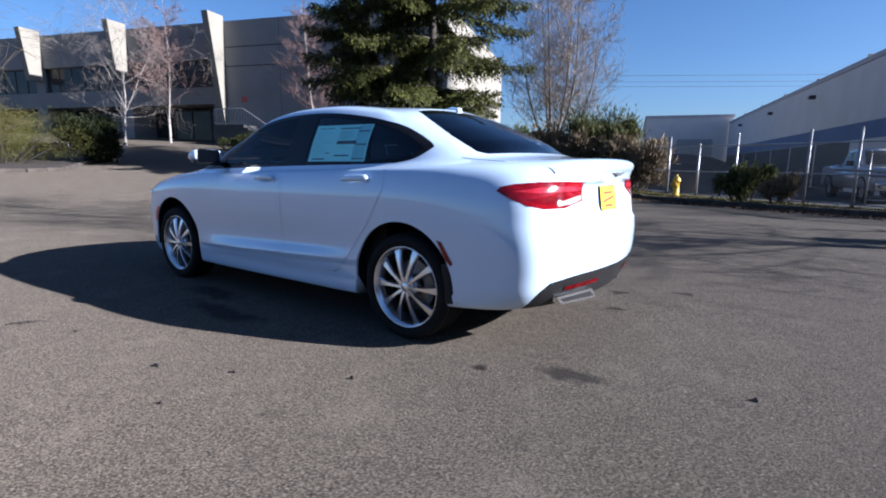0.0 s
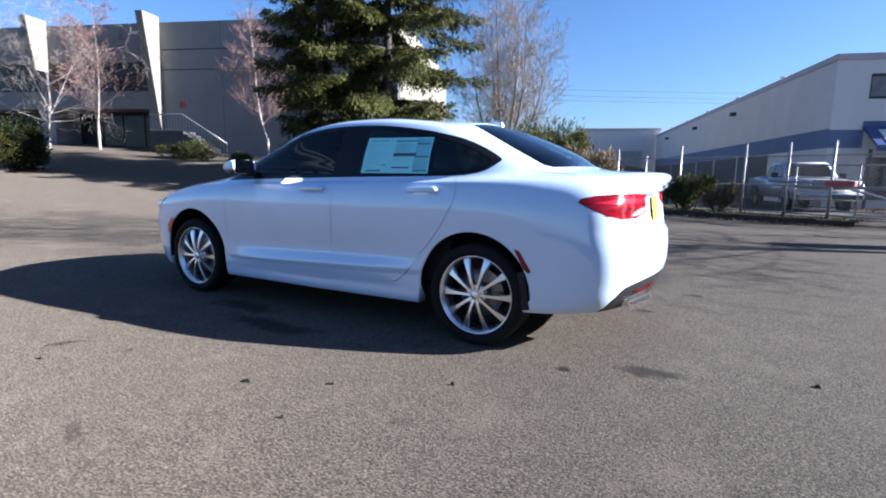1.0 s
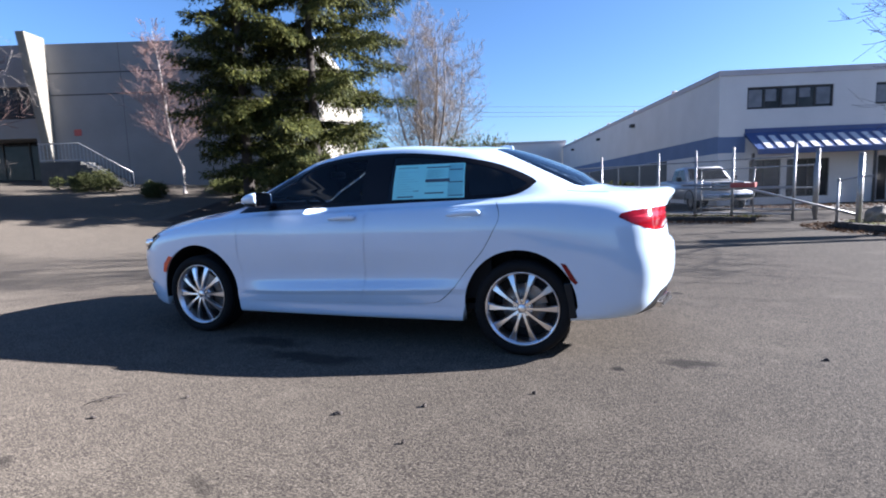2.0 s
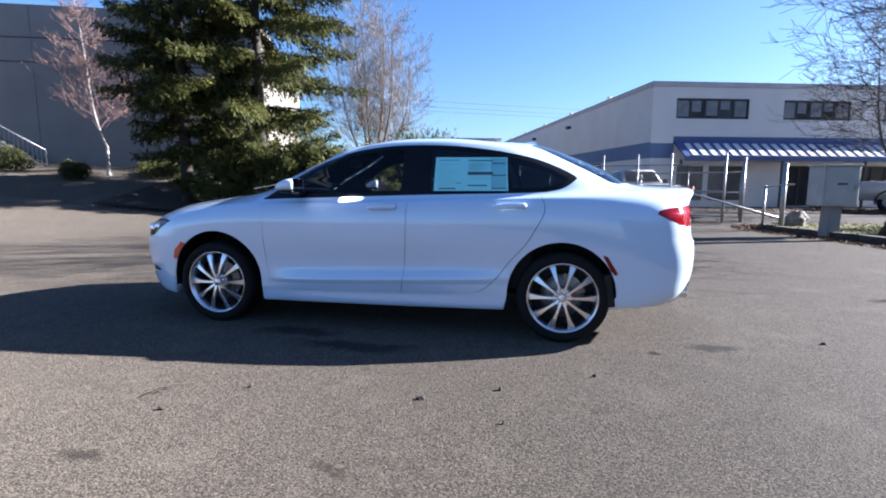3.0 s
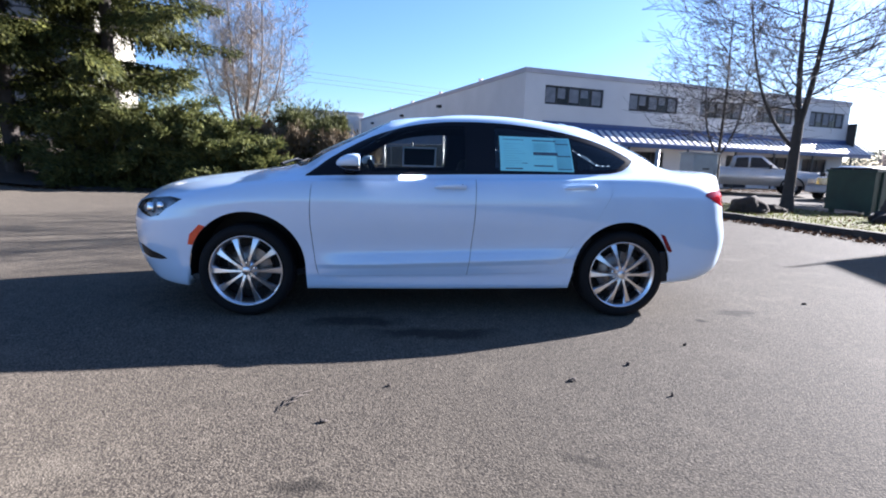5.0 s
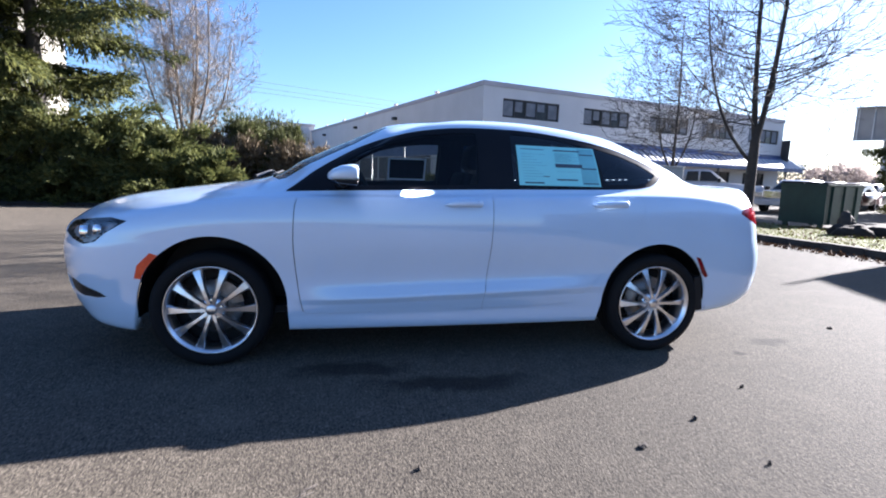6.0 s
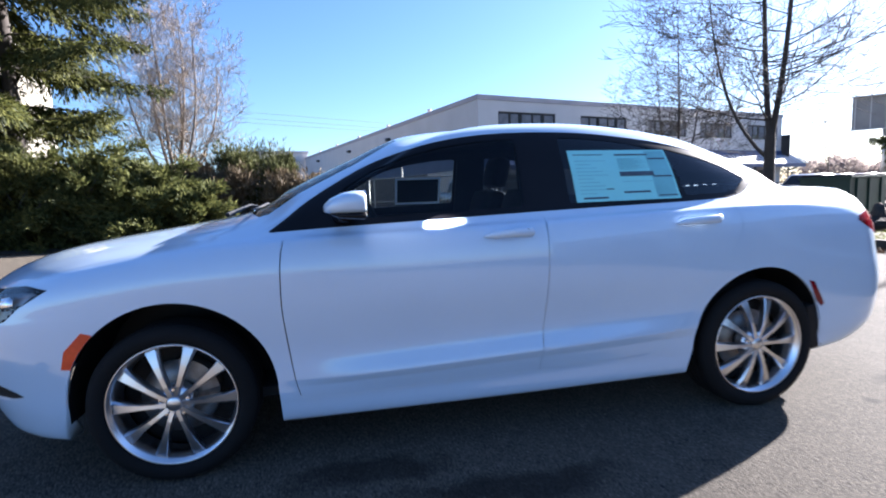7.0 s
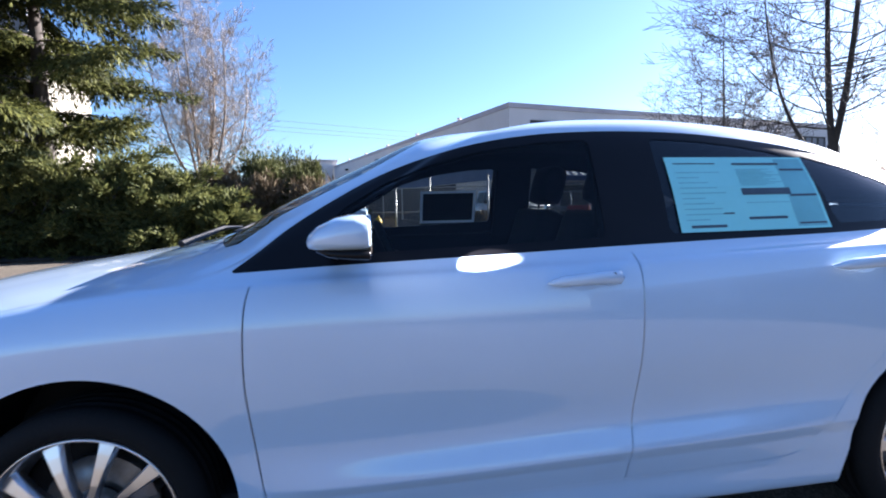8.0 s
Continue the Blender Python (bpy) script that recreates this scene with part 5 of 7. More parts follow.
plate = box(-.004, -.135, -.078, .004, .135, .078, .002)
plate.transform(Matrix.Translation(rear_point(0, .85, .007)) @ Matrix.Rotation(radians(-8), 4, "Y"))
plate_ob = part("number_plate", plate, YELLOW, car, "yellow dealer card in the plate holder")
for k, (w, z) in enumerate(((.16, .040), (.21, .0), (.13, -.040))):
    bar = box(.0042, -w / 2, z - .009, .0056, w / 2, z + .009, 0, None)
    bar.transform(Matrix.Translation(rear_point(0, .85, .007)) @ Matrix.Rotation(radians(-8), 4, "Y") @ Matrix.Rotation(radians(8 if k == 1 else 0), 4, "X"))
    part("print_bar", bar, RED_INK, plate_ob)
holder = bmesh.new()
for y0, z0, y1, z1 in ((-.141, .078, .141, .084), (-.141, -.084, .141, -.078), (-.141, -.078, -.135, .078), (.135, -.078, .141, .078)):
    box(-.004, y0, z0, .005, y1, z1, 0, holder)
holder.transform(Matrix.Translation(rear_point(0, .85, .007)) @ Matrix.Rotation(radians(-8), 4, "Y"))
part("plate_frame", holder, BLACK_PLASTIC, plate_ob, "dark plate frame")
wing = prism([(-.11, .010), (-.04, -.002), (0, -.012), (.04, -.002), (.11, .010), (.05, .011), (0, .006), (-.05, .011)], -.004, .004)
wing.transform(Matrix.Translation(rear_point(0, 1.01, .010)) @ Matrix.Rotation(radians(90), 4, "Z"))
part("badge", wing, ALLOY_DARK, car, "small dark winged badge")
for s in (-1, 1):
    tip = prism(rounded([(-.20, -.034), (.13, -.026), (.17, .022), (-.15, .028)], .014), -.10, .02)
    hole = prism(rounded([(-.165, -.018), (.110, -.012), (.140, .008), (-.130, .014)], .008), .021, .024)
    for bm in (tip, hole):
        bm.transform(Matrix.Translation((2.274 if s < 0 else 2.215, s * .47, .322)) @ Matrix.Rotation(radians(s * 15), 4, "Z") @ Matrix(((0, 1, 0, 0), (s, 0, 0, 0), (0, 0, 1, 0), (0, 0, 0, 1))))
    pipe = part("exhaust_tip", tip, CHROME, car, "chrome exhaust tip")
    part("exhaust_bore", hole, BLACK_PLASTIC, pipe)
    lamp = bmesh.new()
    n = 8
    top = [rear_point(s * (.24 + .34 * k / n), .402, .008) for k in range(n + 1)]
    low = [rear_point(s * (.24 + .34 * k / n), .376, .008) for k in range(n + 1)]
    a, b = [lamp.verts.new(p) for p in top], [lamp.verts.new(p) for p in low]
    for k in range(n):
        lamp.faces.new((a[k], a[k + 1], b[k + 1], b[k]))
    bmesh.ops.solidify(lamp, geom=lamp.faces[:], thickness=.006)
    part("reflector", lamp, RED_LENS, car, "red bumper reflector")


# ---- plants ----
def leaf_mesh(name, centres, dirs, lengths, widths, material, seed, fingers=1, facing=None):
    """Many small pointed blades, each at a centre, along a direction, turned at random or towards facing."""
    rng = np.random.default_rng(seed)
    c, d = np.asarray(centres, float), np.asarray(dirs, float)
    d = d / (np.linalg.norm(d, axis=1, keepdims=True) + 1e-9)
    allv, allf, base = [], [], 0
    for k in range(fingers):
        e = d + rng.normal(0, .45 if k else .12, d.shape)
        e /= np.linalg.norm(e, axis=1, keepdims=True)
        side = np.cross(e, rng.normal(0, 1, d.shape)) if facing is None else np.cross(np.asarray(facing) + rng.normal(0, .28, d.shape), e)
        side /= np.linalg.norm(side, axis=1, keepdims=True) + 1e-9
        L, W = (np.asarray(lengths) * rng.uniform(.7, 1.2, len(c)))[:, None], (np.asarray(widths) * rng.uniform(.7, 1.2, len(c)))[:, None]
        quad = np.stack([c, c + .45 * L * e + .5 * W * side, c + L * e, c + .45 * L * e - .5 * W * side], axis=1)
        allv.append(quad.reshape(-1, 3))
        idx = base + 4 * np.arange(len(c))[:, None] + np.arange(4)
        allf.append(idx)
        base += 4 * len(c)
    v, f = np.concatenate(allv), np.concatenate(allf)
    me = bpy.data.meshes.new(name)
    me.vertices.add(len(v))
    me.vertices.foreach_set("co", v.ravel())
    me.loops.add(f.size)
    me.loops.foreach_set("vertex_index", f.ravel().astype(np.int32))
    me.polygons.add(len(f))
    me.polygons.foreach_set("loop_start", (4 * np.arange(len(f))).astype(np.int32))
    me.update(calc_edges=True)
    me.validate()
    me.materials.append(material)
    return me


def limbs_mesh(name, limbs, material, sides=5):
    """Tapered round limbs: each a list of (point, radius)."""
    verts, faces = [], []
    for limb in limbs:
        n = sides if limb[0][1] > .012 else 3
        start = len(verts)
        for i, (p, r) in enumerate(limb):
            q = limb[min(i + 1, len(limb) - 1)][0] - limb[max(i - 1, 0)][0]
            d = q / (np.linalg.norm(q) + 1e-9)
            ref = np.array((0, 0, 1.0)) if abs(d[2]) < .9 else np.array((1.0, 0, 0))
            a = np.cross(d, ref)
            a /= np.linalg.norm(a)
            b = np.cross(a, d)
            for k in range(n):
                t = 2 * math.pi * k / n
                verts.append(p + r * (math.cos(t) * a + math.sin(t) * b))
        for i in range(len(limb) - 1):
            for k in range(n):
                s = start + i * n
                faces.append((s + k, s + (k + 1) % n, s + n + (k + 1) % n, s + n + k))
    me = mesh_of(name, verts, faces, material, True)
    return me


FINEST = [.003]


def grow(rng, start, way, length, radius, depth, out, bend=.22, lift=.12, fork=(3, 5), spread=.75, shrink=.62):
    """One limb and, further on, its side limbs."""
    n = max(3, int(length / .35)) if depth > 1 else 3
    p, d = np.array(start, float), np.array(way, float)
    limb = [(p.copy(), radius)]
    spots = []
    for i in range(n):
        d = d + rng.normal(0, bend, 3) * .5 + np.array((0, 0, lift)) * .4
        d /= np.linalg.norm(d)
        p = p + d * length / n
        limb.append((p.copy(), max(FINEST[0], radius * (1 - .8 * (i + 1) / n))))
        spots.append((p.copy(), d.copy(), (i + 1) / n))
    out.append((depth, limb))
    if depth <= 0:
        return
    for _ in range(rng.integers(*fork)):
        p, d, t = spots[int(rng.integers(max(0, n // 4), n))]
        s = rng.normal(0, 1, 3)
        s -= d * np.dot(s, d)
        s /= np.linalg.norm(s) + 1e-9
        w = d * (1 - spread * .5) + s * spread
        grow(rng, p, w / np.linalg.norm(w), length * shrink * rng.uniform(.7, 1.15), radius * (1 - .75 * t) * .62 + .002, depth - 1, out, bend, lift, fork, spread, shrink)


def bare_tree(name, label, x, y, z, height, trunk, seed, stems, bark, twig, depth=4, group="", fork=(4, 7), spread=.75, lift=.12, first=.28, finest=.003, tilt_most=.34):
    """A leafless tree: trunk and stems, limbs, and a haze of fine twigs."""
    rng = np.random.default_rng(seed)
    FINEST[0] = finest
    t = thing(name, label, "tree", pose(x, y, z), group)
    limbs = []
    top = np.array((0, 0, first * height))
    lean = rng.normal(0, .03, 2) * height
    trunk_line = [(np.array((lean[0] * k * k, lean[1] * k * k, first * height * k)), trunk * (1.25 if k == 0 else 1 - .25 * k)) for k in np.linspace(0, 1, 7)]
    limbs.append((9, trunk_line))
    top = trunk_line[-1][0]
    for k in range(stems):
        a = 2 * math.pi * (k + rng.uniform(-.25, .25)) / stems
        tilt = rng.uniform(.10, tilt_most) if stems > 1 else .04
        way = np.array((math.cos(a) * tilt, math.sin(a) * tilt, 1.0))
        grow(rng, top - np.array((0, 0, rng.uniform(0, .08) * height)), way, height * (1 - first) * rng.uniform(.85, 1.05), trunk * .75 / stems ** .4, depth, limbs, .16, lift, fork, spread)
    for _ in range(3 + stems):
        a, h = rng.uniform(0, 6.28), rng.uniform(.6, 1.0)
        grow(rng, trunk_line[min(6, int(h * 6))][0], (math.cos(a), math.sin(a), .25), height * .34, trunk * .28, max(1, depth - 1), limbs, .2, .06, fork, spread)
    put("trunk", limbs_mesh("trunk", [l for d, l in limbs if d >= 9], bark, 10), t)
    put("branchwork", limbs_mesh("branchwork", [l for d, l in limbs if 2 <= d < 9], bark, 6), t)
    put("twig_growth", limbs_mesh("twig_growth", [l for d, l in limbs if d < 2], twig, 3), t)["kind"] = "stuff"
    return t


def spruce(name, label, x, y, z, height, reach, seed, boughs=70, density=1.0, low=1.0, skirt=.6, gap=1.02):
    """A conifer: straight trunk and separate drooping boughs, each a thick tail of hanging needle sprays."""
    rng = np.random.default_rng(seed)
    t = thing(name, label, "tree", pose(x, y, z))
    trunk = [(np.array((.04 * math.sin(3 * k), .04 * math.cos(2 * k), height * k)), .24 * (1 - .93 * k)) for k in np.linspace(0, 1, 12)]
    wood, cs, ds, ls, fs = [], [], [], [], []
    for w in range(boughs):
        h = min(height - .3, low + (w // 6) * gap + rng.normal(0, .16))
        f = h / height
        size = reach * (skirt + (1 - skirt) * min(1.0, f / .36) if f < .42 else max(.05, (1 - f) / .58) ** .85)
        a = 2.39996 * w + rng.normal(0, .30)
        L = size * rng.uniform(.55, 1.08)
        steps = max(5, int(L / .135))
        p = np.array((0, 0, h + rng.uniform(-.1, .1)))
        rise, sag = rng.uniform(-.05, .25), rng.uniform(.5, .85)
        limb = [(p.copy(), .010 + .010 * L)]
        thick = rng.uniform(.85, 1.35) * min(1.0, .35 + L / 4)
        for i in range(steps):
            s = (i + 1) / steps
            a += rng.normal(0, .02)
            d = np.array((math.cos(a), math.sin(a), rise - sag * s + 1.0 * sag * s ** 2.4))
            p = p + d * L / steps
            limb.append((p.copy(), (.010 + .010 * L) * (1 - .85 * s)))
            if s < .05:
                continue
            wide = thick * (.20 + .52 * math.sin(math.pi * min(1.0, .14 + .84 * s)) ** .8) * (1 if rng.uniform() > .10 else .4)
            for k in range(6):
                hand = (-1, 1, -.6, .6, 0, rng.choice((-.4, .4)))[k]
                drop = (-.15 - .4 * rng.uniform(), -.15 - .4 * rng.uniform(), -.5, -.5, .22, -1.1)[k]
                out = np.array((math.cos(a) * .75 - hand * math.sin(a), math.sin(a) * .75 + hand * math.cos(a), drop))
                out /= np.linalg.norm(out)
                far = wide * rng.uniform(.45, 1.05) * (1, 1, .8, .8, .40, .75)[k]
                m = max(1, int(density * far / .075))
                q = p.copy()
                for j in range(m):
                    out[2] -= .07
                    q = q + out * far / m
                    cs.append(q + rng.normal(0, .035, 3))
                    ds.append(out + rng.normal(0, .30, 3))
                    ls.append(rng.uniform(.12, .23))
                    fs.append((-hand * math.sin(a) * .75 + .45 * math.cos(a), hand * math.cos(a) * .75 + .45 * math.sin(a), .55))
        wood.append(limb)
    put("trunk", limbs_mesh("trunk", [trunk], BARK, 10), t)
    put("branchwork", limbs_mesh("branchwork", wood, BARK, 4), t)
    put("crown", leaf_mesh("crown", cs, ds, ls, np.array(ls) * .24, NEEDLES, seed + 1, 2, fs), t, "dark green hanging needle sprays")
    return t


def juniper(name, label, x, y, z, rx, ry, h, seed, boughs, group=""):
    """A spreading conifer bush: sprays that rise from the middle, arch outwards and end in feathery tips."""
    rng = np.random.default_rng(seed)
    t = thing(name, label, "shrub", pose(x, y, z), group)
    wood, cs, ds, ls, fs = [], [], [], [], []
    for w in range(boughs):
        a = 2.39996 * w + rng.normal(0, .3)
        f = (w + .5) / boughs                       # low and level first, steep and high last
        root = np.array((rng.uniform(-.45, .45) * rx, rng.uniform(-.45, .45) * ry, .05 + .55 * h * f * rng.uniform(.5, 1.1)))
        climb = .15 + 1.5 * f ** 1.4 + rng.normal(0, .15)
        way = np.array((math.cos(a) * rx, math.sin(a) * ry, 0.0))
        L = rng.uniform(.55, .80)
        steps = 13
        p = root.copy()
        limb = [(p.copy(), .02)]
        for i in range(steps):
            s = (i + 1) / steps
            a += rng.normal(0, .04)
            d = way * L * (1 - .35 * f) / steps + np.array((0, 0, (climb * (1 - .9 * s) - .12) * .42 * h / steps))
            p = p + d
            p[2] = max(.06, p[2])
            limb.append((p.copy(), .02 * (1 - .85 * s)))
            wide = .30 * math.sin(math.pi * min(1.0, .18 + .80 * s)) * rng.uniform(.6, 1.25) + .04
            along = d / (np.linalg.norm(d) + 1e-9)
            for k in range(7):
                side = rng.normal(0, 1, 3)
                side -= along * np.dot(side, along)
                side /= np.linalg.norm(side) + 1e-9
                out = along * .8 + side * .75 + (0, 0, .10)
                out /= np.linalg.norm(out)
                m = max(2, int(wide / .075))
                for j in range(m):
                    cs.append(p + out * wide * (j + rng.uniform(.2, 1)) / m + rng.normal(0, .015, 3))
                    ds.append(out + along * .4 + rng.normal(0, .28, 3))
                    ls.append(rng.uniform(.10, .19))
                    fs.append(side * .8 + np.array((0, 0, .45)))
        wood.append(limb)
    cs = np.array(cs)
    cs[:, 2] = np.maximum(cs[:, 2], .02)
    put("branchwork", limbs_mesh("branchwork", wood, BARK, 4), t)
    put("crown", leaf_mesh("crown", cs, ds, ls, np.array(ls) * .26, JUNIPER, seed + 1, 2, fs), t)
    return t


def street_tree(name, label, x, y, z, height, trunk, seed, fork_at, stems, limb_length, finest, group="", low=.26, gap=.30, bark=None, twig=None, rise=(-.05, .22), taper=.62):
    """A leafless tree whose trunk parts into near-upright stems with long side limbs that sweep out and turn up."""
    rng = np.random.default_rng(seed)
    FINEST[0] = finest
    t = thing(name, label, "tree", pose(x, y, z), group)
    limbs = [(9, [(np.array((.0, .0, k * fork_at)), trunk * (1.35 if k == 0 else 1.05 - .2 * k)) for k in np.linspace(0, 1, 6)])]
    for ox, oy, start, share in stems:
        n = 14
        line, p = [], np.array((0, 0, start))
        wob = rng.normal(0, .5, 4)
        for i in range(n + 1):
            s = i / n
            out = 1 - math.exp(-3.2 * s)
            q = np.array((ox * out + .10 * s * math.sin(5 * s + wob[0]), oy * out + .10 * s * math.sin(4 * s + wob[1]), start + (height * share - start) * s))
            line.append((q, max(.008, trunk * .56 * share * (1 - .88 * s))))
        limbs.append((9, line))
        h = max(start + .5, low * height)
        while h < height * share * .97:
            s = (h - start) / (height * share - start)
            i = min(n - 1, int(s * n))
            base = line[i][0] + (line[i + 1][0] - line[i][0]) * (s * n - i)
            a = rng.uniform(0, 6.283)
            L = limb_length * (1 - taper * h / (height * share)) * rng.uniform(.6, 1.15)
            grow(rng, base, (math.cos(a), math.sin(a), rng.uniform(*rise)), L, max(.010, line[i][1] * .30), 2, limbs, .10, .20, (5, 8), .62, .52)
            h += gap * rng.uniform(.5, 1.4)
    put("trunk", limbs_mesh("trunk", [l for d, l in limbs if d >= 9], bark or BARK, 10), t)
    put("branchwork", limbs_mesh("branchwork", [l for d, l in limbs if d == 2], twig or BARK, 5), t)
    twigs = put("twig_growth", limbs_mesh("twig_growth", [l for d, l in limbs if d < 2], twig or BARK, 3), t)
    twigs["kind"] = "stuff"
    return t


def shrub(name, label, x, y, z, rx, ry, h, seed, count, material, leaf=.10, up=.4, category="shrub", group="", shell=.55, lumps=9, stems=True, tuft=(.26, .46)):
    """A bush: short stems and an uneven crown of small leaves over several lumps."""
    rng = np.random.default_rng(seed)
    t = thing(name, label, category, pose(x, y, z), group)
    centres = np.column_stack([rng.uniform(-.72, .72, lumps) * rx, rng.uniform(-.72, .72, lumps) * ry, rng.uniform(.12 if lumps > 40 else .30, .78 if lumps > 40 else .72, lumps) * h])
    size = rng.uniform(*tuft, lumps)
    which = rng.integers(0, lumps, count)
    d = rng.normal(0, 1, (count, 3))
    d /= np.linalg.norm(d, axis=1, keepdims=True)
    r = rng.uniform(shell, 1.0, count)[:, None] * (1 + .16 * rng.normal(0, 1, (count, 1)))
    scale = np.column_stack([size[which] * rx * 1.1, size[which] * ry * 1.1, size[which] * h])
    c = centres[which] + d * r * scale
    c[:, 2] = np.abs(c[:, 2])
    ways = d * .7 + np.array((0, 0, up)) + rng.normal(0, .35, (count, 3))
    put("crown", leaf_mesh("crown", c, ways, rng.uniform(.7, 1.3, count) * leaf, rng.uniform(.7, 1.3, count) * leaf * (.16 if leaf > .18 else .30), material, seed + 1, 3), t)
    if stems:
        limbs = []
        for k in range(lumps):
            p = centres[k]
            limbs.append([(np.array((p[0] * .3, p[1] * .3, -.05)), .03), (np.array((p[0] * .7, p[1] * .7, p[2] * .6)), .02), (p, .008)])
        put("stemwork", limbs_mesh("stemwork", limbs, BARK, 5), t)["kind"] = "stuff"
    return t


GH = ground_height
spruce("spruce_tree", "tall dark green spruce with drooping boughs at the yard's edge", -9.9, 14.0, GH(-9.9, 14), 16.0, 4.85, 11, boughs=92, density=1.75, skirt=.70, gap=.98)
spruce("spruce_tree", "broad dark spruce with boughs down to the ground", -12.2, 12.6, GH(-12.2, 12.6), 14.5, 2.8, 12, boughs=100, density=1.6, skirt=.33, low=1.0, gap=.86)
spruce("evergreen_tree", "dark evergreen tree beyond the car park", 26.4, 15.4, -.02, 10.5, 2.5, 15, boughs=84, density=2.2, skirt=1.0, low=.3, gap=.6)
for k, (x, y, rx, ry, h) in enumerate(((-9.4, 12.1, 1.9, 1.5, 2.7), (-7.8, 12.0, 2.1, 1.5, 3.1), (-6.2, 12.1, 1.9, 1.4, 2.5), (-5.0, 12.3, 1.3, 1.1, 1.8))):
    juniper("juniper_bush", "dense dark green juniper under the spruce", x, y, GH(x, y) - .05, rx, ry, h, 40 + k, 90, "junipers")
street_tree("bare_tree", "leafless multi-stemmed tree with pale pinkish twigs", -8.0, 22.0, 1.0, 9.4, .15, 21, .9, ((-1.9, -.3, .8, .8), (-1.1, .6, .8, .92), (-.3, -.5, .8, 1.0), (.6, .4, .8, .98), (1.4, -.4, .8, .88), (2.2, .2, .8, .72), (.2, 1.2, .8, .9)), 2.4, .0062, "", low=.16, gap=.20, bark=BARK_PALE, twig=BIRCH_TWIG_PALE, rise=(.3, 1.0), taper=.55)
street_tree("birch_tree", "slim white-barked birch with fine reddish twigs", -17.5, 14.5, GH(-17.5, 14.5) - .02, 7.5, .075, 22, 1.3, ((-.75, -.25, 1.25, 1.0),), 2.3, .0062, "birches", low=.22, gap=.11, bark=BIRCH_BARK, twig=BIRCH_TWIG, rise=(.35, 1.1), taper=.75)
street_tree("birch_tree", "slim pink-twigged birch before the concrete wall", -29.9, 13.0, GH(-29.9, 13.0) - .02, 8.6, .08, 23, 1.5, ((.3, .1, 1.45, 1.0), (-.5, -.2, 1.45, .85)), 2.6, .0075, "birches", low=.25, gap=.20, bark=BIRCH_BARK, twig=BIRCH_TWIG, rise=(.35, 1.1), taper=.7)
bare_tree("bare_tree", "small leafless tree with pale spreading branches", -27.3, 9.3, GH(-27.3, 9.3) - .02, 6.2, .06, 24, 4, BIRCH_BARK, BARK_PALE, depth=4, fork=(4, 6), finest=.0042, spread=.85, lift=.02, first=.40, tilt_most=.5)
street_tree("bare_tree", "leafless street tree with dark forked stems on the verge", 10.1, 8.2, .08, 10.0, .14, 43, 2.25, ((-.22, .20, 2.1, 1.0), (.32, -.30, 2.1, 1.0), (-1.1, 1.0, 1.6, .66)), 3.7, .0052, "verge trees", gap=.17)
street_tree("bare_tree", "leafless street tree before the awning", 13.2, 16.1, -.02, 8.2, .12, 34, 1.9, ((.0, .0, 1.85, 1.0), (-.7, .6, 1.6, .75), (.7, -.5, 1.7, .72)), 2.9, .0058, "verge trees", gap=.15)
bare_tree("larch_tree", "pale brown larch with level branches beside the hedge", -21.0, -.9, GH(-21.0, -.9), 8.6, .14, 36, 1, BARK_PALE, LARCH_TWIG, depth=3, fork=(14, 20), finest=.0062, spread=1.05, lift=-.03, first=.46)
shrub("hedge", "clipped olive-green hedge mound by the lot entrance", -22.2, 2.7, GH(-22.2, 2.7) + .06, 2.3, 2.5, 2.0, 60, 30000, HEDGE_LEAF, leaf=.045, up=.5, category="hedge", shell=.90, lumps=34)
shrub("rhododendron_bush", "evergreen bush beside the hedge, leaves toned dark for shade", -23.4, 6.2, GH(-23.4, 6.2) + .05, 1.9, 1.7, 1.9, 61, 12000, SHADED_LEAF, leaf=.15, group="dark bushes", shell=.3)
for k, (x, y, r, h) in enumerate(((-17.6, 13.1, .85, .75), (-15.2, 15.2, 1.3, .8), (-16.4, 15.9, .9, .6), (-21.6, 13.5, 1.2, 1.0), (-22.9, 13.4, 1.0, .8))):
    shrub("low_shrub", "rounded low shrub along the concrete wall", x, y, GH(x, y) - .03, r, r * .8, h, 70 + k, 2600, BUSH_LEAF if k % 3 == 0 else JUNIPER, leaf=.10, group="wall shrubs")
shrub("broom_bush", "tall olive and brown bush by the fence", -3.6, 17.4, .15, 1.9, 1.6, 3.3, 80, 13000, BUSH_LEAF, leaf=.21, up=1.5, lumps=24, shell=.1, tuft=(.16, .34))
shrub("bramble", "brown leafless thicket behind the fence", -5.6, 17.0, .3, 1.9, 1.3, 2.2, 81, 9000, BROOM, leaf=.26, up=1.5, lumps=14, shell=.1)
shrub("bramble", "brown leafless thicket behind the fence", -2.4, 16.6, .1, 1.3, 1.1, 2.0, 82, 7000, BROOM, leaf=.26, up=1.5, lumps=12, shell=.1)
shrub("fence_bush", "scruffy green bush in the chain-link fence", 1.7, 13.35, .05, .85, .45, 1.15, 83, 1900, BUSH_LEAF, leaf=.17, up=1.7, lumps=14, shell=.05, tuft=(.14, .30))
shrub("fence_bush", "scruffy brown bush in the chain-link fence", 2.5, 12.95, .05, .55, .4, .85, 84, 1000, BROOM, leaf=.18, up=1.7, lumps=9, shell=.05, tuft=(.14, .28))
shrub("potted_shrub", "small dark shrub by the shop front", 13.2, 20.9, 0, .45, .45, 1.1, 85, 1500, JUNIPER, leaf=.09)


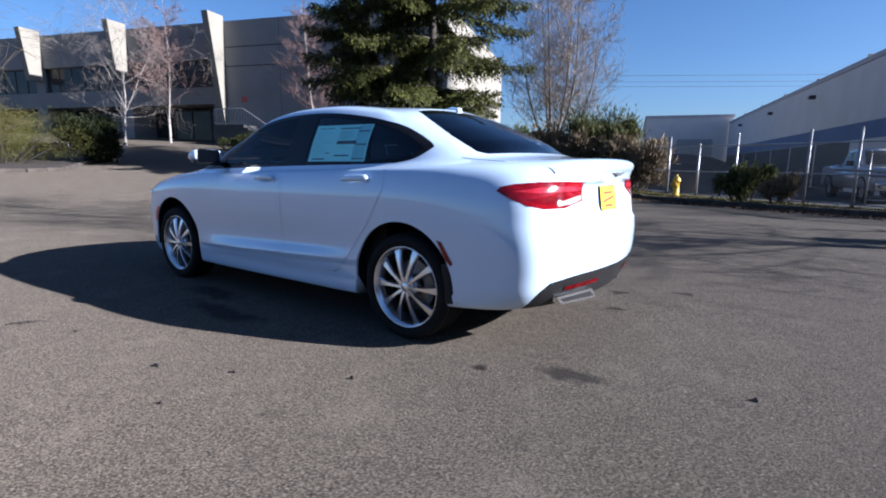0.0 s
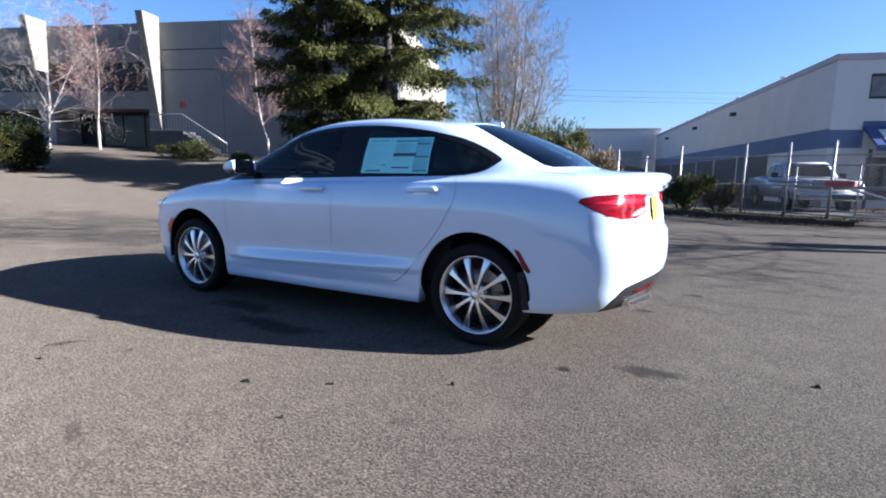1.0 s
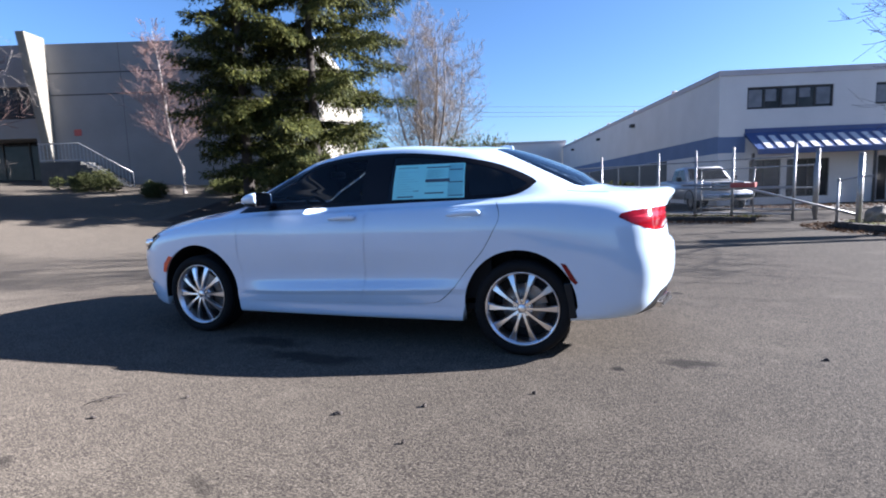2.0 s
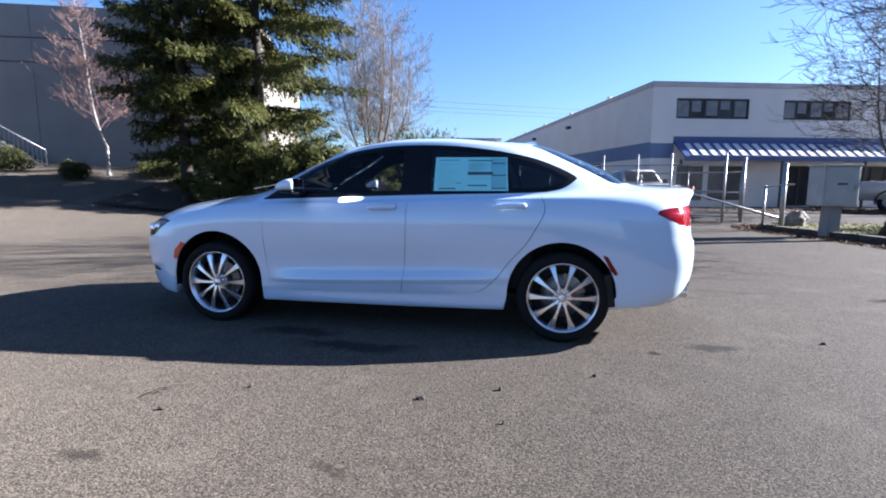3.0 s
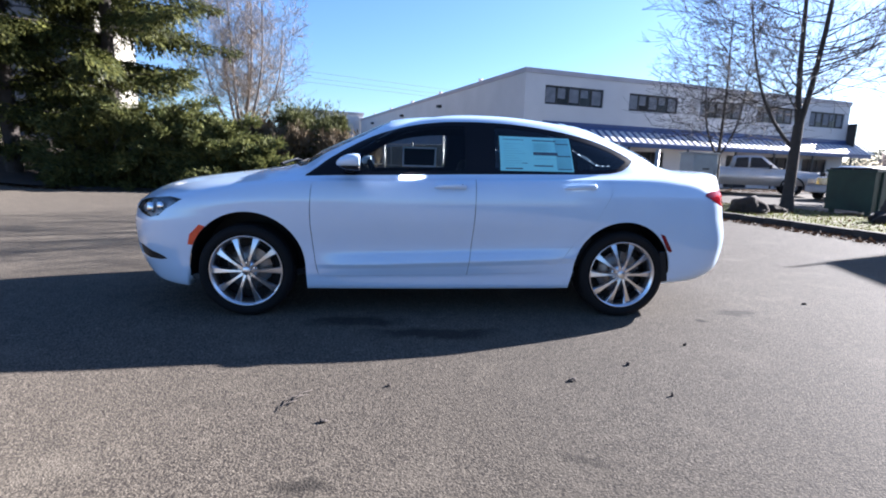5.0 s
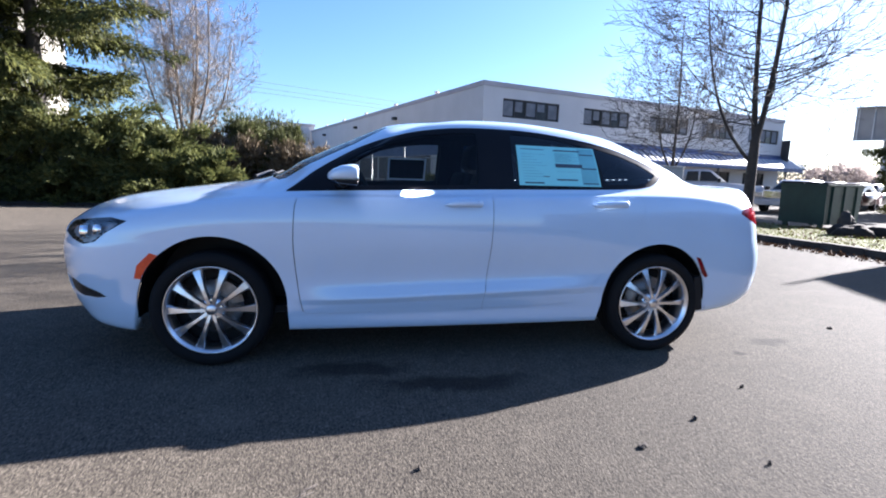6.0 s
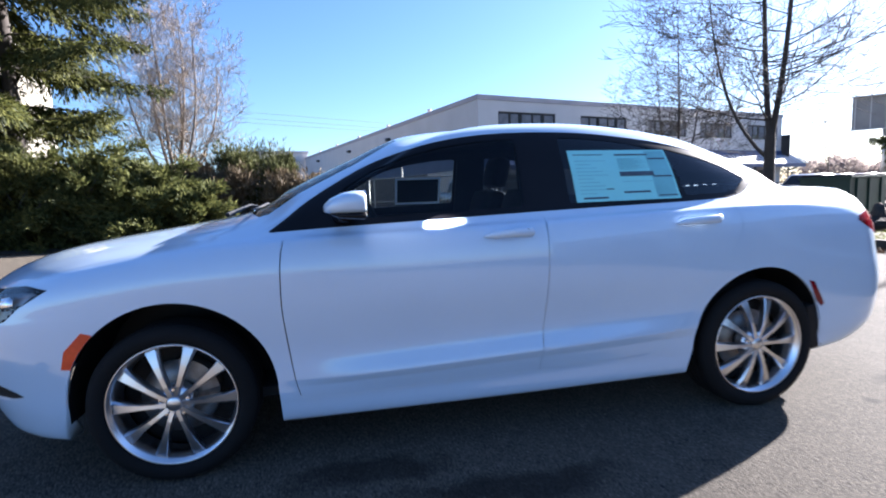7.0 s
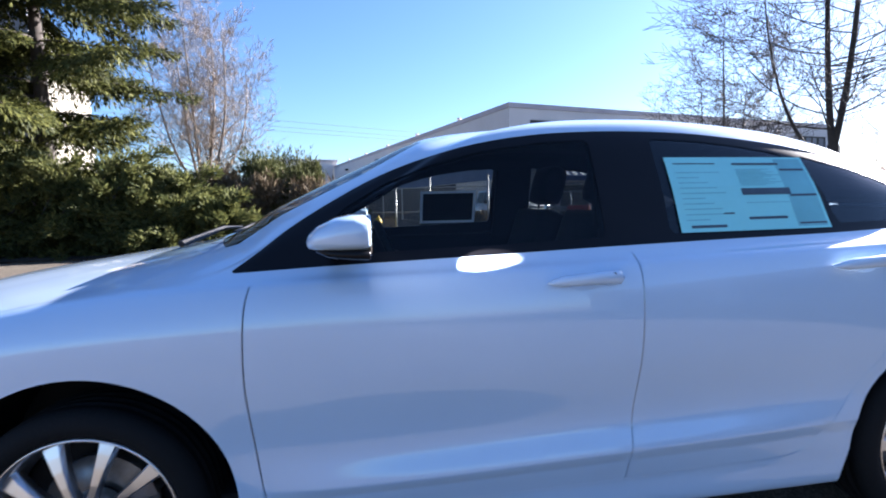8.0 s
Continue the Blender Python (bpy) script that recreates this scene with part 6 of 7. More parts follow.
bare_tree("bare_tree", "small far leafless tree beyond the car park", 44.0, 36.7, 0, 7.4, .10, 47, 3, BARK_PALE, BARK_PALE, depth=3, fork=(4, 6), finest=.012, spread=.8, first=.3)


# ---- far trees and hill ----
def far_woods(name, label, arc, dist, h, seed, material, count):
    """A belt of trees too far off to tell apart."""
    rng = np.random.default_rng(seed)
    a = rng.uniform(*arc, count)
    crown = h * (.72 + .12 * np.sin(a * 37) + .10 * np.sin(a * 91 + 1) + .08 * np.sin(a * 233))
    d = rng.uniform(dist, dist * 1.12, count)
    z = crown * rng.uniform(0, 1, count) ** .8
    c = np.column_stack([np.cos(a) * d, np.sin(a) * d, z])
    ways = rng.normal(0, 1, (count, 3)) + (0, 0, .7)
    tagged(put(name, leaf_mesh(name, c, ways, rng.uniform(.5, 1.1, count), rng.uniform(.3, .7, count), material, seed + 1)), label, "woods", kind="stuff")


far_woods("far_woods", "hazy belt of bare trees on the horizon", (-.25, .75), 125, 6.5, 90, BROOM_FAR, 30000)
far_woods("far_woods", "hazy belt of dark trees on the horizon", (.75, 2.0), 170, 9.0, 91, BUSH_FAR, 16000)
far_woods("far_woods", "hazy belt of dark trees on the horizon", (2.0, 6.0), 190, 11.0, 93, BUSH_FAR, 22000)
hill = bmesh.new()
rows = []
for j, (d, hh) in enumerate(((380, 0), (420, 14), (470, 30), (540, 39), (590, 0))):
    rows.append([hill.verts.new((math.cos(a) * d, math.sin(a) * d, hh * (.75 + .3 * math.sin(a * 5 + 1) + .1 * math.sin(a * 17)))) for a in np.linspace(1.2, 2.3, 50)])
for a, b in zip(rows, rows[1:]):
    for k in range(49):
        hill.faces.new((a[k], a[k + 1], b[k + 1], b[k]))
tagged(part("hill", hill, HILL, None, "", True), "low wooded hill on the horizon", "hill", kind="structure")


# ---- verge, kerbs, grass ----
def kerb_run(points, name="kerb", w=.16, h=.13):
    """A kerb of cast stones laid end to end."""
    k = tagged(new(name), "dirty concrete kerb with leaf litter", "kerb", kind="structure")
    line = [Vector((*p, 0)) for p in points]
    made = 0
    for a, b in zip(line, line[1:]):
        n = max(1, round((b - a).length / .9))
        for i in range(n):
            p, q = a.lerp(b, i / n), a.lerp(b, (i + 1) / n)
            mid, d = (p + q) / 2, (q - p)
            key = round(d.length, 3)
            if key not in STONES:
                bm = box(-d.length / 2 + .004, -w / 2, -.1, d.length / 2 - .004, w / 2, h, .018)
                me = bpy.data.meshes.new("kerb_stone")
                bm.to_mesh(me)
                bm.free()
                me.materials.append(KERB)
                STONES[key] = me
            o = put("kerb_stone", STONES[key], k)
            o.matrix_world = pose(mid.x, mid.y, GH(mid.x, mid.y) + .006 * math.sin(made * 2.3), 0, 0, math.degrees(math.atan2(d.y, d.x)) + .5 * math.sin(made * 1.7))
            made += 1
    return k


STONES = {}
island = curve2([(7.6, 10.3), (6.85, 10.05), (6.65, 9.3), (6.9, 8.4), (7.45, 7.0), (7.85, 5.2), (8.1, 3.2), (8.2, 0.0), (8.3, -6.0)], 3)
kerb_run(island)
verge = island + [(11.0, -6.0), (11.0, 4.5), (10.95, 7.4), (11.0, 9.9), (9.5, 10.6)]
back_kerb = [(-3.2, 14.75), (-1.2, 14.1), (1.0, 13.0), (2.4, 12.35), (4.0, 11.75), (5.4, 11.35)]
kerb_run(back_kerb, "kerb")
back_verge = back_kerb + [(6.0, 12.0), (4.2, 12.7), (2.6, 13.6), (.3, 14.9), (-1.5, 16.2), (-3.6, 17.0)]
left_kerb = [(-19.0, -3.5), (-18.9, 0.0), (-18.9, 2.6), (-19.5, 3.9), (-21.9, 5.3), (-25.9, 8.0)]
kerb_run(left_kerb, "kerb")


def turf(name, label, outline, z, material):
    pts = [Vector(p) for p in outline]
    xs, ys = [p.x for p in pts], [p.y for p in pts]
    grid = [Vector((x, y)) for x in np.arange(min(xs), max(xs), .35) for y in np.arange(min(ys), max(ys), .35)]
    keep = within([tuple(p) for p in pts], np.array([g.x for g in grid]), np.array([g.y for g in grid]))
    allp = pts + [g for g, k in zip(grid, keep) if k]
    v, _, f, *_ = geometry.delaunay_2d_cdt(allp, [(i, (i + 1) % len(pts)) for i in range(len(pts))], [], 1, 1e-5)
    verts = [(p.x, p.y, GH(p.x, p.y) + z + .03 * noise.noise(Vector((p.x * .9, p.y * .9, 3)))) for p in v]
    return tagged(put(name, mesh_of(name, verts, f, material, True)), label, "verge", kind="structure")


turf("grass_verge", "patchy winter grass verge with fallen leaves", verge, .095, GRASS_SOIL)
turf("soil_verge", "leaf-strewn soil strip below the fence", back_verge, .09, BARE_SOIL)
turf("hedge_bed", "bark-covered planting bed", left_kerb + [(-29.5, 9.5), (-30, -3.5)], .09, BARE_SOIL)


def scatter(name, label, outline, count, seed, material, size, z, flat=True, thin=None):
    """Fallen leaves or grass blades over an area."""
    rng = np.random.default_rng(seed)
    xs, ys = np.array([p[0] for p in outline]), np.array([p[1] for p in outline])
    x, y = rng.uniform(xs.min(), xs.max(), count * 3), rng.uniform(ys.min(), ys.max(), count * 3)
    ok = within(list(outline), x, y)
    x, y = x[ok][:count], y[ok][:count]
    c = np.column_stack([x, y, [GH(a, b) + z for a, b in zip(x, y)]])
    ways = rng.normal(0, 1, (len(x), 3)) * (1, 1, .25 if flat else .35) + (0, 0, .08 if flat else 1.6)
    tagged(put(name, leaf_mesh(name, c, ways, rng.uniform(.6, 1.4, len(x)) * size, rng.uniform(.6, 1.4, len(x)) * (thin or size * .6), material, seed + 1)), label, "litter" if flat else "grass", kind="stuff")


def strip(line, a, b):
    """The strip between a line moved by a and by b."""
    return offset(line, a) + offset(line, b)[::-1]


scatter("grass", "short winter grass on the verge", verge, 16000, 100, BLADES, .055, .09, False, .010)
scatter("leaf_litter", "brown fallen leaves along the kerb", strip(island, -.75, .0), 4200, 102, LITTER, .06, .012)
scatter("leaf_litter", "brown fallen leaves on the grass", verge, 1500, 104, LITTER, .06, .13)
scatter("leaf_litter", "brown fallen leaves below the fence", strip(back_kerb, -.9, .1), 2600, 106, LITTER, .07, .012)
scatter("leaf_litter", "brown fallen leaves below the fence", back_verge, 2600, 108, LITTER, .07, .12)
scatter("grass", "rough grass below the fence", back_verge, 5000, 110, BLADES, .09, .09, False, .012)
scatter("leaf_litter", "brown fallen needles at the foot of the junipers", [(-14, 9.9), (-3.6, 10.9), (-3.6, 12.6), (-14, 12.2)], 3200, 112, LITTER, .06, .01)
soil = [(-14.5, 10.6), (-9.0, 10.5), (-4.2, 11.2), (-3.2, 12.6), (-3.6, 14.2), (-9, 16.0), (-14.0, 15.5)]
turf("spruce_bed", "dark needle-strewn soil under the spruce", soil, .04, BARE_SOIL)


shop_strip = [tuple((pose(6.02, 21.33, 0, 0, 0, TURN_TOWN) @ Vector((x, y, 0))).xy) for x, y in ((-1.0, -5.2), (6, -5.6), (14, -5.0), (25, -5.3), (25, -2.6), (14, -2.2), (5, -2.5), (-1.0, -2.0))]
turf("shop_bed", "leaf-strewn planting strip before the shop front", shop_strip, .03, BARE_SOIL)
scatter("leaf_litter", "red-brown fallen leaves before the shop front", shop_strip, 5000, 114, LITTER, .08, .06)


# dark ground sheet laid in for the building's shade behind the fence
YARD_SHADE = mat("yard_shade", (0.040, 0.036, 0.032), (0.026, 0.023, 0.020), rough=1.0, scale=1.2, grain=45, fine=0.6, bump=0.8)
turf("shaded_yard", "dark sheet that gives the shade over the yard behind the fence", [(-5.5, 18.2), (-1.0, 16.4), (4.2, 13.2), (6.6, 13.6), (5.6, 21.0), (-.5, 43.0), (-9.0, 43.0)], .018, YARD_SHADE)


# ---- fence and gate ----
def pole(name, x, y, z0, z1, r, parent, material=GALV):
    bm = tube([(x, y, z0), (x, y, z1)], r, 10)
    tube([(x, y, z1), (x, y, z1 + .03)], [r * 1.25, r * .6], 10, bm)
    return part(name, bm, material, parent, "", True)


def chain_link(parent, p, q, z0, z1, pitch=.085):
    """Woven wire between two posts: two sets of slanting wires."""
    p, q = np.array(p, float), np.array(q, float)
    L, H = np.linalg.norm(q - p), z1 - z0
    d = (q - p) / L
    n = np.array((-d[1], d[0]))
    verts, faces = [], []
    for sign in (1, -1):
        for k in np.arange(-H, L, pitch):
            a, b = max(0, k), min(L, k + H)
            if b - a < .03:
                continue
            ends = [(a, a - k), (b, b - k)]
            for s, h in ends:
                h = h if sign > 0 else H - h
                c = p + d * s
                for off in ((0, .0024), (.0024 * sign, -.0012), (-.0024 * sign, -.0012)):
                    verts.append((c[0] + d[0] * off[0] + n[0] * .001 * sign, c[1] + d[1] * off[0] + n[1] * .001 * sign, z0 + h + off[1]))
            i = len(verts) - 6
            faces += [(i, i + 1, i + 4, i + 3), (i + 1, i + 2, i + 5, i + 4), (i + 2, i, i + 3, i + 5)]
    return put("wire_mesh", mesh_of("wire_mesh", verts, faces, GALV), parent, "chain-link wire mesh")


def fence(points, top=1.75):
    f = thing("chain_link_fence", "galvanised chain-link fence with steel posts and rails", "fence")
    for i, (x, y) in enumerate(points):
        pole("post", x, y, GH(x, y) - .1, GH(x, y) + top + (.28 if i != 1 else 0), .035, f)
    for (x0, y0), (x1, y1) in zip(points, points[1:]):
        for h in (top - .05, top * .52, .18):
            part("rail", tube([(x0, y0, GH(x0, y0) + h), (x1, y1, GH(x1, y1) + h)], .02, 8), GALV, f, "", True)
        chain_link(f, (x0, y0), (x1, y1), GH(x0, y0) + .08, GH(x0, y0) + top - .05)
    return f


fence([(-.80, 15.55), (.25, 14.75), (1.35, 14.25), (3.1, 13.4), (4.1, 12.85), (5.0, 12.35), (6.3, 11.6)])
fence([(-6.5, 17.8), (-3.8, 16.9), (-.83, 15.62)])
gate = thing("swing_gate", "galvanised tubular gate standing half open beside its posts", "gate")
pole("gate_post", 6.85, 9.15, -.05, 1.58, .055, gate)
pole("gate_post", 6.55, 9.42, -.05, 1.05, .03, gate)
pole("gate_post", 6.9, 11.9, -.05, 1.85, .05, gate)
part("gate_arm", tube([(6.82, 9.2, .28), (4.75, 10.75, .98), (3.6, 11.6, 1.02)], .028, 8), GALV, gate, "", True)
part("gate_rail", tube([(6.85, 9.2, 1.1), (6.55, 9.42, 1.02)], .02, 8), GALV, gate, "", True)
part("gate_latch", box(6.86, 9.10, 1.08, 7.06, 9.16, 1.13, .01), GALV, gate)
weight = box(-.30, -.05, -.06, .30, .05, .06, .012)
part("counterweight", weight, SIGN_RED, gate, "dark red reflector board").matrix_world = pose(4.92, 10.6, .98, 0, 0, -36)
leaf_gate = thing("gate_leaf", "open chain-link gate leaf behind the posts", "gate")
for h in (.25, .85, 1.45):
    part("rail", tube([(6.9, 11.9, h), (4.4, 13.9, h)], .02, 8), GALV, leaf_gate, "", True)
for t in (0.02, .5, 1.0):
    pole("upright", 6.9 - 2.5 * t, 11.9 + 2.0 * t, .12, 1.47, .02, leaf_gate)
chain_link(leaf_gate, (6.9, 11.9), (4.4, 13.9), .25, 1.45)

# a hydrant shape stands in for a yellowish plant by the fence
plant_shape = thing("plant_stand_in", "hydrant-shaped yellow stand-in for a plant on the verge", "hydrant", pose(-.35, 14.75, .09))
part("barrel", lathe([(0, 0), (.15, 0), (.15, .04), (.10, .05), (.10, .46), (.13, .47), (.13, .51), (.11, .56), (.07, .64), (.03, .67), (.03, .71), (0, .71)], 24, axis="z"), PLANT_YELLOW, plant_shape, "", True)
for a, r in ((0, .06), (180, .06), (90, .075)):
    o = part("outlet", lathe([(0, .17), (r, .17), (r, .12), (r * .8, .10), (r * .8, 0), (0, 0)], 16), PLANT_YELLOW, plant_shape, "", True)
    o.location = (0, 0, .36)
    o.rotation_euler = (0, 0, radians(a))

# ---- utility cabinet ----
ub = thing("utility_cabinet", "weathered grey metal cabinet on a concrete pedestal", "cabinet", pose(7.2, 7.72, .08, 0, 0, 12))
part("pedestal", prism([(-.15, -.1), (.13, -.1), (.13, .60), (-.13, .60)], -.12, .12), CONCRETE, ub, "pale concrete pedestal")
part("housing", box(-.38, -.22, .58, .38, .24, 1.40, .02), BOX_GREY, ub)
part("lid", box(-.41, -.25, 1.40, .41, .27, 1.44, .015), BOX_GREY, ub)
part("door", box(-.34, -.235, .63, .34, -.222, 1.36, .004), BOX_GREY, ub)
part("nameplate", box(-.10, -.242, 1.02, .10, -.2355, 1.06), FRAME_DARK, ub, "small dark nameplate bar")
part("latch", box(.25, -.255, .92, .30, -.235, 1.02, .006), GALV, ub)


def stone(name, label, x, y, z, sx, sy, sz, seed, material=ROCK, category="rock"):
    bm = bmesh.new()
    bmesh.ops.create_icosphere(bm, subdivisions=4, radius=1)
    for v in bm.verts:
        n = noise.fractal(v.co * 1.4 + Vector((seed, seed * 2, 0)), .9, 2.1, 5)
        v.co = v.co * (1 + .30 * n)
        v.co = Vector((v.co.x * sx, v.co.y * sy, max(-.12, v.co.z * sz)))
    o = part(name, bm, material, None, "", True)
    o.matrix_world = pose(x, y, z, 0, 0, seed * 40)
    return tagged(o, label, category)


stone("boulder", "pale grey boulder beside the gate post", 7.35, 9.55, .18, .26, .22, .26, 1)
stone("soil_mound", "heap of dark soil and leaves on the verge", 8.55, 7.6, .08, .55, .40, .36, 2, BARE_SOIL, "mound")
stone("soil_mound", "low heap of dark soil and leaves", 9.2, 7.6, .08, .34, .30, .20, 3, BARE_SOIL, "mound")
stone("soil_mound", "heap of dark soil on the grass", 10.45, 5.5, .10, .52, .4, .26, 5, BARE_SOIL, "mound")
stone("tree_stump", "dark rotten stump on the grass", 10.5, 5.7, .12, .22, .2, .45, 6, BARK, "stump")
stone("soil_mound", "heap of dark soil on the grass", 11.0, 5.4, .08, .4, .35, .2, 7, BARE_SOIL, "mound")


# ---- dumpster ----
def dumpster():
    d = thing("dumpster", "dark green steel dumpster with sloping sides", "dumpster", pose(12.1, 7.72, 0, 0, 0, 8) @ Matrix.Diagonal((.72, 1.0, 1.0, 1.0)))
    bm = prism([(0, .12), (1.85, .12), (1.95, 1.18), (-.05, 1.18)], 0, 1.3)
    part("bin", bm, DUMP_GREEN, d)
    for x in (.25, .9, 1.55):
        part("rib", box(x, -.045, .14, x + .08, 0, 1.16, .006), DUMP_GREEN, d)
    part("rim", box(-.09, -.05, 1.16, 1.99, 1.35, 1.22, .012), DUMP_GREEN, d)
    for y0, y1 in ((0, .62), (.66, 1.28)):
        part("lid", box(-.03, y0, 1.22, 1.93, y1, 1.27, .015), BLACK_PLASTIC, d, "black plastic lid")
    part("fork_pocket", box(1.93, .3, .55, 2.08, .5, .72, .01), GALV, d)
    part("fork_pocket", box(1.93, .8, .55, 2.08, 1.0, .72, .01), GALV, d)
    for x in (.15, 1.65):
        for y in (.15, 1.15):
            part("skid", box(x - .06, y - .06, 0, x + .06, y + .06, .13, .008), DUMP_GREEN, d)
    return d


dumpster()
board = thing("fallen_board", "pale plywood offcut lying beside the dumpster", "board", pose(13.2, 7.35, .02, 4, 0, 25))
part("sheet", box(-.35, -.2, 0, .35, .2, .02, .003), CONCRETE_FIN, board)


# ---- parked vehicles ----
def vehicle(name, label, m, paint, profile, cabin, width, axles, wheel_r, panes, category, group=""):
    """A parked vehicle: bevelled lower body, narrower cabin with panes, wheels, lamps and bumpers."""
    v = thing(name, label, category, m, group)
    low = prism(profile, -width / 2, width / 2)
    bmesh.ops.bevel(low, geom=low.edges[:], offset=.06, segments=3, affect="EDGES")
    part("body", low, paint, v, "", True)
    top = prism(cabin, -width / 2 + .10, width / 2 - .10)
    zs = [p[1] for p in cabin]
    for q in top.verts:
        q.co.y *= 1 - .16 * (q.co.z - min(zs)) / (max(zs) - min(zs))
    bmesh.ops.bevel(top, geom=top.edges[:], offset=.05, segments=2, affect="EDGES")
    part("cabin", top, paint, v, "", True)
    for pane in panes:
        for s in (-1, 1):
            g = prism(pane, -.006, .006)
            for q in g.verts:
                f = 1 - .16 * (q.co.z - min(zs)) / (max(zs) - min(zs))
                q.co.y += s * ((width / 2 - .10) * f + .004)
            part("side_window", g, WINDOW_DARK, v)
    (fx0, fz0), (fx1, fz1) = cabin[-1], cabin[-2]
    for (ax, az), (bx, bz), name_ in ((cabin[-1], cabin[-2], "windscreen"), (cabin[0], cabin[1], "rear_screen")):
        g = bmesh.new()
        dx, dz = bx - ax, bz - az
        n = Vector((dz, 0, -dx)).normalized() * (1 if name_ == "windscreen" else -1)
        pts = []
        for t, s in ((.12, -1), (.12, 1), (.88, 1), (.88, -1)):
            z = az + dz * t
            f = 1 - .16 * (z - min(zs)) / (max(zs) - min(zs))
            pts.append(Vector((ax + dx * t, s * (width / 2 - .22) * f, z)) + n * .008)
        g.faces.new([g.verts.new(p) for p in pts])
        bmesh.ops.solidify(g, geom=g.faces[:], thickness=.004)
        part(name_, g, WINDOW_DARK, v)
    for x in axles:
        for s in (-1, 1):
            w = part("wheel", lathe([(wheel_r * .55, -.10), (wheel_r * .9, -.12), (wheel_r, -.09), (wheel_r, .09), (wheel_r * .9, .12), (wheel_r * .55, .10), (wheel_r * .55, -.10)], 28), RUBBER, v, "", True)
            w.location = (x, s * (width / 2 - .14), wheel_r)
            part("rim", lathe([(0, -.075), (wheel_r * .18, -.10), (wheel_r * .3, -.07), (wheel_r * .5, -.085), (wheel_r * .56, -.10), (wheel_r * .56, .09), (0, .09)], 20), ALLOY_DARK, w, "", True)
            a = lathe([(wheel_r * 1.02, -.02), (wheel_r * 1.17, -.02), (wheel_r * 1.17, .015), (wheel_r * 1.02, .015)], 28)
            bmesh.ops.delete(a, geom=[f for f in a.faces if f.calc_center_median().z < -.05], context="FACES")
            arch_ob = part("wheel_arch", a, BLACK_PLASTIC, v)
            arch_ob.location = (x, s * (width / 2 + .004), wheel_r)
    xs = [p[0] for p in profile]
    f, r = max(xs), min(xs)
    mid = (profile[0][1] + max(p[1] for p in profile)) / 2
    part("front_bumper", box(f - .12, -width / 2 + .04, profile[0][1] + .02, f + .10, width / 2 - .04, profile[0][1] + .24, .04), CHROME if "pickup" in name else paint, v)
    part("rear_bumper", box(r - .10, -width / 2 + .06, profile[0][1] + .02, r + .1, width / 2 - .06, profile[0][1] + .22, .04), CHROME if "pickup" in name else paint, v)
    part("grille", box(f - .02, -width / 2 + .40, mid - .02, f + .025, width / 2 - .40, mid + .30, .02), CHROME, v)
    for s in (-1, 1):
        part("headlight", box(f - .10, s * (width / 2 - .22) - .16, mid + .02, f + .018, s * (width / 2 - .22) + .16, mid + .22, .02), CLEAR_LENS, v)
        part("tail_light", box(r - .012, s * (width / 2 - .12) - .08, mid, r + .05, s * (width / 2 - .12) + .08, mid + .30, .02), RED_LENS, v)
        part("mirror", box(cabin[-1][0] - .45, s * (width / 2 + .10) - .10, cabin[-1][1] + .02, cabin[-1][0] - .33, s * (width / 2 + .10) + .10, cabin[-1][1] + .20, .03), BLACK_PLASTIC, v)
    return v


PICKUP_BODY = [(-2.6, .42), (2.55, .42), (2.62, .80), (2.55, 1.05), (1.1, 1.16), (-.75, 1.18), (-.76, 1.16), (-2.6, 1.16)]
PICKUP_CAB = [(-.80, 1.14), (-.66, 1.72), (.42, 1.74), (1.15, 1.14)]
PICKUP_PANES = [[(-.62, 1.20), (-.55, 1.62), (-.08, 1.65), (-.08, 1.20)], [(.0, 1.20), (.0, 1.65), (.40, 1.64), (.86, 1.22)]]
vehicle("pickup_truck", "silver crew-cab pickup parked before the awning", pose(16.8, 19.1, -.014, 0, 0, -32) @ Matrix.Diagonal((1.06, 1.0, 1.06, 1.0)), TRUCK_GREY, PICKUP_BODY, PICKUP_CAB, 1.95, (-1.6, 1.65), .39, PICKUP_PANES, "pickup truck", "parked vehicles")
vehicle("pickup_truck", "white pickup truck parked behind the fence", pose(5.0, 19.2, -.02, 0, 0, -76) @ Matrix.Scale(.98, 4), TRUCK_WHITE, PICKUP_BODY, PICKUP_CAB, 1.95, (-1.6, 1.65), .39, PICKUP_PANES, "pickup truck", "parked vehicles")
CAR_BODY = [(-2.2, .30), (2.15, .30), (2.25, .60), (2.1, .82), (.95, .95), (-1.5, .98), (-2.25, .95)]
CAR_CAB = [(-1.75, .93), (-1.05, 1.42), (.1, 1.44), (1.0, .92)]
CAR_PANES = [[(-1.3, 1.0), (-.9, 1.34), (-.38, 1.37), (-.38, .99)], [(-.30, .99), (-.30, 1.37), (.08, 1.36), (.72, .99)]]
for k, (x, y, a, paint, what) in enumerate(((25.2, 18.4, 205, CAR_DARK, "dark red"), (28.8, 20.5, 205, CAR_BLACK, "black"), (23.0, 17.9, 200, CAR_BLACK, "dark"), (19.2, 15.6, 205, TRUCK_WHITE, "white"), (32.5, 22.5, 205, CAR_DARK, "dark red"), (36, 25, 205, CAR_BLACK, "black"))):
    vehicle("parked_car", f"{what} car parked in the far row", pose(x, y, 0, 0, 0, a), paint, CAR_BODY, CAR_CAB, 1.78, (-1.35, 1.35), .32, CAR_PANES, "car", "parked vehicles")

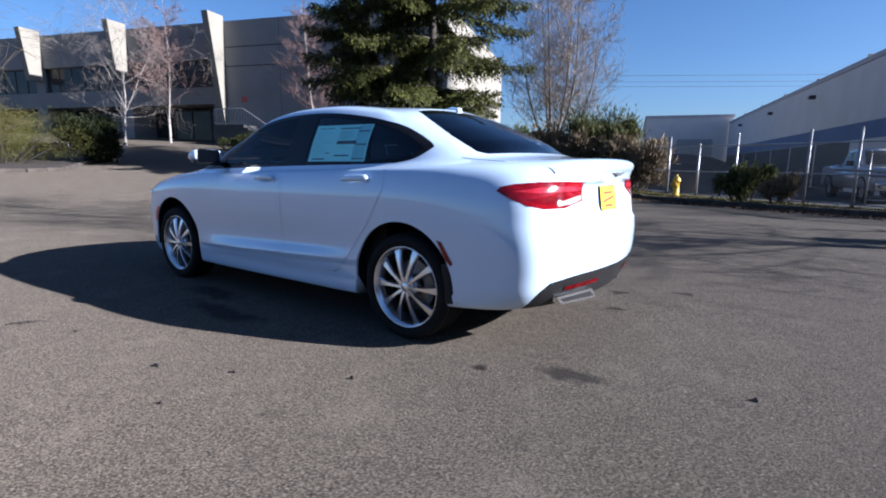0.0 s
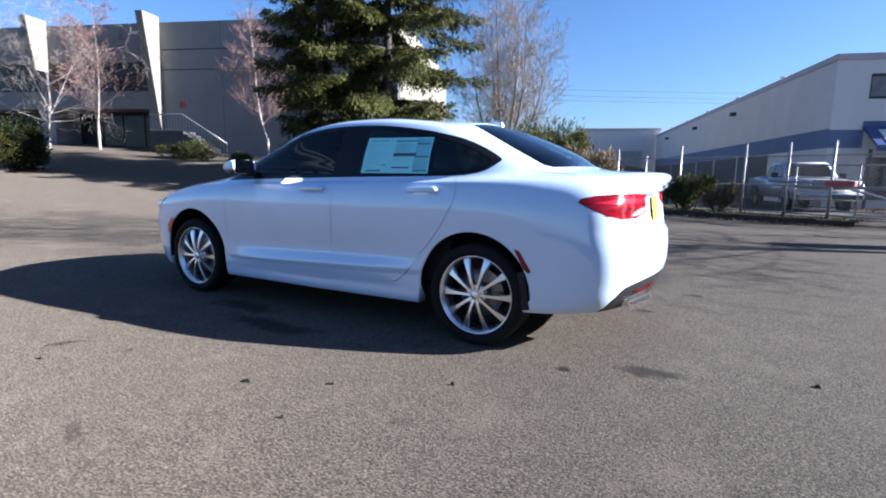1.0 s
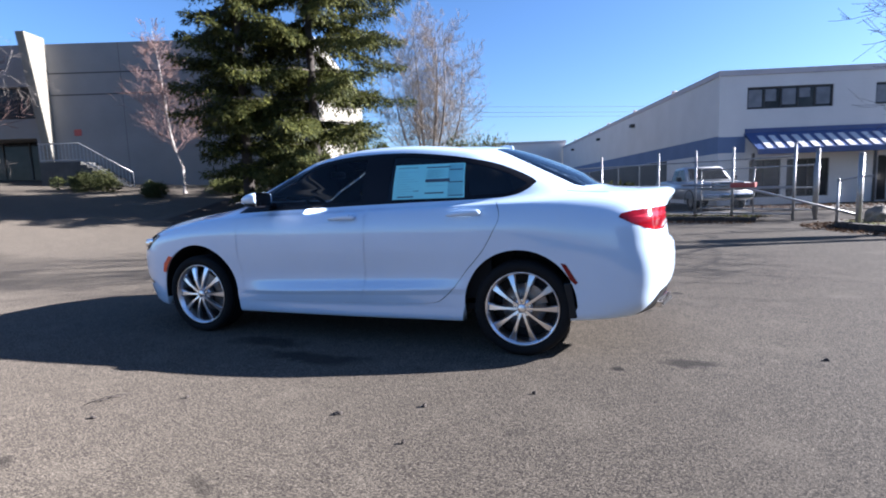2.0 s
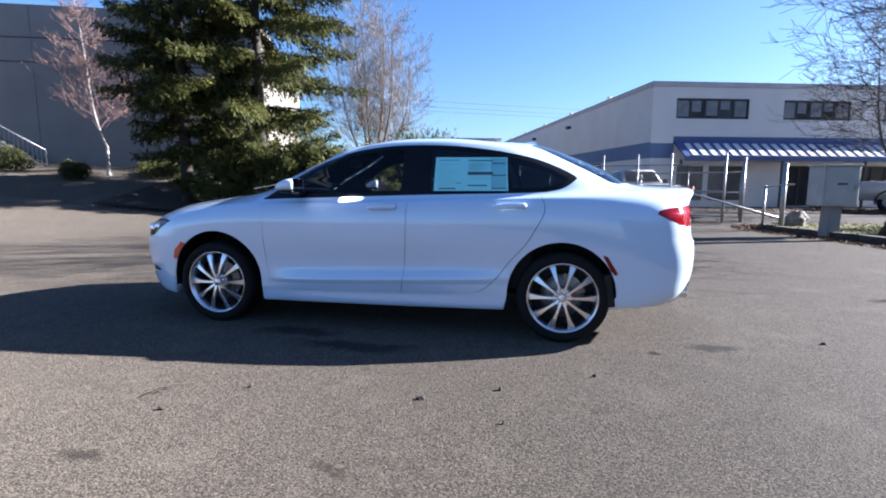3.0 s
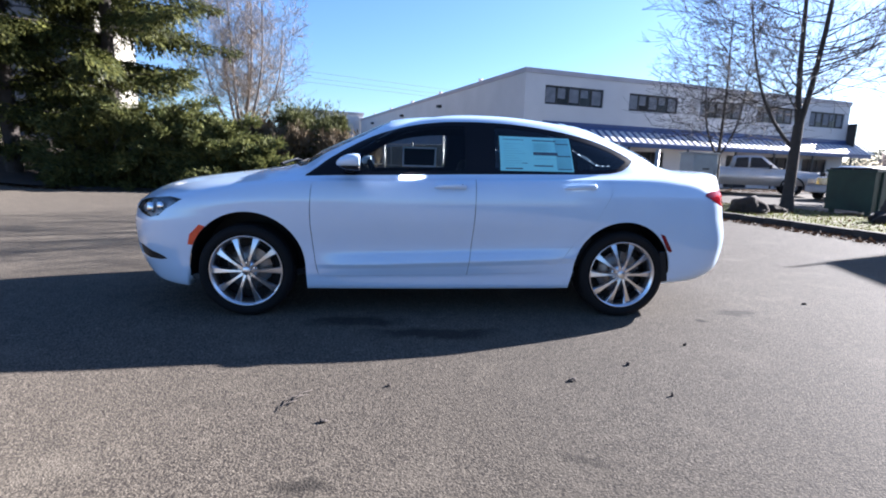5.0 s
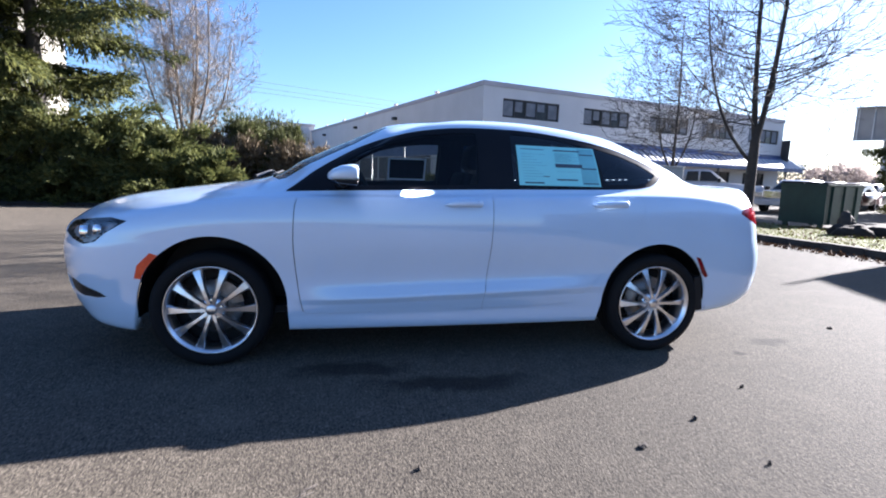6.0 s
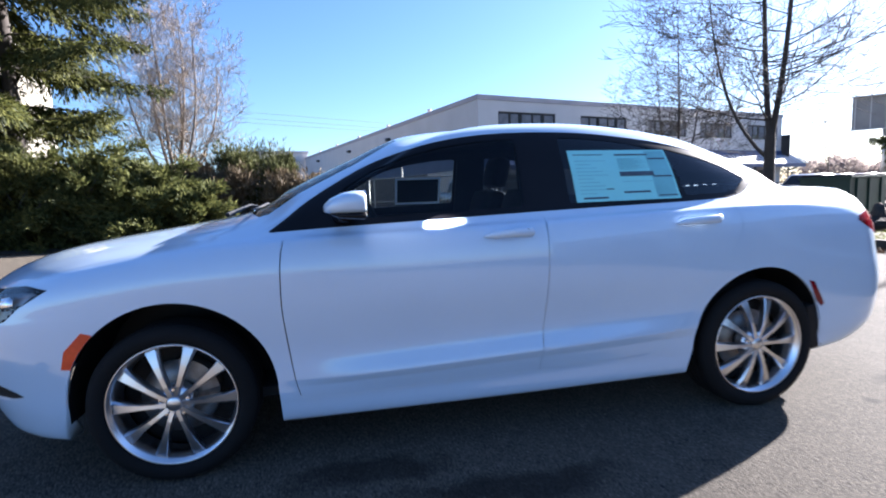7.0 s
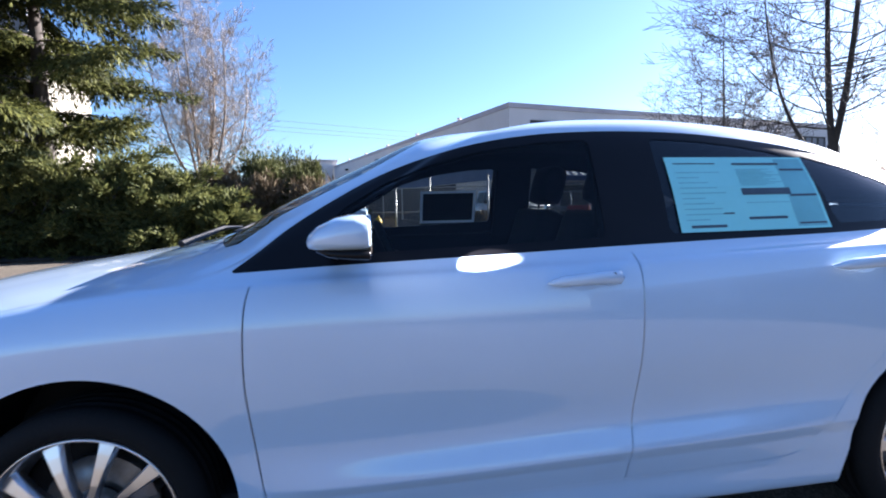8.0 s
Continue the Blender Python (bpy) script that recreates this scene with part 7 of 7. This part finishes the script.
# ---- billboard, pole and wires ----
bb = thing("billboard", "grey back of a roadside billboard on a steel post", "billboard", pose(42.5, 30.7, 0, 0, 0, -51))
part("post", tube([(0, 0, -.2), (0, 0, 5.6)], .22, 12), GALV, bb, "", True)
part("panel", box(-2.2, -.25, 5.2, 2.2, .05, 7.8, .03), BILLBOARD, bb)
for z in (5.15, 7.8):
    part("catwalk", box(-2.3, -.7, z - .05, 2.3, -.25, z + .02), GALV, bb)
for k in range(5):
    part("brace", box(-2.0 + 1.0 * k - .04, -.33, 5.2, -2.0 + 1.0 * k + .04, -.25, 8.0), GALV, bb)
lines = thing("power_lines", "three thin power lines across the sky", "power lines")
for z in (9.8, 9.2, 8.75):
    pts = [(.866 * d, 57 + .5 * d, z + .25 * (d / 40) ** 2) for d in np.linspace(-60, 60, 31)]
    part("wire", tube(pts, .014, 4), WIRE, lines)

# ---- stair and rails at the concrete building ----
# the stair's shade is put into its concrete colour
STAIR_SHADE = mat("shade_toned_concrete", (0.075, 0.075, 0.072), (0.05, 0.05, 0.048), rough=0.95, scale=2, grain=20, fine=0.4)
st = thing("entrance_stair", "concrete stair toned dark for shade, with a dull steel railing against the wall", "stair", pose(-28.5, 15.2, 0, 0, 0, 20.0))
part("landing", box(1.2, -1.5, 1.4, 3.3, -.01, 3.25, .01), STAIR_SHADE, st)
for k in range(9):
    part("step", box(3.3 + .30 * k, -1.5, 1.3, 3.6 + .30 * k, -.01, 3.25 - .18 * (k + 1), .008), STAIR_SHADE, st)
rails = [(1.2, 4.2), (3.3, 4.2), (6.0, 2.58)]
for dz in (0, -.85):
    part("handrail", tube([(x, -1.45, z + dz) for x, z in rails], .035, 8), GALV, st, "dull steel handrail", True)
for k in range(26):
    x = 1.25 + .19 * k
    z = 4.2 if x < 3.3 else 4.2 - .6 * (x - 3.3)
    part("baluster", tube([(x, -1.45, z - .85), (x, -1.45, z)], .02, 6), GALV, st)
low_rail = thing("white_railing", "low white railing before the entrance", "railing", pose(-27.5, 7.6, 1.75, 0, 0, TURN_TOWN))
for z in (.25, .5, .75):
    part("rail", box(-1.6, -.02, z, 1.6, .02, z + .06, .006), TRUCK_WHITE, low_rail)
for x in (-1.6, -.8, 0, .8, 1.6):
    part("post", box(x - .03, -.03, 0, x + .03, .03, .85, .006), TRUCK_WHITE, low_rail)

# ---- small litter on the asphalt ----
for k, (x, y, s, a) in enumerate(((.62, -2.01, .026, 20), (1.02, -1.81, .016, 70), (-.78, -2.19, .10, 60), (-.63, -2.40, .02, 10), (1.07, -2.20, .012, 50), (3.21, -.53, .02, 120), (-.35, -2.05, .012, 80), (1.55, -1.5, .012, 10))):
    rng = np.random.default_rng(300 + k)
    bm = bmesh.new()
    if k == 2:
        for j in range(4):
            q = Vector((rng.normal(0, .03), rng.normal(0, .01), .006))
            tube([q + Vector((-.05, 0, 0)), q + Vector((0, .012, .006)), q + Vector((.06, -.01, 0))], .0025, 5, bm)
    else:
        bmesh.ops.create_icosphere(bm, subdivisions=3, radius=1)
        for v in bm.verts:
            n = noise.noise(v.co * 1.7 + Vector((k * 3.1, 0, 0)))
            v.co = Vector((v.co.x * s * (1 + .5 * n), v.co.y * s * .55 * (1 + .5 * n), max(0, v.co.z * .014 * (1 + n))))
    o = part("dead_leaf" if k != 2 else "twig", bm, BARK, None, "", True)
    o.matrix_world = pose(x, y, -.012, 0, 0, a)
    tagged(o, "dark curled leaf lying on the asphalt" if k != 2 else "thin dark twig lying on the asphalt", "leaf" if k != 2 else "twig", "ground litter")
